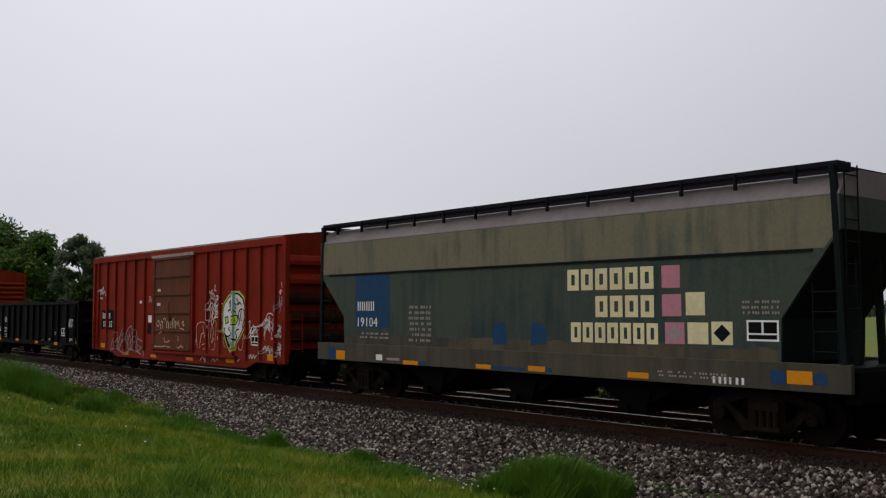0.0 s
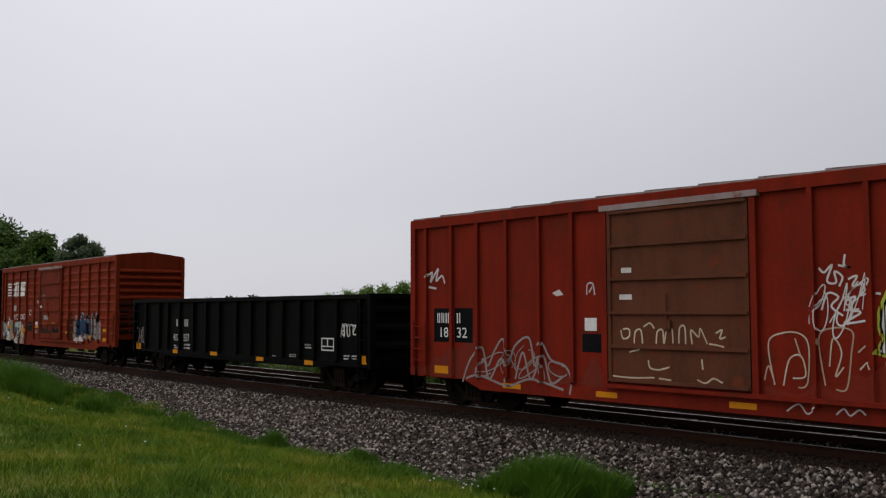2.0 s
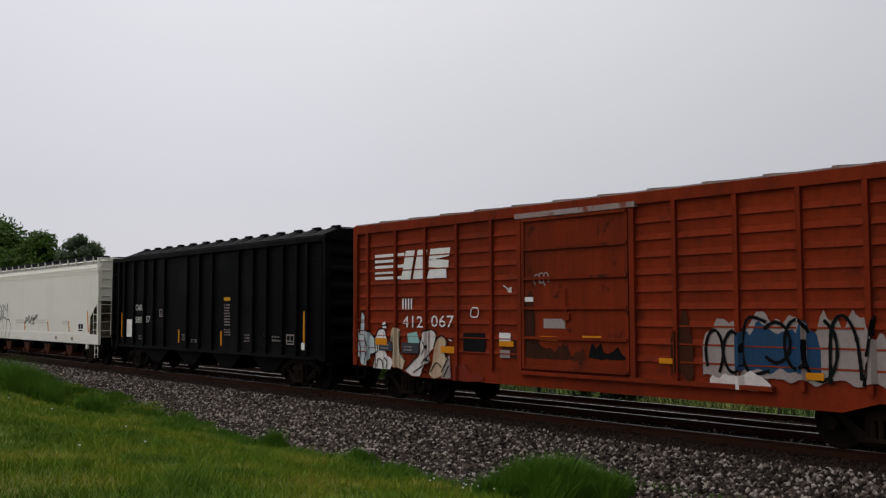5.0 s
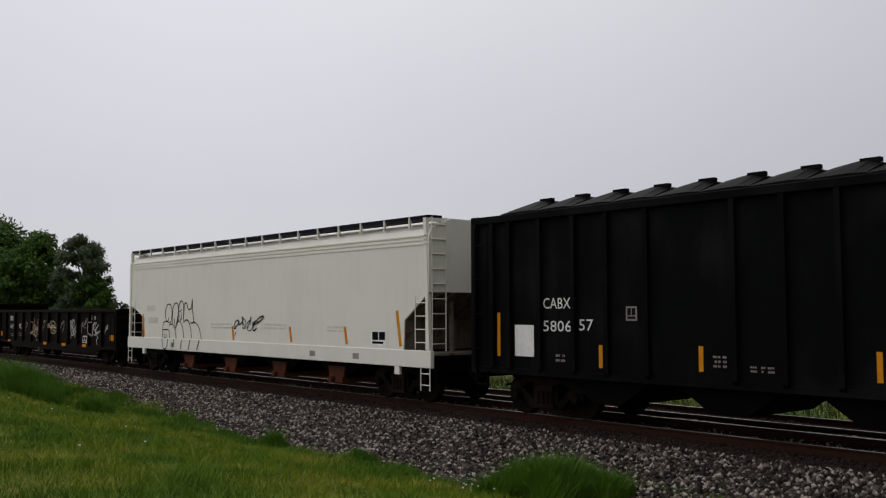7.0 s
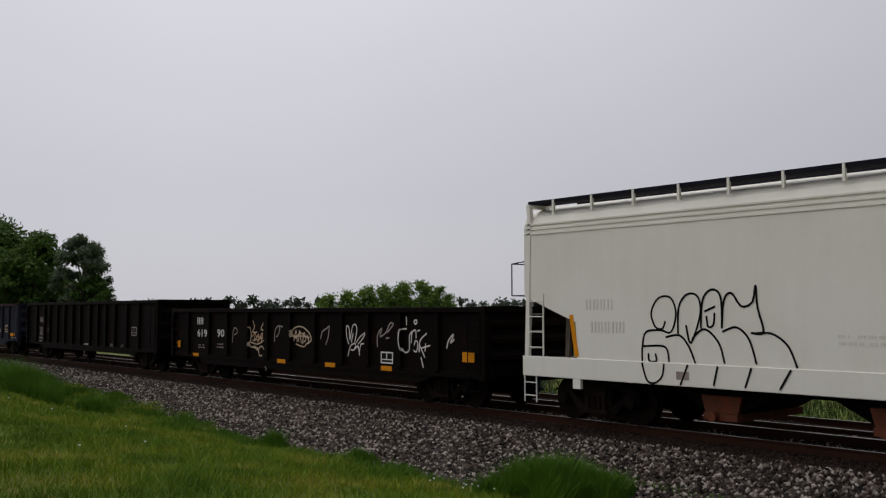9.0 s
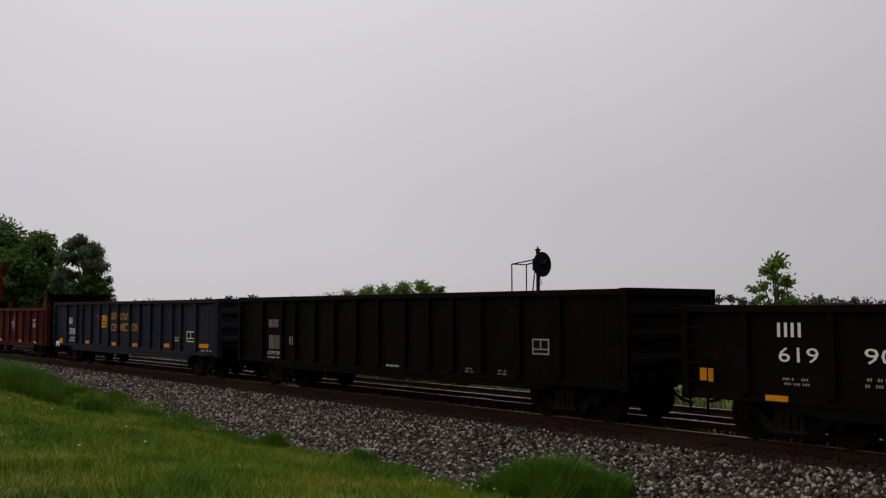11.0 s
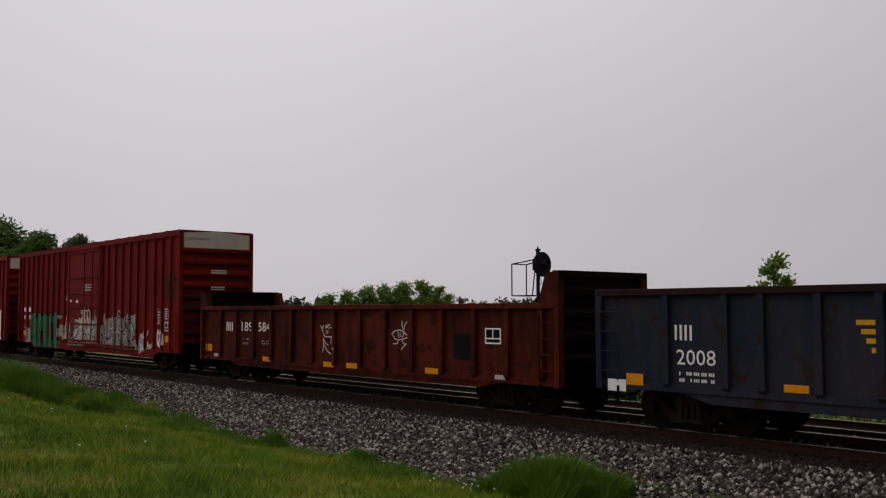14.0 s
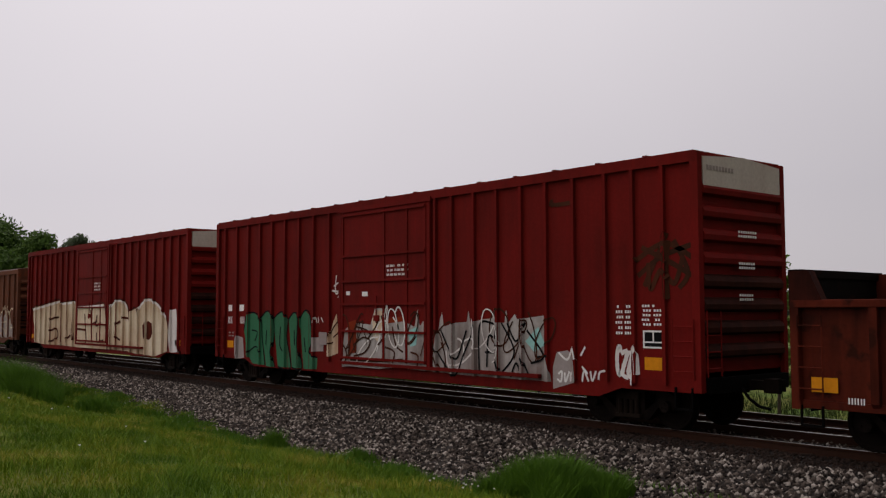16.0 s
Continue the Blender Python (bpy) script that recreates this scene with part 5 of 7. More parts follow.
fill(car, MURAL, sf, M_LIME, 0.003, 1.12, "mural_border")
fill(car, [p for p in MURAL if p[0] > 4.5], sf, M_TEAL, 0.005, 1.10, "mural_border")
fill(car, MURAL, sf, M_INK, 0.007, 1.05, "mural_outline")
fill(car, MURAL, sf, M_SPRAY, 0.009, 0.99, "mural_fill", "white sprayed shape with a dark outline")
for pts in ([(4.24, 2.54), (4.36, 2.65), (4.3, 2.42), (4.42, 2.5), (4.36, 2.3)], [(4.17, 2.29), (4.37, 2.35), (4.45, 2.23), (4.64, 2.29), (4.73, 2.22)], [(4.74, 2.7), (4.87, 2.61), (4.83, 2.5), (5, 2.57), (5.07, 2.48)], [(4.6, 2.54), (4.74, 2.5), (4.69, 2.37)], [(5.15, 2.36), (5, 2.34), (4.89, 2.18), (4.97, 2.01), (4.92, 1.83)], [(5.08, 2.29), (5.04, 2.15), (5.09, 1.97)], [(4.68, 1.59), (4.79, 1.69), (4.94, 1.71)], [(3.91, 1.59), (4.13, 1.47), (4.36, 1.5), (4.58, 1.4), (4.71, 1.35)], [(4.71, 1.35), (4.79, 1.47), (4.72, 1.58)], [(4.1, 1.47), (4.15, 1.27), (4.28, 1.08)], [(4.25, 1.48), (4.28, 1.24), (4.35, 1.1)], [(4.39, 1.46), (4.41, 1.25), (4.46, 1.11)], [(4.52, 1.42), (4.53, 1.29), (4.58, 1.15)], [(4.01, 1.74), (3.92, 1.7), (3.99, 1.63)], [(4.29, 1.77), (4.22, 1.71), (4.34, 1.65)], [(4.44, 1.86), (4.5, 1.68), (4.58, 1.54)], [(5.25, 2.36), (5.29, 2.08), (5.16, 1.76)]):
    stroke(car, pts, sf, M_INK, 0.05, 0.013, "mural_stroke")
fill(car, [(4.44, 2.09), (4.77, 2.16), (4.87, 2.04), (4.72, 1.88), (4.5, 1.86)], sf, M_INK, 0.0125, 1.25, "mural_spot")
fill(car, [(3.98, 2.08), (4.17, 2.11), (4.2, 1.94), (4.03, 1.88)], sf, M_INK, 0.0125, 1.3, "mural_spot")
fill(car, [(4.44, 2.09), (4.77, 2.16), (4.87, 2.04), (4.72, 1.88), (4.5, 1.86)], sf, M_LIME, 0.0145, 0.95, "mural_spot")
fill(car, [(3.98, 2.08), (4.17, 2.11), (4.2, 1.94), (4.03, 1.88)], sf, M_LIME, 0.0145, 0.9, "mural_spot")
fill(car, [(4.57, 2.04), (4.68, 2.07), (4.69, 1.95), (4.6, 1.92)], sf, M_INK, 0.016, 1.0, "mural_spot")
fill(car, [(3.99, 1.51), (4.12, 1.46), (4.31, 1.14), (4.19, 1.16), (4.04, 1.33)], sf, M_INK, 0.0125, 1.0, "mural_spot")
for pts in ([(2.79, 2.98), (2.88, 2.9), (3.02, 3.02), (2.93, 2.76), (3.08, 2.73), (3.06, 2.91), (3.19, 2.82), (3.13, 2.67)], [(3.24, 3.18), (3.22, 3.01), (3.32, 2.97), (3.12, 3.01)], [(3.28, 2.78), (3.43, 2.83), (3.35, 2.67), (3.53, 2.7), (3.48, 2.53), (3.61, 2.55)], [(3.72, 2.55), (3.8, 2.54)], [(2.82, 2.29), (2.93, 2.56), (3.11, 2.5), (2.99, 2.35), (3.18, 2.2)], [(3.25, 2.44), (3.39, 2.5), (3.31, 2.3), (3.47, 2.25), (3.2, 2.08), (3.54, 2.12)], [(3.23, 2.29), (3.45, 2.3)]):
    stroke(car, pts, sf, M_SPRAY, 0.035, 0.008)
for pts in ([(1.76, 1.1), (1.84, 1.35), (1.93, 1.14)], [(1.95, 1.03), (1.85, 1.73), (2.13, 1.91), (2.45, 1.89), (2.58, 1.67), (2.54, 1.09), (2.38, 1.01)], [(2.11, 1.03), (2.23, 1.47), (2.44, 1.53), (2.51, 1.21), (2.28, 1.16)], [(2.34, 1.82), (2.44, 1.51)], [(2.85, 1.07), (2.76, 1.83), (3, 2), (3.32, 1.95), (3.3, 1.61), (3.21, 1.05), (3.03, 1.02)], [(2.93, 1.38), (3, 1.83), (3.14, 1.61), (3.03, 1.23), (3.17, 1.38)], [(3.41, 1.62), (3.53, 1.73)], [(3.43, 1.35), (3.56, 1.47), (3.62, 1.36)], [(3.85, 1.48), (3.89, 1.23), (4.03, 1.09)], [(4.9, 1.16), (4.97, 1.06), (5.12, 1.07), (5.21, 1.28), (5.17, 1.45)], [(5.24, 1.56), (5.3, 1.39), (5.4, 1.43)]):
    stroke(car, pts, sf, M_CREAMSPRAY, 0.026, 0.008)
for pts in ([(5.58, 1.94), (5.66, 1.98), (5.64, 1.77), (5.74, 1.67)], [(5.61, 1.6), (5.74, 1.73), (5.86, 1.61), (5.99, 1.75), (6.05, 1.62), (6.2, 1.72), (6.25, 1.55)], [(5.7, 1.78), (6.22, 1.82)], [(6.58, 1.89), (6.76, 2.19), (6.98, 2.21), (7.15, 2.12), (7.08, 2), (7.2, 1.95)], [(6.62, 1.96), (6.83, 2.02), (6.75, 1.8), (6.91, 1.9), (6.85, 1.7)], [(6.51, 1.79), (6.82, 1.77), (6.93, 1.67)], [(7.42, 2.85), (7.56, 2.94), (7.49, 2.79), (7.66, 2.94), (7.8, 2.9), (7.73, 2.78), (7.86, 2.84)], [(7.57, 3.16), (7.61, 3)], [(7.6, 2.72), (7.67, 2.54)], [(7.39, 1.84), (7.48, 1.87), (7.44, 1.67), (7.38, 1.72)], [(7.53, 1.72), (7.59, 1.86), (7.61, 1.67)], [(7.68, 1.85), (7.65, 1.66), (7.75, 1.72)], [(7.8, 1.88), (7.83, 1.67), (7.74, 1.82)], [(7.41, 1.28), (7.52, 1.34), (7.48, 1.12), (7.57, 1.29), (7.61, 1.1), (7.69, 1.29), (7.75, 1.11), (7.82, 1.33), (7.88, 1.15), (7.8, 1.1)], [(7.59, 1.38), (7.67, 1.43)], [(6.5, 1.09), (6.62, 1.21), (6.73, 1.08), (6.8, 1.22), (6.89, 1.06), (7.01, 1.13)], [(6.89, 1.13), (6.93, 0.97)], [(5.6, 0.92), (5.65, 0.79), (5.72, 0.94), (5.8, 0.8), (5.9, 0.94), (5.96, 0.82), (6.08, 0.92)], [(2.16, 0.61), (2.38, 0.74), (2.53, 0.59), (2.69, 0.72)], [(3.02, 0.62), (3.15, 0.72), (3.25, 0.62), (3.4, 0.72), (3.5, 0.65)], [(4.83, 0.67), (5.01, 0.75)]):
    stroke(car, pts, sf, M_SPRAY, 0.026, 0.008)
dsurf = lambda x: -1.478
for pts in ([(-1.27, 1.91), (-1.22, 1.75), (-1.07, 1.79), (-1.07, 1.93), (-1.22, 1.93)], [(-0.95, 1.66), (-0.92, 1.88), (-0.79, 1.92), (-0.75, 1.66)], [(-0.72, 1.98), (-0.57, 2.05), (-0.47, 1.95)], [(-0.43, 1.67), (-0.4, 1.89), (-0.28, 1.92), (-0.25, 1.67), (-0.19, 1.91), (-0.07, 1.94), (-0.05, 1.68)], [(0.08, 1.68), (0.1, 1.96), (0.21, 1.99), (0.23, 1.68)], [(0.37, 1.68), (0.35, 1.93), (0.51, 1.81), (0.55, 1.96), (0.69, 1.69)], [(0.87, 1.88), (1, 1.94), (0.95, 1.79), (1.07, 1.82)], [(0.73, 1.69), (0.91, 1.67), (1.04, 1.64)], [(-1.07, 1.49), (-0.82, 1.55)], [(-0.62, 1.35), (-0.58, 1.21), (-0.38, 1.18), (-0.14, 1.24)], [(0.57, 1.41), (0.59, 1.23)], [(-1.58, 1.02), (-1.07, 1), (-0.48, 1.03)], [(-0.38, 1.02), (-0.1, 1)], [(0.46, 1.04), (0.64, 0.99), (0.81, 1.08), (0.99, 1.01)]):
    stroke(car, pts, dsurf, M_CREAMSPRAY, 0.032, 0.004)
for pts in ([(-6.06, 0.64), (-5.8, 1.15), (-5.4, 1.46), (-5.2, 1.05), (-4.94, 1.43), (-4.68, 1.65), (-4.55, 1.08), (-4.31, 1.52), (-3.88, 1.7), (-3.7, 1.11), (-3.52, 1.6), (-3.23, 1.26), (-2.83, 1.14), (-2.66, 0.87), (-2.71, 0.56)], [(-5.59, 0.74), (-5.33, 1.2), (-5.13, 0.76), (-4.75, 1.22), (-4.55, 0.71)], [(-4.3, 0.8), (-4.06, 1.38), (-3.82, 0.82), (-3.46, 1.33), (-3.23, 0.78), (-2.88, 0.93)], [(-5.93, 0.73), (-5.46, 0.82), (-4.55, 0.64), (-3.82, 0.82), (-2.88, 0.65)]):
    stroke(car, pts, sf, M_FADED, 0.05, 0.008)
for pts in ([(-7.45, 3.07), (-7.16, 3.22), (-7.23, 2.99), (-6.94, 3.3), (-7.01, 3.02), (-6.79, 3.13), (-6.69, 2.94)], [(-7.3, 2.87), (-7.01, 2.83)]):
    stroke(car, pts, sf, M_SPRAY, 0.05, 0.008)
for pts in ([(-2.21, 2.61), (-2.19, 2.82), (-2.05, 2.83), (-2, 2.61)], [(-2.15, 2.65), (-2.06, 2.78)]):
    stroke(car, pts, sf, M_SPRAY, 0.03, 0.008)
fill(car, [(-3.17, 2.66), (-2.97, 2.73), (-2.86, 2.62), (-3.05, 2.59)], sf, M_SPRAY, 0.006, name="paint_chip")
patch(car, -7.1, -6.48, 1.55, 2.35, yp, M_INK)
patch(car, -6.34, -5.7, 1.55, 2.35, yp, M_INK)
bars(car, -6.98, 2.0, 0.46, 0.24, 1, 3, yp - 0.004, seed=41)
bars(car, -6.28, 2.0, 0.2, 0.24, 1, 1, yp - 0.004, seed=42)
lettering("18", -6.85, 1.66, 0.24, car, yp - 0.004, width=0.28)
lettering("32", -6.25, 1.66, 0.24, car, yp - 0.004, width=0.36)
patch(car, -2.28, -1.96, 1.88, 2.14, yp, M_LETTER)
patch(car, -2.35, -1.85, 1.45, 1.82, yp, M_INK)
patch(car, -1.25, -1.0, 3.02, 3.12, -1.475, M_SPRAY)
patch(car, -1.3, -1.0, 2.5, 2.6, -1.475, M_SPRAY)
patch(car, 5.75, 6.1, 1.6, 1.85, yp, M_INK)
stencil_box(car, 5.72, 1.22, 0.48, 0.30, yp - 0.002)
reflectors(car, [(-7.08, 0.80, 0.5, 0.18), (-4.7, 0.58, 0.56, 0.11), (-2.0, 0.57, 0.54, 0.11), (1.06, 0.58, 0.54, 0.11), (4.06, 0.62, 0.56, 0.12), (6.76, 0.78, 0.47, 0.20)], -1.394)
bm = bmesh.new()
box(bm, 7.929, 7.935, 0.75, 1.25, 3.86, 4.12)
part("end_plate", bm, M_INK, car)
boxes("end_lettering", [(7.936, 7.94, 0.82 + 0.062 * k, 0.86 + 0.062 * k, 3.95, 4.03) for k in (0, 1, 2, 4, 5)], M_LETTER, car)

# black gondola
posts = [-6.77, -5.56, -4.8, -3.81, -2.72, -1.74, -0.78, 0.43, 1.38, 2.34, 3.32, 4.29, 5.07, 6.23, 7.35]
car, uc, sf = gondola("gondola", "black open gondola with ribbed sides and orange reflectors", -58.1, -42.3, 2.74, 0.79, M_BLACK, posts, drop=0.10)
CARS.append((car, uc))
yp = -1.37
bars(car, -4.2, 1.76, 0.32, 0.25, 1, 2, yp, seed=1)
bars(car, -3.55, 1.76, 0.34, 0.25, 1, 2, yp, seed=2)
lettering("802", -4.40, 1.24, 0.25, car, yp, width=0.36)
lettering("557", -3.58, 1.24, 0.25, car, yp, width=0.44)
bars(car, -4.35, 0.95, 0.4, 0.16, 2, 3, yp, seed=3)
bars(car, -3.55, 0.95, 0.5, 0.22, 2, 3, yp, seed=4)
squiggle(car, -7.85, 1.05, 0.85, 0.65, sf, M_FADED, 5, 5, 0.03)
squiggle(car, 6.4, 1.58, 0.68, 0.36, sf, M_SPRAY, 6, 5, 0.032)
stencil_box(car, 5.39, 1.18, 0.63, 0.36, yp)
bars(car, 4.5, 1.2, 0.4, 0.16, 2, 3, yp, seed=7)
bars(car, 2.65, 0.85, 0.2, 0.12, 2, 2, yp, seed=8)
bars(car, 3.65, 0.88, 0.38, 0.16, 3, 3, yp, seed=9)
bars(car, 6.5, 0.95, 0.3, 0.16, 2, 2, yp, seed=10)
bars(car, 6.9, 0.97, 0.35, 0.14, 2, 3, yp, seed=11)
reflectors(car, [(-7.7, 0.86, 0.45, 0.22), (-4.38, 0.80, 0.4, 0.13), (-1.42, 0.82, 0.5, 0.12), (1.72, 0.76, 0.46, 0.12), (4.55, 0.75, 0.45, 0.13), (7.42, 0.88, 0.4, 0.22)], -1.41)

# orange-brown boxcar with pressed side beads
posts = [-7.4, -6.2, -5.0, -3.82, -2.62, 2.38, 3.68, 4.88, 6.02, 7.09]
car, uc, sf = boxcar("boxcar", "orange-brown boxcar with pressed side panels and colourful graffiti", -76.0, -59.95, 4.56, 0.84, M_NSRED, posts, (-1.63, 1.37), M_NSDOOR, ends=10, beads=9, rise=0.2, belly=0.18)
CARS.append((car, uc))
yp = -1.39
for i in range(5):
    z = 3.10 + 0.145 * i
    patch(car, -7.1, -6.27, z, z + 0.075, yp - 0.026, M_LETTER)
    if i in (0, 2, 4):
        patch(car, -6.13, -5.85, z, z + 0.075, yp - 0.026, M_LETTER)
bm = bmesh.new()
yl = yp - 0.032
for pts in ([(-5.98, 3.08), (-5.60, 3.08), (-5.42, 3.80), (-5.78, 3.80)], [(-5.50, 3.08), (-5.12, 3.08), (-4.92, 3.80), (-5.30, 3.80)], [(-4.95, 3.08), (-4.85, 3.30), (-4.22, 3.30), (-4.20, 3.08)], [(-4.88, 3.52), (-4.80, 3.80), (-4.06, 3.80), (-4.10, 3.60)], [(-4.88, 3.36), (-4.86, 3.56), (-4.12, 3.50), (-4.14, 3.30)]):
    prism(bm, pts, yl, yl + 0.004)
part("painted_emblem", bm, M_LETTER, car, "white emblem of plain bars")
bars(car, -5.93, 2.33, 0.46, 0.27, 1, 2, yp - 0.03, seed=1)
lettering("412", -5.92, 1.88, 0.28, car, yp - 0.03, width=0.82)
lettering("067", -4.78, 1.90, 0.28, car, yp - 0.03, width=0.85)
fill(car, [(-8.08, 1.12), (-8.1, 1.72), (-7.95, 1.97), (-7.77, 1.72), (-7.7, 2.27), (-7.52, 2.14), (-7.56, 1.85), (-7.28, 1.73), (-7.02, 1.49), (-6.97, 1.25), (-7.29, 1.15), (-7.41, 0.86), (-7.71, 0.89), (-7.83, 1.09)], sf, M_PALE, 0.036)
fill(car, [(-7.18, 0.81), (-7.06, 1.24), (-7.09, 1.53), (-6.93, 1.8), (-6.67, 1.82), (-6.56, 1.58), (-6.71, 1.3), (-6.54, 1.14), (-6.27, 1.04), (-6.44, 0.8)], sf, M_SPRAY, 0.037)
fill(car, [(-6.4, 1.79), (-6.18, 1.87), (-6.01, 1.82), (-6.04, 1.28), (-5.81, 1.06), (-5.92, 0.83), (-6.22, 0.88), (-6.27, 1.19), (-6.41, 1.43)], sf, M_CREAMSPRAY, 0.038)
fill(car, [(-5.72, 1.72), (-5.34, 1.78), (-5.21, 1.5), (-5.67, 1.47)], sf, M_TEAL, 0.039)
fill(car, [(-5.81, 0.81), (-5.45, 1.07), (-5.22, 1.24), (-5.21, 1.5), (-5.01, 1.77), (-4.76, 1.84), (-4.57, 1.71), (-4.67, 1.41), (-4.87, 1.25), (-4.82, 1.07), (-5.07, 0.94), (-5.22, 0.69), (-5.53, 0.69)], sf, M_SPRAY, 0.04)
fill(car, [(-4.86, 0.76), (-4.73, 1.03), (-4.62, 1.56), (-4.38, 1.7), (-4.18, 1.57), (-4.25, 1.28), (-4.11, 1.14), (-4.19, 0.84), (-4.44, 0.72), (-4.68, 0.66)], sf, M_CREAMSPRAY, 0.041)
fill(car, [(-4.4, 0.68), (-4.32, 0.98), (-4.09, 1.25), (-4.04, 0.7)], sf, M_FADED, 0.042)
fill(car, [(-3.98, 0.67), (-3.89, 0.93), (-3.57, 1.09), (-3.4, 0.89), (-2.89, 0.81), (-2.94, 0.69), (-3.49, 0.65)], sf, M_REDGRIME, 0.043)
fill(car, [(-6.76, 1.86), (-6.76, 1.98), (-6.64, 2.03), (-6.58, 1.84)], sf, M_SPRAY, 0.044)
for pts in ([(-8.08, 1.12), (-8.1, 1.72), (-7.95, 1.97), (-7.77, 1.72), (-7.7, 2.27), (-7.52, 2.14)], [(-7.56, 1.85), (-7.28, 1.73), (-7.02, 1.49), (-6.97, 1.25), (-7.29, 1.15)], [(-7.89, 1.64), (-7.73, 1.3), (-7.77, 0.97)], [(-7.46, 1.64), (-7.35, 1.32), (-7.47, 0.9)], [(-7.18, 0.81), (-7.06, 1.24), (-7.09, 1.53), (-6.93, 1.8), (-6.67, 1.82), (-6.56, 1.58)], [(-7, 0.84), (-6.94, 1.05), (-6.77, 1.01), (-6.72, 0.81)], [(-6.66, 1.1), (-6.55, 0.98), (-6.6, 0.82)], [(-6.26, 1.79), (-6.21, 1.36), (-6.26, 1.04)], [(-6.04, 1.79), (-6.02, 1.28), (-5.81, 1.06)], [(-5.81, 0.81), (-5.45, 1.07), (-5.22, 1.24), (-5.21, 1.5), (-5.01, 1.77), (-4.76, 1.84), (-4.57, 1.71), (-4.67, 1.41)], [(-5.46, 0.77), (-5.07, 0.98), (-4.89, 1.21)], [(-5.07, 1.2), (-4.94, 1.4), (-5.01, 1.55)], [(-4.62, 1.56), (-4.38, 1.7), (-4.18, 1.57), (-4.25, 1.28), (-4.11, 1.14)], [(-4.78, 0.81), (-4.58, 1.04), (-4.37, 0.94)], [(-4.95, 1.1), (-4.82, 1.03), (-4.9, 0.8), (-5.02, 0.87)], [(-4.38, 0.83), (-4.16, 1.13)], [(-4.3, 0.72), (-4.11, 0.99)], [(-6.76, 1.9), (-6.58, 1.94)]):
    stroke(car, pts, sf, M_INK, 0.032, 0.05)
patch(car, -6.9, -6.26, 1.27, 1.52, yp - 0.042, M_SLATE)
patch(car, -5.94, -5.26, 1.24, 1.50, yp - 0.042, M_SLATE)
bars(car, -6.82, 1.30, 0.35, 0.16, 2, 3, yp - 0.047, M_FADED, 61)
bars(car, -5.87, 1.28, 0.35, 0.16, 2, 3, yp - 0.047, M_FADED, 62)
for pts in ([(-2.24, 2.86), (-2.11, 2.78), (-2.05, 2.74)], [(-3.3, 2.34), (-3.32, 2.17), (-3.1, 2.16), (-3.08, 2.34), (-3.28, 2.36)], [(-4.12, 1.61), (-3.99, 1.58)]):
    stroke(car, pts, sf, M_SPRAY, 0.03, 0.036)
fill(car, [(-2.11, 2.77), (-1.97, 2.82), (-1.97, 2.69), (-2.08, 2.69)], sf, M_SPRAY, 0.036)
patch(car, -3.6, -2.85, 1.33, 1.78, yp - 0.03, M_INK)
patch(car, -2.38, -2.02, 1.62, 1.80, yp - 0.03, M_LETTER)
patch(car, -2.36, -2.05, 1.25, 1.42, yp - 0.03, M_FADED)
patch(car, -0.95, -0.33, 1.92, 2.12, -1.48, M_FADED)
patch(car, -1.55, -1.25, 2.48, 2.58, -1.48, M_LETTER)
for x, z in ((-1.05, 1.66), (0.13, 1.69)):
    patch(car, x, x + 0.5, z, z + 0.09, -1.48, M_ORANGE)
blob(car, -1.5, 0.2, 1.25, 1.72, lambda x: -1.477, M_STAIN, 53, "grime_stain", 0.003, top=0.9, lobes=9)
blob(car, 0.3, 1.25, 1.3, 1.75, lambda x: -1.477, M_INK, 57, "grime_stain", 0.003, top=0.9, lobes=9)
blob(car, -1.62, -1.2, 1.2, 3.2, lambda x: -1.477, M_STAIN, 54, "grime_stain", 0.004, top=0.5, lobes=6)
blob(car, 2.25, 2.75, 1.0, 2.9, sf, M_STAIN, 55, "grime_stain", 0.032, top=0.5, lobes=6)
blob(car, -2.3, -1.75, 1.2, 1.9, sf, M_STAIN, 56, "grime_stain", 0.032, top=0.5, lobes=6)
squiggle(car, -1.2, 2.8, 0.4, 0.3, lambda x: -1.477, M_FADED, 54, 3, 0.03)
blob(car, 2.95, 6.3, 1.05, 2.45, sf, M_FADED, 9, off=0.031, top=0.5)
blob(car, 3.6, 5.2, 1.2, 2.3, sf, M_PATCHBLUE, 10, off=0.034, top=0.6)
squiggle(car, 3.0, 1.1, 3.2, 1.1, sf, M_INK, 55, 8, 0.06, off=0.045)
blob(car, 3.1, 4.3, 0.9, 1.3, sf, M_SPRAY, 12, off=0.048, top=0.6)
reflectors(car, [(-7.05, 1.42, 0.5, 0.17), (-4.4, 1.29, 0.5, 0.16), (-2.36, 1.5, 0.45, 0.12), (2.0, 1.3, 0.3, 0.1), (4.9, 1.15, 0.35, 0.12), (6.6, 1.05, 0.4, 0.15), (6.6, 1.45, 0.4, 0.12)], yp - 0.05)

# black ribbed hopper with lumpy roof covers
u0, u1 = -93.22, -77.37
posts = [-7.26, -6.72, -5.79, -4.82, -3.94, -2.95, -1.05, -0.09, 0.89, 2.75, 3.69, 4.55, 5.52, 6.32, 6.89]
hop, uc, sf = gondola("ribbed_hopper", "tall blue-black ribbed hopper car with a row of roof covers", u0, u1, 4.42, 0.90, M_HOPBLACK, posts, rib_w=0.10, chord=0.16)
tagged(hop, category="hopper")
CARS.append((hop, uc))
car = hop
bm = bmesh.new()
prof = [(-0.535, 4.62), (-0.30, 4.68), (0.10, 4.74), (0.30, 4.75), (0.42, 4.71), (0.535, 4.68)]
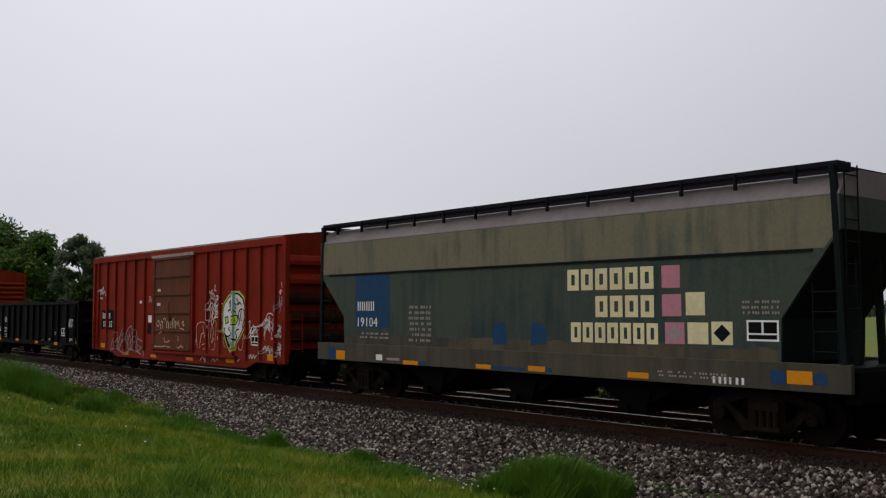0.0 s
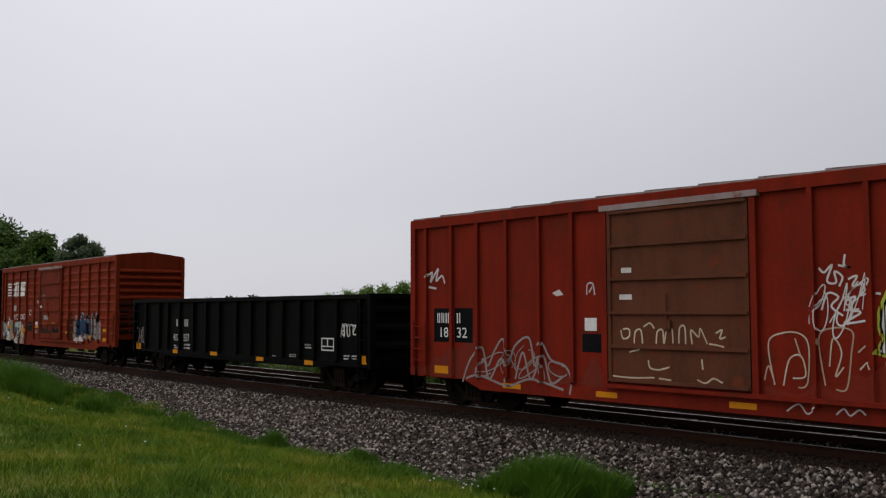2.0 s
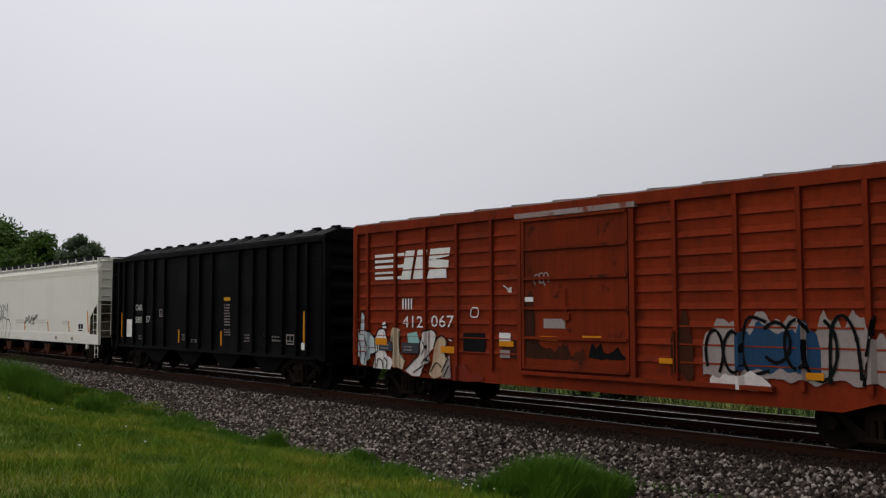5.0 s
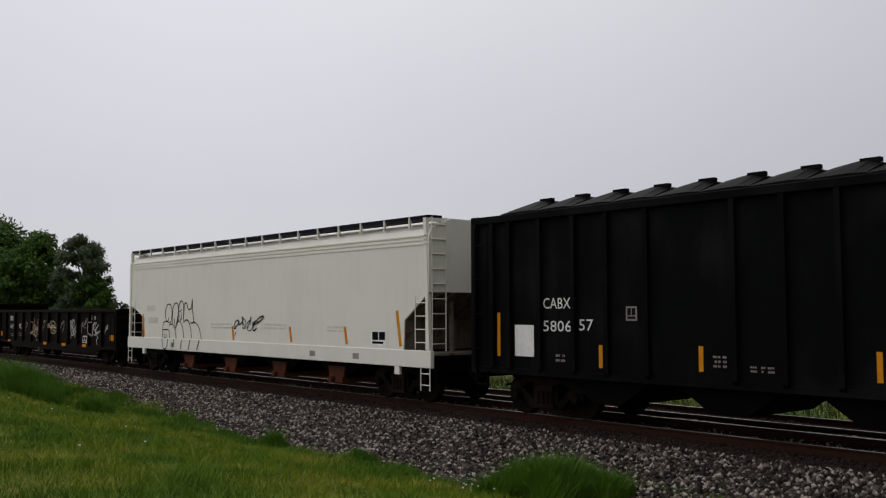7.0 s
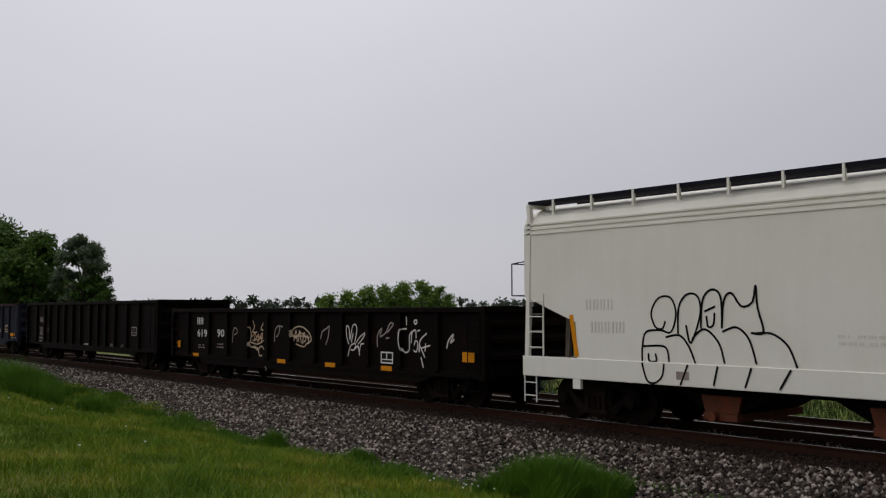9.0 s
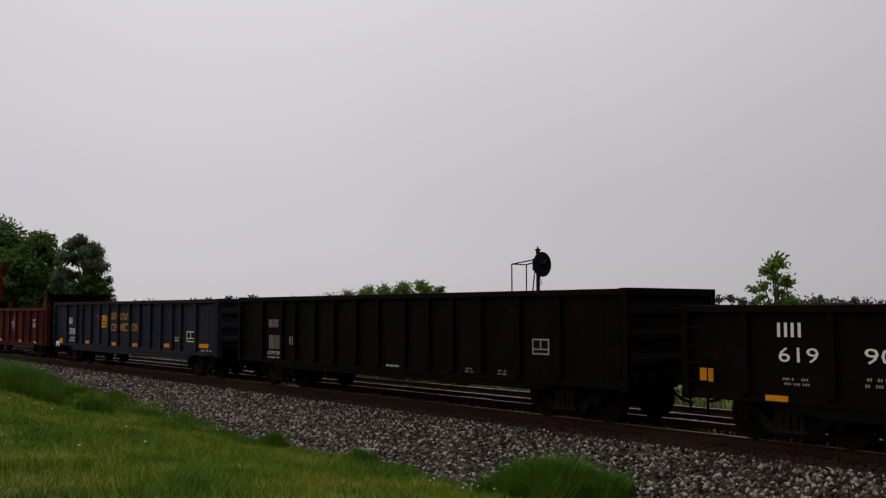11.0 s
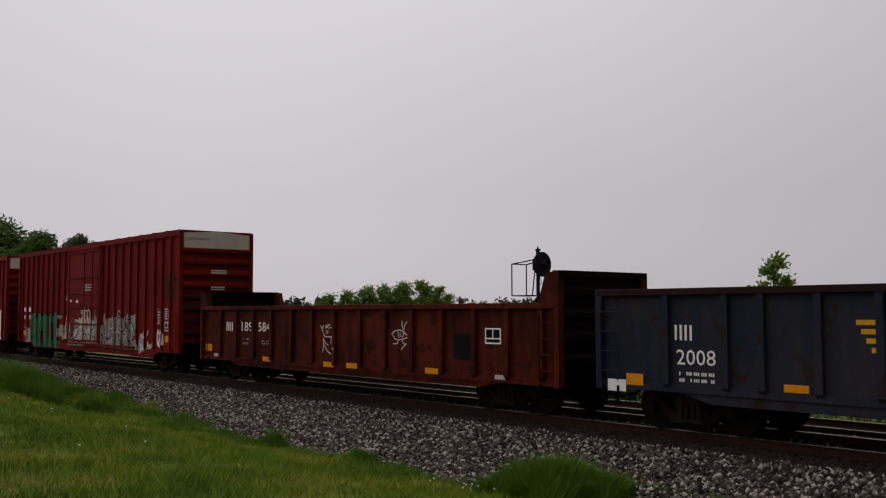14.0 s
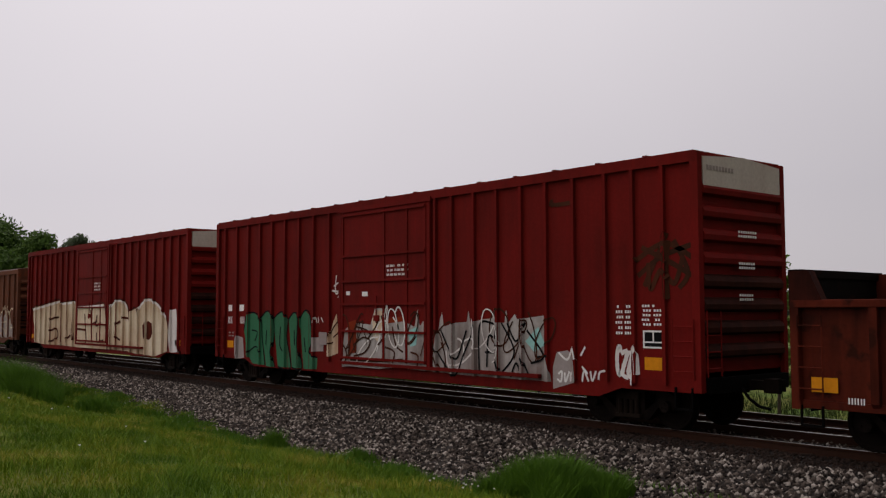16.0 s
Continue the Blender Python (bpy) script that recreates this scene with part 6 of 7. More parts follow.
rows_ = [[bm.verts.new((x, y, 4.40 + (z - 4.40) * k)) for x, z in prof] for y, k in ((-1.40, 0.0), (-1.39, 0.22), (-0.80, 1.0), (0.80, 1.0), (1.39, 0.22), (1.40, 0.0))]
for p, q in zip(rows_, rows_[1:]):
    for i in range(len(prof) - 1):
        bm.faces.new((p[i], p[i + 1], q[i + 1], q[i]))
for i in (0, -1):
    bm.faces.new([p[i] for p in rows_])
box(bm, 0.16, 0.50, -0.84, -0.72, 4.70, 4.775)
cover = mesh_of("roof_cover", bm, M_HOPBLACK)
for i in range(14):
    part("roof_cover", cover, None, car, "black ridged roof cover").location.x = -7.0 + 14.6 * (i + 0.5) / 14
boxes("roof_deck", [(-7.8, 7.8, -1.30, 1.30, 4.37, 4.41)], M_HOPBLACK, car)
for i in range(4):
    xc = -4.2 + 8.4 * i / 3
    bm = bmesh.new()
    prism(bm, [(xc - 1.25, 1.0), (xc - 0.35, 0.40), (xc + 0.35, 0.40), (xc + 1.25, 1.0)], -1.15, 1.15)
    part("discharge_bay", bm, M_UNDER, car)
yp = -1.37
lettering("CABX", -5.73, 2.33, 0.23, car, yp, width=0.78)
lettering("5806", -5.73, 1.85, 0.23, car, yp, width=0.80)
lettering("57", -4.72, 1.88, 0.23, car, yp, width=0.38)
patch(car, -6.6, -6.02, 1.30, 1.98, yp, M_LETTER)
for x, z0, z1 in ((-7.16, 1.28, 2.25), (-4.2, 1.14, 1.60), (-1.84, 1.18, 1.64), (1.42, 1.16, 1.64), (4.33, 1.20, 1.66), (6.6, 1.38, 2.28)):
    reflectors(car, [(x, z0, 0.095, z1 - z0)], yp)
patch(car, 6.5, 6.82, 1.17, 1.37, yp, M_LETTER)
patch(car, 6.12, 6.28, 1.25, 1.47, yp, M_CREAM)
stencil_box(car, 5.66, 1.30, 0.44, 0.30, yp, M_FADED)
patch(car, 1.65, 2.08, 2.64, 2.75, yp, M_YELLOW)
bars(car, 1.66, 1.8, 0.42, 0.75, 8, 3, yp, M_FADED, 2)
bars(car, 1.66, 1.48, 0.46, 0.25, 3, 3, yp, M_FADED, 3)
bars(car, 3.04, 1.3, 0.38, 0.28, 3, 3, yp, M_FADED, 4)
bars(car, -1.55, 1.25, 0.3, 0.25, 3, 3, yp, M_FADED, 5)
bars(car, -5.4, 1.2, 0.3, 0.2, 2, 2, yp, M_FADED, 6)
bars(car, 4.8, 1.35, 0.6, 0.22, 2, 4, yp, M_FADED, 7)
bars(car, -0.8, 1.2, 0.5, 0.14, 2, 3, yp, M_FADED, 8)
stencil_box(car, -3.5, 2.09, 0.27, 0.28, yp, M_FADED)

# white hopper
car, uc, sf = covered_hopper("covered_hopper", "off-white covered hopper car with black sprayed tags", -113.5, -94.7, M_WHITE, M_WHITE, M_GRIMEWHITE, (0.90, 1.30), 3.98, 4.60, ((0.05, 2.6, 1.55), (0.10, 2.75, 1.10)), 4, M_WHITE, rounded=True, outlet_mat=M_DOORBROWN)
CARS.append((car, uc))
y = sf(0)
boxes("shoulder_bead", [(-9.3, 9.25, y - 0.02, y + 0.01, z, z + 0.035) for z in (3.92, 4.02, 4.12)], M_WHITE, car)
for pts in ([(-5.64, 2.09), (-5.71, 1.95), (-5.87, 1.98), (-5.96, 2.25), (-5.79, 2.52), (-5.51, 2.52), (-5.4, 2.22), (-5.52, 1.89), (-5.76, 1.92), (-6.09, 1.88), (-6.18, 1.61), (-6.19, 1.33)], [(-5.36, 1.86), (-5.33, 2.35), (-5.15, 2.58), (-4.92, 2.54), (-4.87, 2.22), (-5.08, 1.7), (-5.18, 2.02)], [(-4.86, 1.96), (-4.81, 2.48), (-4.62, 2.66), (-4.44, 2.53), (-4.42, 1.97)], [(-4.74, 2.19), (-4.71, 2.0), (-4.6, 2.03), (-4.57, 2.25)], [(-4.42, 2.03), (-4.37, 2.47), (-4.22, 2.59), (-4.02, 2.36), (-3.81, 2.43), (-3.74, 2.71), (-3.71, 2.34), (-3.61, 1.92), (-3.85, 1.9)], [(-5.64, 1.79), (-5.33, 1.83), (-5.13, 1.64), (-4.99, 1.33)], [(-5.06, 1.77), (-4.79, 1.95), (-4.5, 1.72), (-4.38, 1.35)], [(-4.42, 1.91), (-4.13, 1.99), (-3.89, 1.79), (-3.75, 1.36)], [(-3.79, 1.89), (-3.45, 1.89), (-3.16, 1.69), (-3.0, 1.33)], [(-6.16, 1.61), (-5.66, 1.61), (-5.57, 1.33)], [(-6.04, 1.48), (-6.02, 1.34), (-5.86, 1.34), (-5.88, 1.48)], [(-4.78, 2.27), (-4.55, 2.36)]):
    stroke(car, pts, sf, M_INK, 0.04)
for pts in ([(-6.18, 1.30), (-6.07, 0.98), (-5.89, 0.93), (-5.72, 1.06), (-5.67, 1.30)], [(-5.14, 1.30), (-5.31, 0.92)], [(-4.51, 1.30), (-4.6, 0.95)], [(-3.84, 1.30), (-3.97, 0.95)], [(-3.1, 1.30), (-3.31, 0.96)]):
    stroke(car, pts, lambda x: -1.476, M_INK, 0.04)
wild_tag(car, -0.45, 1.62, 1.35, 0.55, sf, M_INK, 66, 8, 0.04)
stroke(car, [(-0.5, 1.62), (-0.62, 1.5)], sf, M_INK, 0.04)
for p, q in (((-8.0, 2.2), (-7.85, 1.35)), ((-0.78, 1.8), (-0.68, 1.36)), ((2.80, 1.83), (2.90, 1.38)), ((5.68, 1.86), (5.78, 1.40)), ((8.02, 2.3), (8.18, 1.40))):
    bm = bmesh.new()
    strip(bm, p, q, 0.11, y - 0.006, y - 0.001)
    part("reflector", bm, M_ORANGE, car, "orange reflective strip")
patch(car, 6.9, 7.58, 1.38, 1.80, y, M_LETTER)
boxes("stencil_panel", [(6.96, 7.22, y - 0.006, y - 0.001, 1.54, 1.75), (7.26, 7.52, y - 0.006, y - 0.001, 1.54, 1.75), (6.96, 7.45, y - 0.006, y - 0.001, 1.44, 1.50)], M_INK, car)
bars(car, -7.6, 2.3, 0.75, 0.22, 1, 4, y, M_FAINT, 1)
bars(car, -7.5, 1.85, 0.9, 0.22, 1, 5, y, M_FAINT, 2)
bars(car, -2.3, 1.7, 1.5, 0.22, 2, 9, y, M_FAINT, 3)
bars(car, 1.1, 1.72, 1.5, 0.22, 2, 9, y, M_FAINT, 4)
bars(car, 4.8, 1.7, 0.9, 0.2, 2, 5, y, M_FAINT, 5)
for x in (3.95, 6.1, -5.4):
    bm = bmesh.new()
    box(bm, x, x + 0.28, -1.482, -1.476, 1.02, 1.17)
    part("jacking_mark", bm, M_FADED, car)
for x in (7.95, -7.95):
    boxes("jacking_lug", [(x, x + 0.2, -1.475, -1.40, 0.70, 0.898)], M_WHITE, car)
ladder(car, 9.0, 9.35, -1.46, 0.35, 0.9, 2, M_WHITE, "stirrup")
ladder(car, -9.35, -9.0, -1.46, 0.35, 0.9, 2, M_WHITE, "stirrup")

# brown-black gondola with tags
posts = [-7.06, -5.49, -4.18, -2.8, -1.55, -0.23, 1.12, 2.5, 3.73, 5.12, 6.6]
car, uc, sf = gondola("gondola", "brown-black open gondola tagged with white and cream graffiti", -131.4, -114.7, 2.38, 0.72, M_BLACKBROWN, posts, drop=0.2)
CARS.append((car, uc))
yp = -1.37
bars(car, -6.48, 1.84, 0.5, 0.24, 1, 2, yp, seed=1)
lettering("619", -6.46, 1.42, 0.25, car, yp, width=0.72)
lettering("90", -4.98, 1.44, 0.25, car, yp, width=0.5)
bars(car, -6.4, 1.02, 0.5, 0.16, 2, 3, yp, M_FADED, 3)
bars(car, -5.0, 1.05, 0.5, 0.2, 2, 3, yp, M_FADED, 4)
for pts in ([(-2.72, 1.8), (-2.64, 1.54), (-2.72, 1.22), (-2.49, 1.16), (-2.22, 1.14), (-2.1, 0.92), (-1.94, 0.93)], [(-2.55, 1.99), (-2.44, 1.8), (-2.55, 1.64), (-2.27, 1.64)], [(-1.89, 1.93), (-2.02, 1.74), (-1.89, 1.71)], [(-2.61, 1.48), (-2.38, 1.61), (-2.44, 1.36), (-2.16, 1.58), (-2.22, 1.33), (-1.94, 1.62), (-2, 1.3)], [(-2.66, 1.32), (-2.22, 1.27), (-1.84, 1.4)], [(-2.44, 1.23), (-2.27, 1.09), (-2, 1.21), (-1.83, 1.12)], [(-2.33, 1.52), (-1.94, 1.46), (-2.55, 1.38)], [(-0.15, 1.53), (-0.13, 1.74), (0.14, 1.84), (0.47, 1.81), (0.79, 1.64), (0.88, 1.47), (0.7, 1.35)], [(-0.06, 1.42), (0.04, 1.72), (0.12, 1.39)], [(0.18, 1.4), (0.25, 1.72), (0.34, 1.37)], [(0.42, 1.34), (0.49, 1.67), (0.59, 1.46), (0.47, 1.4)], [(0.65, 1.61), (0.74, 1.41), (0.56, 1.32)], [(-0.1, 1.54), (0.33, 1.57), (0.79, 1.53)], [(0.04, 1.33), (0.46, 1.26), (0.6, 1.32)], [(-0.17, 1.62), (0.04, 1.51), (0.28, 1.66), (0.56, 1.55)]):
    stroke(car, pts, sf, M_CREAMSPRAY, 0.036, 0.008)
for pts in ([(2.79, 1.39), (2.68, 1.6), (2.67, 1.87), (2.79, 1.82), (2.83, 1.52)], [(2.84, 1.52), (2.95, 1.87), (3.07, 1.93), (3.16, 1.8), (3.06, 1.45)], [(3.14, 1.45), (3.33, 1.61), (3.56, 1.71), (3.41, 1.54), (3.22, 1.4)], [(2.74, 1.06), (2.86, 1.34), (3.1, 1.42), (3.02, 1.24), (2.86, 1.26)], [(3.06, 1.26), (3.22, 1.35), (3.29, 1.11)], [(3.29, 1.22), (3.35, 1.4), (3.48, 1.42)], [(2.9, 1.44), (2.99, 1.69)]):
    stroke(car, pts, sf, M_SPRAY, 0.036, 0.008)
for pts in ([(-3.89, 1.28), (-3.84, 1.68), (-3.66, 1.75), (-3.57, 1.62), (-3.77, 1.52)], [(-1.2, 1.36), (-1.15, 1.73), (-0.9, 1.85), (-0.95, 1.61), (-1.1, 1.51)], [(-0.85, 1.85), (-0.72, 1.82)], [(1.37, 1.51), (1.46, 1.71), (1.67, 1.8), (1.8, 1.86), (1.76, 1.58), (1.63, 1.35)], [(4.1, 1.35), (4.11, 1.66), (4.29, 1.84), (4.22, 1.63), (4.47, 1.74), (4.65, 1.97), (4.79, 1.95), (4.51, 1.72)], [(4.47, 1.59), (4.61, 1.6)], [(-1.76, 0.6), (-1.62, 0.48)]):
    stroke(car, pts, sf, M_FADED, 0.04, 0.008)
for pts in ([(5.35, 1.84), (5.17, 1.81), (5.12, 1.54), (5.24, 1.27), (5.44, 1.31), (5.46, 1.66), (5.57, 1.78)], [(5.33, 2.14), (5.34, 1.93)], [(5.63, 2.02), (5.7, 2.07), (5.76, 2.02), (5.7, 1.96), (5.64, 2.01)], [(5.52, 1.49), (5.56, 1.75), (5.7, 1.81), (5.72, 1.61)], [(5.64, 1.43), (5.69, 1.55), (5.79, 1.5), (5.74, 1.29), (5.61, 1.31)], [(5.84, 1.27), (5.89, 1.56), (6.14, 1.74)], [(5.87, 1.44), (6.07, 1.15)], [(6.1, 1.5), (6.07, 1.3)], [(5.94, 1.38), (6.27, 1.45)], [(5.78, 1.79), (5.88, 1.82)], [(5.92, 1.15), (6.01, 0.9)], [(6.9, 1.39), (6.97, 1.59), (7.15, 1.73), (7.04, 1.53), (7.18, 1.62)]):
    stroke(car, pts, sf, M_SPRAY, 0.036, 0.008)
stencil_box(car, 4.24, 0.94, 0.52, 0.3, yp)
reflectors(car, [(-8.0, 1.02, 0.28, 0.24), (-6.7, 0.76, 0.42, 0.1), (-0.96, 0.74, 0.46, 0.12), (1.66, 0.74, 0.5, 0.12), (4.3, 0.76, 0.46, 0.12), (7.5, 1.1, 0.42, 0.23)], -1.41)

# dark gondola with plain ribs
posts = [-6.4, -5.24, -4.48, -3.42, -2.43, -1.36, -0.38, 0.77, 1.7, 2.61, 3.59, 4.84, 6.03]
car, uc, sf = gondola("gondola", "dark brown-black open gondola with plain ribbed sides", -148.4, -132.65, 2.72, 0.74, M_BLACKBROWN, posts, drop=0.14)
CARS.append((car, uc))
bars(car, -6.1, 1.8, 0.6, 0.24, 1, 4, yp, M_FADED, 1)
bars(car, -6.1, 1.15, 0.75, 0.42, 1, 4, yp, M_FADED, 2)
lettering("LD LMT 218000", -6.15, 0.98, 0.10, car, yp, width=0.85)
lettering("LT WT 67000", -6.15, 0.82, 0.10, car, yp, width=0.85)
bars(car, -0.07, 0.82, 0.55, 0.1, 1, 5, yp, seed=4)
bars(car, 3.0, 0.85, 0.3, 0.14, 2, 2, yp, M_FADED, 5)
bars(car, 4.1, 0.85, 0.3, 0.14, 2, 2, yp, M_FADED, 6)
bars(car, -4.9, 1.3, 0.3, 0.24, 1, 2, yp, M_FADED, 7)
stencil_box(car, 5.2, 1.35, 0.5, 0.34, yp, M_FADED)

# blue gondola with a yellow emblem
posts = [-6.57, -5.3, -4.59, -3.55, -2.53, -1.54, -0.52, 0.66, 1.65, 2.66, 3.63, 4.62, 5.35, 6.55]
car, uc, sf = gondola("gondola", "faded rusty blue open gondola with a yellow emblem", -166.35, -149.85, 2.70, 0.78, M_BLUE, posts, drop=0.18)
for ob in car.children:
    if ob.name.startswith("top_chord"):
        ob.data.materials[0] = M_CHORD
CARS.append((car, uc))
bars(car, -6.42, 1.74, 0.44, 0.28, 1, 2, yp, seed=1)
lettering("2008", -6.38, 1.29, 0.28, car, yp, width=0.84)
bars(car, -6.36, 0.95, 0.8, 0.24, 2, 5, yp, seed=2)
for i in range(4):
    z = 1.62 + 0.145 * i
    patch(car, -2.95 + 0.08 * (3 - i), -2.02, z, z + 0.08, yp, M_YELLOW)
bm = bmesh.new()
for cxx in (-2.2, -1.78):
    pts = [(cxx + 0.20 * math.cos(a), 1.86 + 0.27 * math.sin(a)) for a in np.linspace(0.6, 5.7, 12)] + [(cxx + 0.10 * math.cos(a), 1.86 + 0.15 * math.sin(a)) for a in np.linspace(5.7, 0.6, 12)]
    lo = [bm.verts.new((p[0], yp - 0.009, p[1])) for p in pts]
    for i in range(11):
        bm.faces.new((lo[i], lo[i + 1], lo[22 - i], lo[23 - i]))
part("painted_emblem", bm, M_YELLOW, car, "worn yellow emblem")
for text, x0, x1, z, h in (("GON", -1.43, -0.74, 1.96, 0.29), ("DOLA", -0.43, 0.45, 1.96, 0.28), ("CON", -1.40, -0.72, 1.50, 0.30), ("NECT", -0.41, 0.50, 1.51, 0.30), ("ION", 0.77, 1.37, 1.52, 0.30)):
    lettering(text, x0, z, h, car, yp, M_YELLOW, x1 - x0)
stencil_box(car, 5.72, 1.22, 0.62, 0.37, yp, M_CREAM)
bars(car, 4.75, 1.2, 0.45, 0.2, 2, 4, yp, seed=3)
bars(car, 6.8, 0.82, 0.35, 0.18, 3, 2, yp, seed=4)
bars(car, 7.25, 0.85, 0.35, 0.14, 2, 3, yp, seed=5)
patch(car, -8.0, -7.55, 0.72, 0.95, -1.41, M_LETTER)
bars(car, 4.1, 0.8, 0.28, 0.1, 2, 2, yp, M_FADED, 6)
reflectors(car, [(-7.53, 0.86, 0.4, 0.22), (-4.2, 0.92, 0.45, 0.13), (-1.2, 0.92, 0.47, 0.13), (0.95, 0.93, 0.48, 0.13), (3.9, 0.98, 0.47, 0.14), (6.78, 1.04, 0.80, 0.14)], -1.41)

# red-brown gondola with a high end
posts = [-6.93, -5.84, -4.73, -3.62, -2.44, -1.32, -0.17, 1.07, 2.18, 3.31, 4.46, 5.63, 6.73, 7.78]
car, uc, sf = gondola("gondola", "red-brown low gondola with high bulkhead ends", -184.0, -167.35, 2.46, 0.69, M_BROWN, posts, drop=0.14, bulkhead=((1, 3.12), (-1, 2.95)))
CARS.append((car, uc))
# end walls swapped to brown-black so their colour carries the shade between cars
for ob in car.children:
    if ob.name.startswith("end_wall"):
        for o in (ob, *ob.children):
            o.data.materials[0] = M_BLACKBROWN
bars(car, -6.62, 1.66, 0.5, 0.28, 1, 2, yp, seed=1)
lettering("189", -5.58, 1.66, 0.29, car, yp, width=0.72)
lettering("584", -4.5, 1.66, 0.29, car, yp, width=0.74)
bars(car, -5.5, 1.2, 0.4, 0.28, 2, 2, yp, M_FADED, 2)
bars(car, -4.3, 1.25, 0.55, 0.16, 2, 4, yp, M_FADED, 3)
for pts in ([(-0.94, 1.88), (-0.87, 1.81), (-0.81, 1.7)], [(-0.75, 1.92), (-0.84, 1.81)], [(-0.57, 1.92), (-0.7, 1.8)], [(-0.43, 1.93), (-0.64, 1.81)], [(-0.27, 1.86), (-0.52, 1.81)], [(-0.64, 1.76), (-0.63, 1.65)], [(-0.56, 1.75), (-0.55, 1.65)], [(-0.78, 1.65), (-0.71, 1.58), (-0.46, 1.57), (-0.21, 1.58)], [(-0.79, 1.55), (-0.77, 1.33), (-0.81, 1.13)], [(-0.76, 1.5), (-0.67, 1.39), (-0.53, 1.34)], [(-0.74, 1.37), (-0.58, 1.18), (-0.32, 1.08)], [(-0.37, 1.56), (-0.4, 1.42), (-0.31, 1.32), (-0.11, 1.22)], [(2.42, 1.69), (2.55, 1.78), (2.82, 1.8), (3.05, 1.68)], [(2.42, 1.69), (2.51, 1.63), (2.59, 1.57), (2.82, 1.57), (3.07, 1.63)], [(2.68, 1.78), (2.7, 1.67), (2.75, 1.62)], [(2.77, 1.76), (2.78, 1.67), (2.82, 1.64)], [(2.92, 1.77), (2.9, 1.67), (2.86, 1.63)], [(2.85, 2.06), (2.86, 1.92), (2.93, 1.8)], [(3.06, 2.01), (2.98, 1.96), (2.93, 1.8)], [(2.48, 1.46), (2.62, 1.46), (2.71, 1.54)], [(2.86, 1.55), (2.91, 1.47), (3.03, 1.46)], [(3.03, 1.46), (2.9, 1.38), (2.81, 1.3)]):
    stroke(car, pts, sf, M_SPRAY, 0.022)
patch(car, 4.85, 5.5, 1.15, 1.75, yp, M_INK)
stencil_box(car, 5.95, 1.54, 0.52, 0.36, yp)
bars(car, 6.3, 0.76, 0.4, 0.1, 1, 4, yp - 0.04, seed=5)
bars(car, -7.4, 0.8, 0.3, 0.1, 1, 3, yp - 0.04, seed=6)
reflectors(car, [(-8.0, 0.96, 0.45, 0.24), (-4.15, 0.76, 0.52, 0.14), (-0.72, 0.74, 0.52, 0.14), (0.42, 0.75, 0.5, 0.14), (3.82, 0.77, 0.5, 0.14)], -1.41)

# maroon high-cube boxcars
def maroon_car(u0, u1, label):
    posts = [-8.92, -8.12, -7.37, -6.62, -5.88, -5.12, -4.32, -3.53, -2.71, 1.95, 2.56, 3.34, 4.11, 4.89, 5.64, 6.42, 7.27, 7.96, 8.68]
    k = (u1 - u0) / 19.0
    posts = [p * k for p in posts]
    return boxcar("boxcar", label, u0, u1, 5.20, 0.78, M_MAROON, posts, (-2.05 * k, 1.70 * k), M_MAROON, ends=8, white_end=True, rise=0.03, head=0.18, rib_w=0.08, roof_mat=M_MAROON, bars_h=[1.04, 1.75, 2.47, 3.09, 3.77, 4.88], bars_v=(-0.08, 0.88))


car, uc, sf = maroon_car(-204.75, -185.75, "maroon high-cube boxcar with green and silver graffiti along its base")
CARS.append((car, uc))
yp = -1.39
fill(car, [(-7.68, 1.69), (-7.52, 2.16), (-7.05, 2.25), (-6.58, 2.04), (-6.5, 1.48), (-6.32, 0.64), (-7.13, 0.66), (-7.49, 1)], sf, M_GREENSPRAY, 0.004)
fill(car, [(-6.65, 2.04), (-6.24, 2.29), (-5.84, 2.16), (-5.78, 1.49), (-5.88, 1.05), (-5.72, 0.61), (-6.26, 0.61)], sf, M_GREENSPRAY, 0.005)
fill(car, [(-5.84, 2.05), (-5.36, 2.27), (-4.97, 2.05), (-5.03, 1.51), (-4.81, 0.63), (-5.55, 0.62)], sf, M_GREENSPRAY, 0.006)
fill(car, [(-4.93, 2.05), (-4.62, 2.25), (-4.31, 2.06), (-4.34, 1.31), (-4.19, 0.64), (-4.74, 0.63)], sf, M_GREENSPRAY, 0.007)
fill(car, [(-4.31, 2.06), (-4.01, 2.31), (-3.75, 2.16), (-3.67, 1.43), (-3.8, 1.11), (-3.35, 0.97), (-3.39, 0.65), (-4.09, 0.62)], sf, M_GREENSPRAY, 0.008)
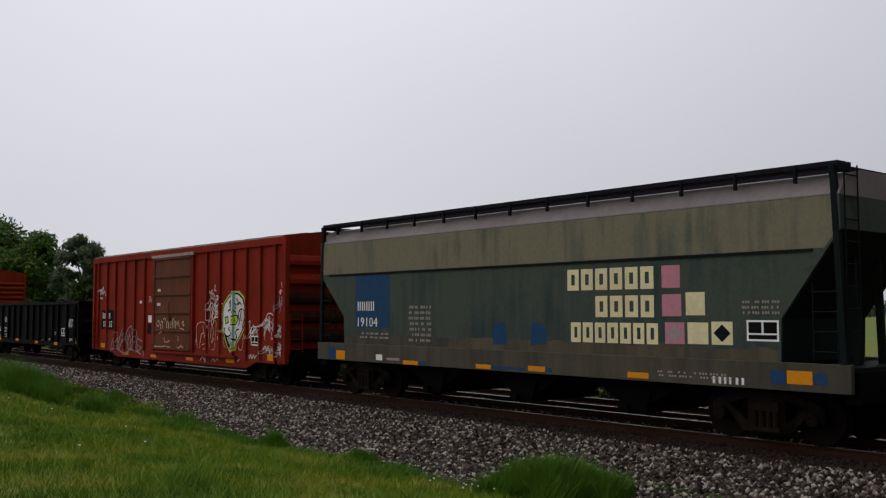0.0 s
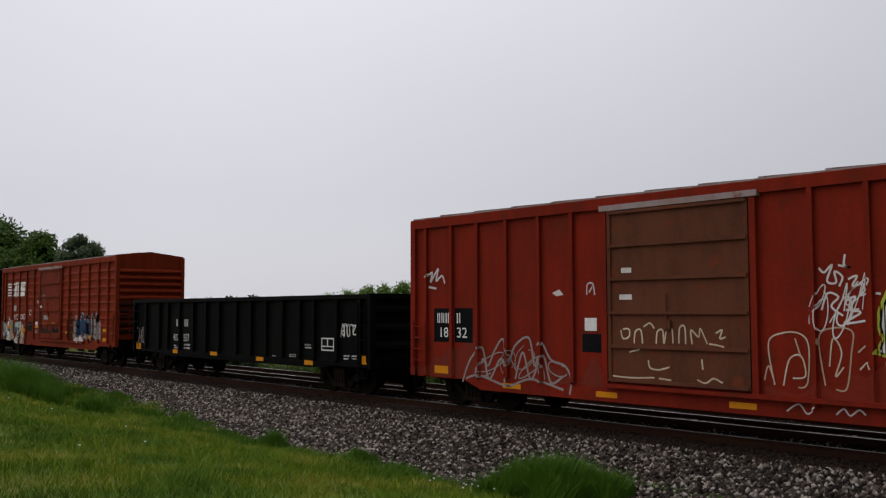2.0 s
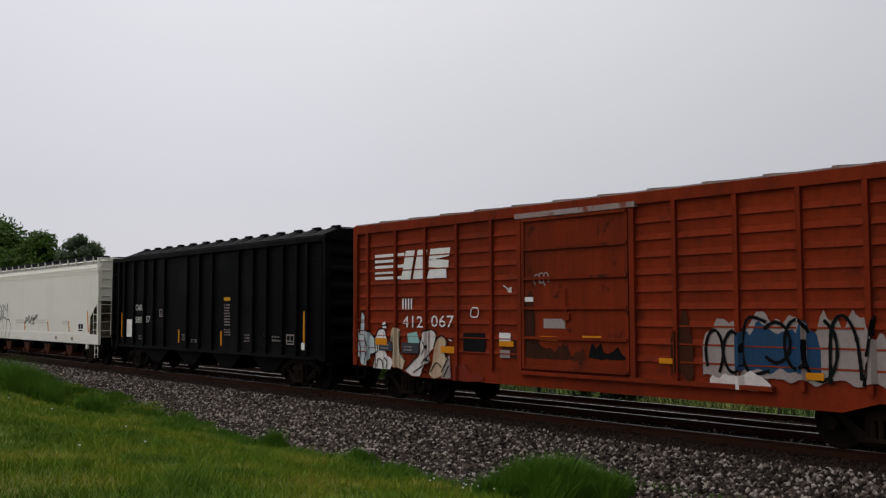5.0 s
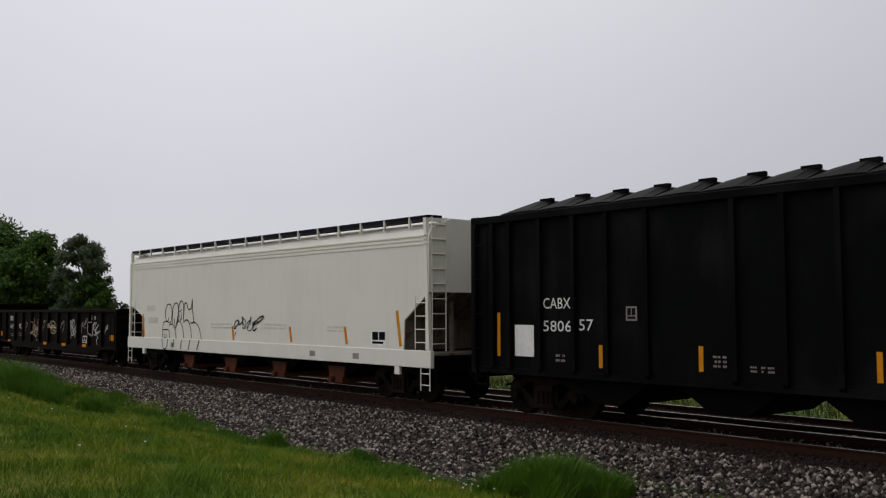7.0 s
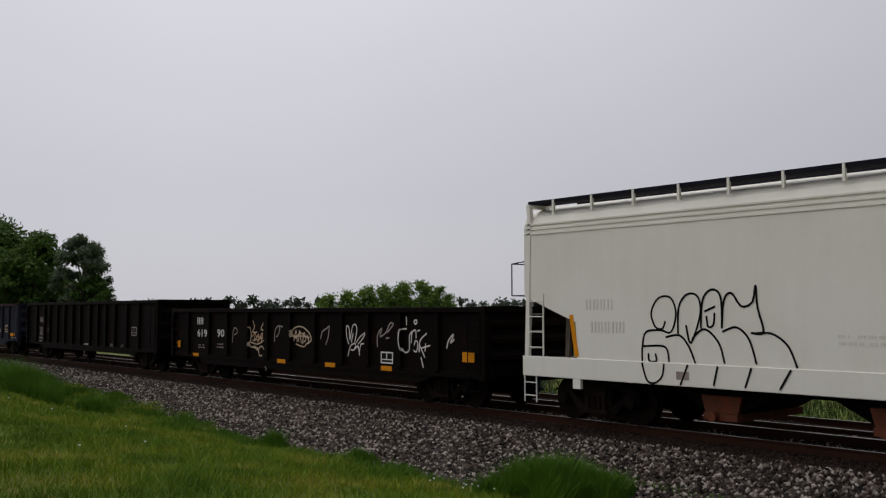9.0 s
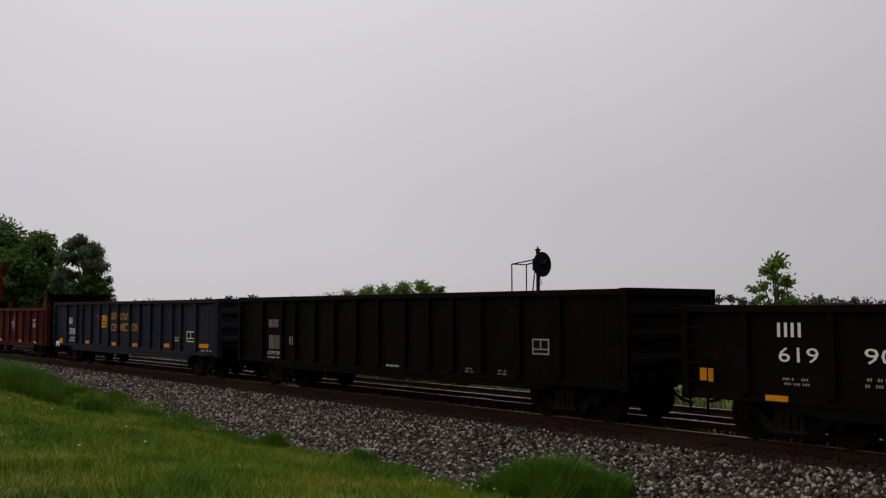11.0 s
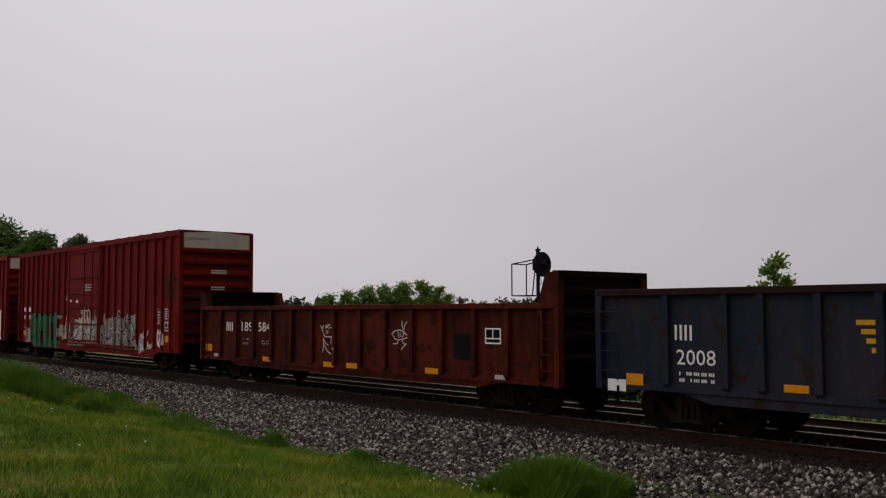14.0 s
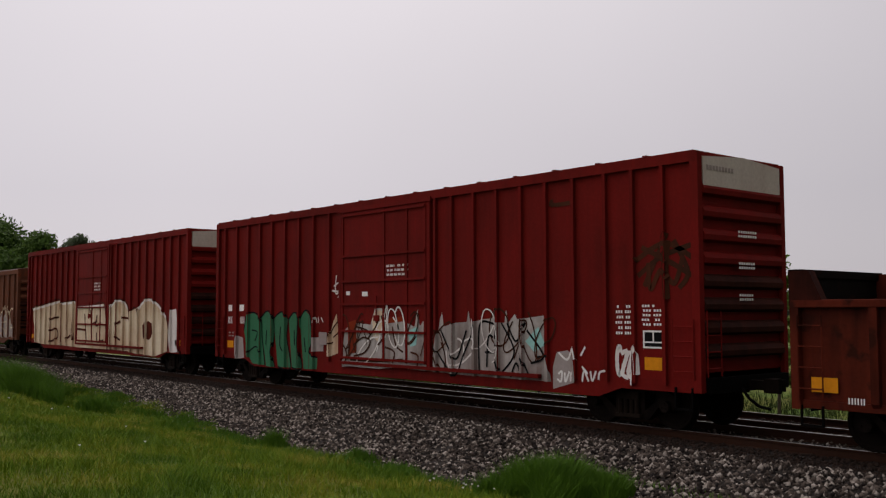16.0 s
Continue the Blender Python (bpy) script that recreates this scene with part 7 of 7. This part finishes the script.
for pts in ([(-7.68, 1.69), (-7.52, 2.16), (-7.05, 2.25), (-6.58, 2.04), (-6.5, 1.48), (-6.32, 0.64)], [(-6.65, 2.04), (-6.24, 2.29), (-5.84, 2.16), (-5.78, 1.49), (-5.88, 1.05), (-5.72, 0.61)], [(-5.84, 2.05), (-5.36, 2.27), (-4.97, 2.05), (-5.03, 1.51), (-4.81, 0.63), (-5.55, 0.62)], [(-4.93, 2.05), (-4.62, 2.25), (-4.31, 2.06), (-4.34, 1.31), (-4.19, 0.64), (-4.74, 0.63)], [(-4.31, 2.06), (-4.01, 2.31), (-3.75, 2.16), (-3.67, 1.43), (-3.8, 1.11), (-3.35, 0.97)], [(-7.15, 1.7), (-6.8, 1.64), (-6.96, 1.36)], [(-6.23, 1.71), (-6.27, 1.26)], [(-5.4, 1.83), (-5.43, 1.28), (-5.23, 1.07)], [(-4.61, 1.73), (-4.59, 1.3)], [(-4.06, 1.53), (-3.98, 1.11)], [(-7.37, 1), (-6.91, 1.19), (-6.56, 1.03)]):
    stroke(car, pts, sf, M_INK, 0.045, 0.012)
fill(car, [(-3.67, 1.54), (-3.03, 1.55), (-3.05, 1.16), (-3.6, 1.14)], sf, M_FADED, 0.006)
fill(car, [(-8.31, 1.15), (-8.12, 1.51), (-7.75, 1.45), (-7.66, 0.82), (-8.1, 0.77)], sf, M_FADED, 0.006)
dsurf = lambda x: -1.477 if -2.0 < x < 1.65 else sf(x)
fill(car, [(-2.9, 1.14), (-2.57, 1.96), (-2.39, 2.22), (-2.29, 1.66), (-2.06, 1.47), (-2.16, 1.17), (-2.75, 1.02)], dsurf, M_CREAMSPRAY, 0.004)
fill(car, [(-2.05, 0.77), (-1.85, 1.77), (-1.5, 1.99), (-0.66, 1.93), (-0.46, 2.36), (-0.14, 2.36), (-0.01, 1.99), (0.76, 2.04), (0.9, 0.9), (-0.33, 0.8), (-1.67, 0.81)], dsurf, M_SILVER, 0.0052)
fill(car, [(0.9, 0.85), (0.9, 1.99), (1.2, 1.9), (1.32, 2.36), (1.4, 1.91), (1.6, 2.09), (1.7, 2.27), (1.77, 1.82), (1.84, 1.43), (1.8, 0.83)], dsurf, M_SILVER, 0.0064)
fill(car, [(1.77, 0.83), (1.94, 1.47), (2.08, 2.09), (2.16, 2.27), (2.22, 1.92), (2.66, 2.01), (3.05, 2.03), (3.12, 2.31), (3.17, 2.01), (3.62, 2.1), (3.92, 2.12), (3.97, 2.22), (4.01, 2.03), (4.32, 2.02), (4.37, 2.35), (4.44, 2.02), (4.65, 2.22), (4.72, 2.1), (5.56, 2.19), (5.6, 1.72), (5.58, 1.41), (5.68, 1.11), (5.73, 0.8), (4.57, 0.8), (2.85, 0.8)], dsurf, M_SILVER, 0.0076)
fill(car, [(-1.71, 1.97), (-1.3, 2.07), (-1.29, 1.19), (-1.67, 1.13)], dsurf, M_NSRED, 0.011)
fill(car, [(-0.02, 2.08), (0.76, 2.16), (0.76, 2.03), (0.06, 1.97)], dsurf, M_NSRED, 0.011)
fill(car, [(0.98, 1.81), (1.34, 1.91), (1.27, 1.45), (1.02, 1.4)], dsurf, M_TEAL, 0.0105)
fill(car, [(4.97, 1.63), (5.37, 1.95), (5.56, 1.57), (5.25, 1.4)], sf, M_TEAL, 0.0105)
fill(car, [(-0.53, 1.6), (-0.58, 2.08), (-0.42, 2.32), (-0.14, 2.29), (-0.05, 1.98), (-0.33, 1.51)], dsurf, M_CREAMSPRAY, 0.012)
fill(car, [(5.78, 1.11), (5.89, 1.42), (6.2, 1.47), (6.4, 1.33), (6.45, 0.84), (5.78, 0.65)], sf, M_FADED, 0.006)
for pts in ([(1.84, 1.47), (2.32, 0.96), (2.65, 0.79), (2.98, 1.33), (3.37, 1.97)], [(2.12, 1.83), (2.48, 1.31), (2.72, 1.19), (3.05, 1.84)], [(3.49, 0.84), (3.5, 1.93), (3.87, 2.02), (4.11, 1.86), (4.04, 1.36), (4.16, 0.96)], [(3.68, 1.35), (4.04, 1.36)], [(3.74, 1.02), (3.8, 1.69), (3.96, 1.69)], [(4.19, 0.88), (4.63, 1.38), (4.23, 2.02)], [(4.41, 2.02), (4.69, 1.62), (4.98, 2.03)], [(4.8, 1.39), (5.08, 0.88)], [(4.51, 0.83), (4.69, 1.14), (4.85, 0.85)], [(5.03, 1.87), (5.52, 1.33), (5.14, 1.16)], [(5.3, 1.29), (5.68, 1.34)]):
    stroke(car, pts, sf, M_INK, 0.05, 0.016)
for pts in ([(-1.41, 1.39), (-0.99, 1.59), (-0.66, 1.5), (-0.9, 1.21), (-1.41, 1.09)], [(-0.74, 1.59), (-0.41, 1.89), (-0.25, 2.17)], [(-0.17, 2.17), (-0.01, 1.7), (-0.33, 1.41)], [(-1.58, 0.99), (-0.33, 0.99), (0.75, 1.08)], [(0.3, 1.89), (0.45, 1.43), (0.75, 1.26)], [(-1.33, 1.88), (-0.82, 1.79), (-0.66, 1.69)], [(-0.01, 1.37), (0.38, 1.25), (0.3, 0.97)], [(1.05, 1.27), (1.34, 1.19), (1.31, 0.92)], [(-2.02, 1.47), (-1.76, 1.18), (-1.84, 0.88)]):
    stroke(car, pts, dsurf, M_STAIN, 0.05, 0.016)
for pts in ([(5.94, 0.97), (6.04, 1.03), (6.01, 0.82), (5.91, 0.87)], [(6.12, 1.01), (6.14, 0.82), (6.25, 1.04)], [(6.28, 0.83), (6.3, 1.02), (6.38, 0.85)], [(6.6, 0.85), (6.65, 1.06), (6.77, 0.86)], [(6.82, 1.07), (6.87, 0.88), (6.97, 1.08)], [(7.03, 0.91), (7.07, 1.06), (7.27, 1.1)], [(6.56, 1.37), (6.69, 1.56)], [(5.95, 1.42), (6.2, 1.28), (6.36, 1.55), (6.45, 1.29)], [(6.6, 1.15), (6.75, 1.01)]):
    stroke(car, pts, sf, M_SPRAY, 0.045, 0.012)
for pts in ([(-2.52, 2.98), (-2.22, 3.06), (-2.3, 2.65)], [(-2.4, 3.28), (-2.43, 2.78), (-2.12, 2.92)], [(-1.93, 3.27), (-1.68, 3.31)], [(-1.95, 3.17), (-1.77, 3.09)], [(-2.62, 2.86), (-2.21, 2.82)]):
    stroke(car, pts, sf, M_SPRAY, 0.045, 0.008)
for pts in ([(-3.52, 1.96), (-3.46, 2.11), (-3.38, 1.96)], [(-3.31, 2.11), (-3.29, 1.96)], [(-3.17, 2.11), (-3.06, 1.98)]):
    stroke(car, pts, sf, M_SPRAY, 0.035, 0.008)
for pts in ([(5.72, 4.56), (5.94, 4.52), (6.33, 4.53)], [(5.78, 4.64), (5.83, 4.48)]):
    stroke(car, pts, sf, M_STAIN, 0.09, 0.008)
for pts in ([(8.0, 3.25), (8.7, 3.55), (9.4, 3.2)], [(8.2, 2.75), (8.5, 3.3), (8.75, 3.75)], [(8.75, 2.5), (8.72, 3.1), (8.78, 3.6)], [(8.15, 3.5), (8.8, 3.2), (9.35, 2.9)], [(8.05, 2.95), (8.6, 3.3), (9.3, 3.5)], [(8.3, 3.2), (8.35, 2.7), (8.6, 3.05), (8.9, 2.8), (9.1, 3.3)], [(8.9, 3.6), (9.2, 3.0), (9.0, 2.7)]):
    stroke(car, pts, sf, M_STAIN, 0.10, 0.006)
for i in range(5):
    wild_tag(car, -2.4 + 1.62 * i, 0.9, 1.5, 1.35, dsurf, M_SPRAY if i % 2 else M_STAIN, 830 + i, 5, 0.035, off=0.013)
squiggle(car, 7.5, 0.85, 0.5, 0.75, sf, M_SPRAY, 87, 4, 0.09)
bars(car, 0.02, 3.16, 0.95, 0.34, 3, 6, -1.476, seed=1)
patch(car, -1.8, -1.62, 2.72, 2.82, -1.476, M_LETTER)
patch(car, -1.05, -0.8, 2.68, 2.80, -1.476, M_LETTER)
bars(car, 7.48, 1.8, 0.45, 0.62, 6, 2, yp, seed=2)
bars(car, 8.12, 1.98, 0.5, 0.44, 5, 2, yp, seed=3)
stencil_box(car, 8.15, 1.57, 0.48, 0.34, yp)
patch(car, -8.75, -8.5, 2.3, 2.5, yp, M_LETTER)
patch(car, -8.0, -7.72, 2.3, 2.5, yp, M_LETTER)
bars(car, -8.75, 1.9, 0.3, 0.22, 1, 2, yp, seed=4)
bars(car, -7.95, 1.9, 0.3, 0.22, 1, 2, yp, seed=5)
bars(car, -8.75, 1.45, 0.4, 0.2, 2, 2, yp, M_FADED, 6)
patch(car, -3.2, -2.8, 1.35, 1.7, yp - 0.06, M_FADED)
reflectors(car, [(-8.8, 1.12, 0.42, 0.22), (8.18, 1.16, 0.48, 0.24)], yp)
# small writing on the visible end
for z, w in ((3.75, 0.7), (3.15, 0.6), (2.55, 0.5)):
    boxes("end_lettering", [(9.535, 9.540, -0.25 + 0.08 * i, -0.25 + 0.08 * i + 0.05, z - 0.08 * j, z - 0.08 * j + 0.045) for i in range(int(w / 0.08)) for j in range(2)], M_LETTER, car)
for ob in car.children:
    if ob.name.startswith("end_lettering"):
        tagged(ob, kind="stuff")
bm = bmesh.new()
for i in range(9):
    box(bm, 9.506, 9.510, -1.2 + 0.1 * i, -1.2 + 0.1 * i + 0.07, 4.88, 4.97)
part("end_lettering", bm, M_FADED, car)

car, uc, sf = maroon_car(-225.2, -206.95, "maroon high-cube boxcar with cream bubble graffiti along its base")
CARS.append((car, uc))
dsurf = lambda x, g=sf: -1.477 if -1.95 < x < 1.6 else g(x)
fill(car, [(-8.1, 0.84), (-7.94, 1.27), (-8.3, 1.88), (-8.35, 2.47), (-6.52, 2.64), (-4.38, 2.81), (-4.37, 1.68), (-4.41, 0.76), (-6.75, 0.75)], dsurf, M_CREAMSPRAY, 0.004)
fill(car, [(-4.24, 0.76), (-4.17, 2.71), (-2.38, 2.75), (-2.15, 2.14), (-1.93, 0.73)], dsurf, M_CREAMSPRAY, 0.0052)
fill(car, [(-1.99, 0.73), (-1.98, 2.52), (-0.35, 2.53), (1.29, 2.62), (1.57, 1.53), (1.61, 0.75)], dsurf, M_CREAMSPRAY, 0.0064)
fill(car, [(1.48, 0.76), (1.53, 2.36), (2.27, 2.74), (3.17, 2.75), (3.6, 2.5), (3.82, 1.66), (3.79, 0.72)], dsurf, M_CREAMSPRAY, 0.0076)
fill(car, [(3.79, 0.72), (3.79, 2.25), (4.41, 2.43), (4.57, 1.67), (4.49, 0.65)], dsurf, M_CREAMSPRAY, 0.0088)
fill(car, [(4.36, 0.67), (4.54, 2.15), (4.94, 2.59), (5.64, 2.78), (6.48, 2.61), (7.1, 2.21), (7.41, 1.7), (7.37, 0.84), (6.27, 0.62)], dsurf, M_CREAMSPRAY, 0.01)
fill(car, [(7.7, 0.8), (7.59, 1.43), (7.69, 2.34), (8.07, 2.39), (8.2, 1.53), (8.37, 0.84)], sf, M_SPRAY, 0.006)
fill(car, [(5.14, 1.29), (5.07, 1.77), (5.63, 1.93), (6.15, 1.78), (6.21, 1.45), (5.71, 1.21)], sf, M_BROWN, 0.014)
for pts in ([(-7.94, 1.27), (-8.3, 1.88), (-8.35, 2.47), (-6.52, 2.64), (-4.38, 2.81), (-4.37, 1.68), (-4.41, 0.76)], [(-4.17, 2.71), (-2.38, 2.75), (-2.15, 2.14)], [(-1.98, 2.52), (-0.35, 2.53), (1.29, 2.62), (1.57, 1.53)], [(1.53, 2.36), (2.27, 2.74), (3.17, 2.75), (3.6, 2.5), (3.82, 1.66)], [(3.79, 2.25), (4.41, 2.43), (4.57, 1.67)], [(4.54, 2.15), (4.94, 2.59), (5.64, 2.78), (6.48, 2.61), (7.1, 2.21), (7.41, 1.7), (7.37, 0.84)]):
    stroke(car, pts, dsurf, M_BROWN, 0.06, 0.018)
for pts in ([(-8.34, 2.38), (-6.51, 2.55), (-4.45, 2.74)], [(1.53, 2.3), (2.28, 2.68), (3.12, 2.69), (3.6, 2.4)], [(4.54, 2.15), (4.94, 2.54), (5.65, 2.73), (6.49, 2.53), (7.22, 2.07)], [(-4.1, 2.64), (-2.38, 2.7)], [(-1.91, 2.45), (1.24, 2.54)]):
    stroke(car, pts, dsurf, M_SPRAY, 0.1, 0.0195)
for pts in ([(-4.5, 2.04), (-5.73, 1.9), (-5.77, 1.43), (-4.81, 1.5), (-4.68, 1.1), (-5.66, 0.9)], [(-3.56, 1.68), (-3.45, 1.12), (-2.93, 1.24)], [(-2.64, 1.81), (-2.53, 1.03)], [(-0.94, 2.2), (-0.72, 1.07), (-1.01, 0.9)], [(-0.19, 2.36), (-0.06, 1.08)], [(0.55, 2.15), (0.43, 1.72), (1, 1.83)], [(0.5, 1.41), (0.61, 1.04), (1.32, 1.11)], [(2.9, 1.9), (2.38, 1.74), (2.46, 1.29), (2.89, 1.15)], [(3.16, 2.05), (3.93, 2.01)], [(-1.98, 1.54), (-0.74, 1.5)], [(-0.16, 1.72), (0.56, 1.88)]):
    stroke(car, pts, dsurf, M_BROWN, 0.09, 0.02)
bars(car, 0.1, 3.15, 0.8, 0.4, 3, 4, -1.476, seed=1)
reflectors(car, [(-8.6, 1.0, 0.4, 0.2), (8.0, 1.05, 0.45, 0.22)], yp)

# last boxcar in view
posts = frange(-7.2, -2.4, 6) + frange(2.4, 7.2, 6)
car, uc, sf = boxcar("boxcar", "rust-orange boxcar with faded graffiti", -242.6, -226.8, 4.45, 0.85, M_DOORBROWN, posts, (-1.6, 1.5), M_DOORBROWN, ends=7)
CARS.append((car, uc))
blob(car, 1.8, 6.9, 0.9, 2.2, sf, M_FADED, 21, top=0.4)
squiggle(car, 2.0, 1.0, 5.0, 1.6, sf, M_CREAMSPRAY, 95, 8, 0.06)


# ---- the train rolls by ----
SPEED = 10.97
LAG = [(0, 0.05), (0.5, 0.04), (1.0, 0.03), (1.5, -0.01), (2.0, 0.01), (2.5, -0.01), (3.0, -0.08), (3.5, -0.05), (4.25, 0.0), (5.0, 0.0), (5.5, -0.04), (6.0, 0.10), (6.5, 0.08), (7.0, 0.05), (7.5, -0.10), (8.0, -0.12), (8.5, -0.04), (9.0, 0.05), (9.5, 0.10), (10.0, 0.05), (10.75, 0.0), (11.5, -0.03), (12.0, -0.06), (12.5, -0.11), (13.0, -0.02), (13.5, 0.10), (14.0, 0.12), (14.5, 0.055), (15.0, -0.18), (15.5, -0.05), (16.0, 0.05)]


def motions():
    for car, uc in CARS:
        walk(car, [(t, pose(uc + SPEED * t + lag, 0, 0)) for t, lag in LAG])
    # every wheel turns alike, so all wheelsets share the keys of the first
    first = WHEELSETS[0]
    turn = SPEED / WHEEL_R * 180 / math.pi
    walk(first, [(k / FPS, pose(0, 0, 0, 0, turn * k / FPS % 360, 0)) for k in range(16 * FPS + 1)])
    for w in WHEELSETS[1:]:
        w.rotation_mode = "QUATERNION"
        keys = w.animation_data_create()
        keys.action = first.animation_data.action
        keys.action_slot = first.animation_data.action_slot


motions()
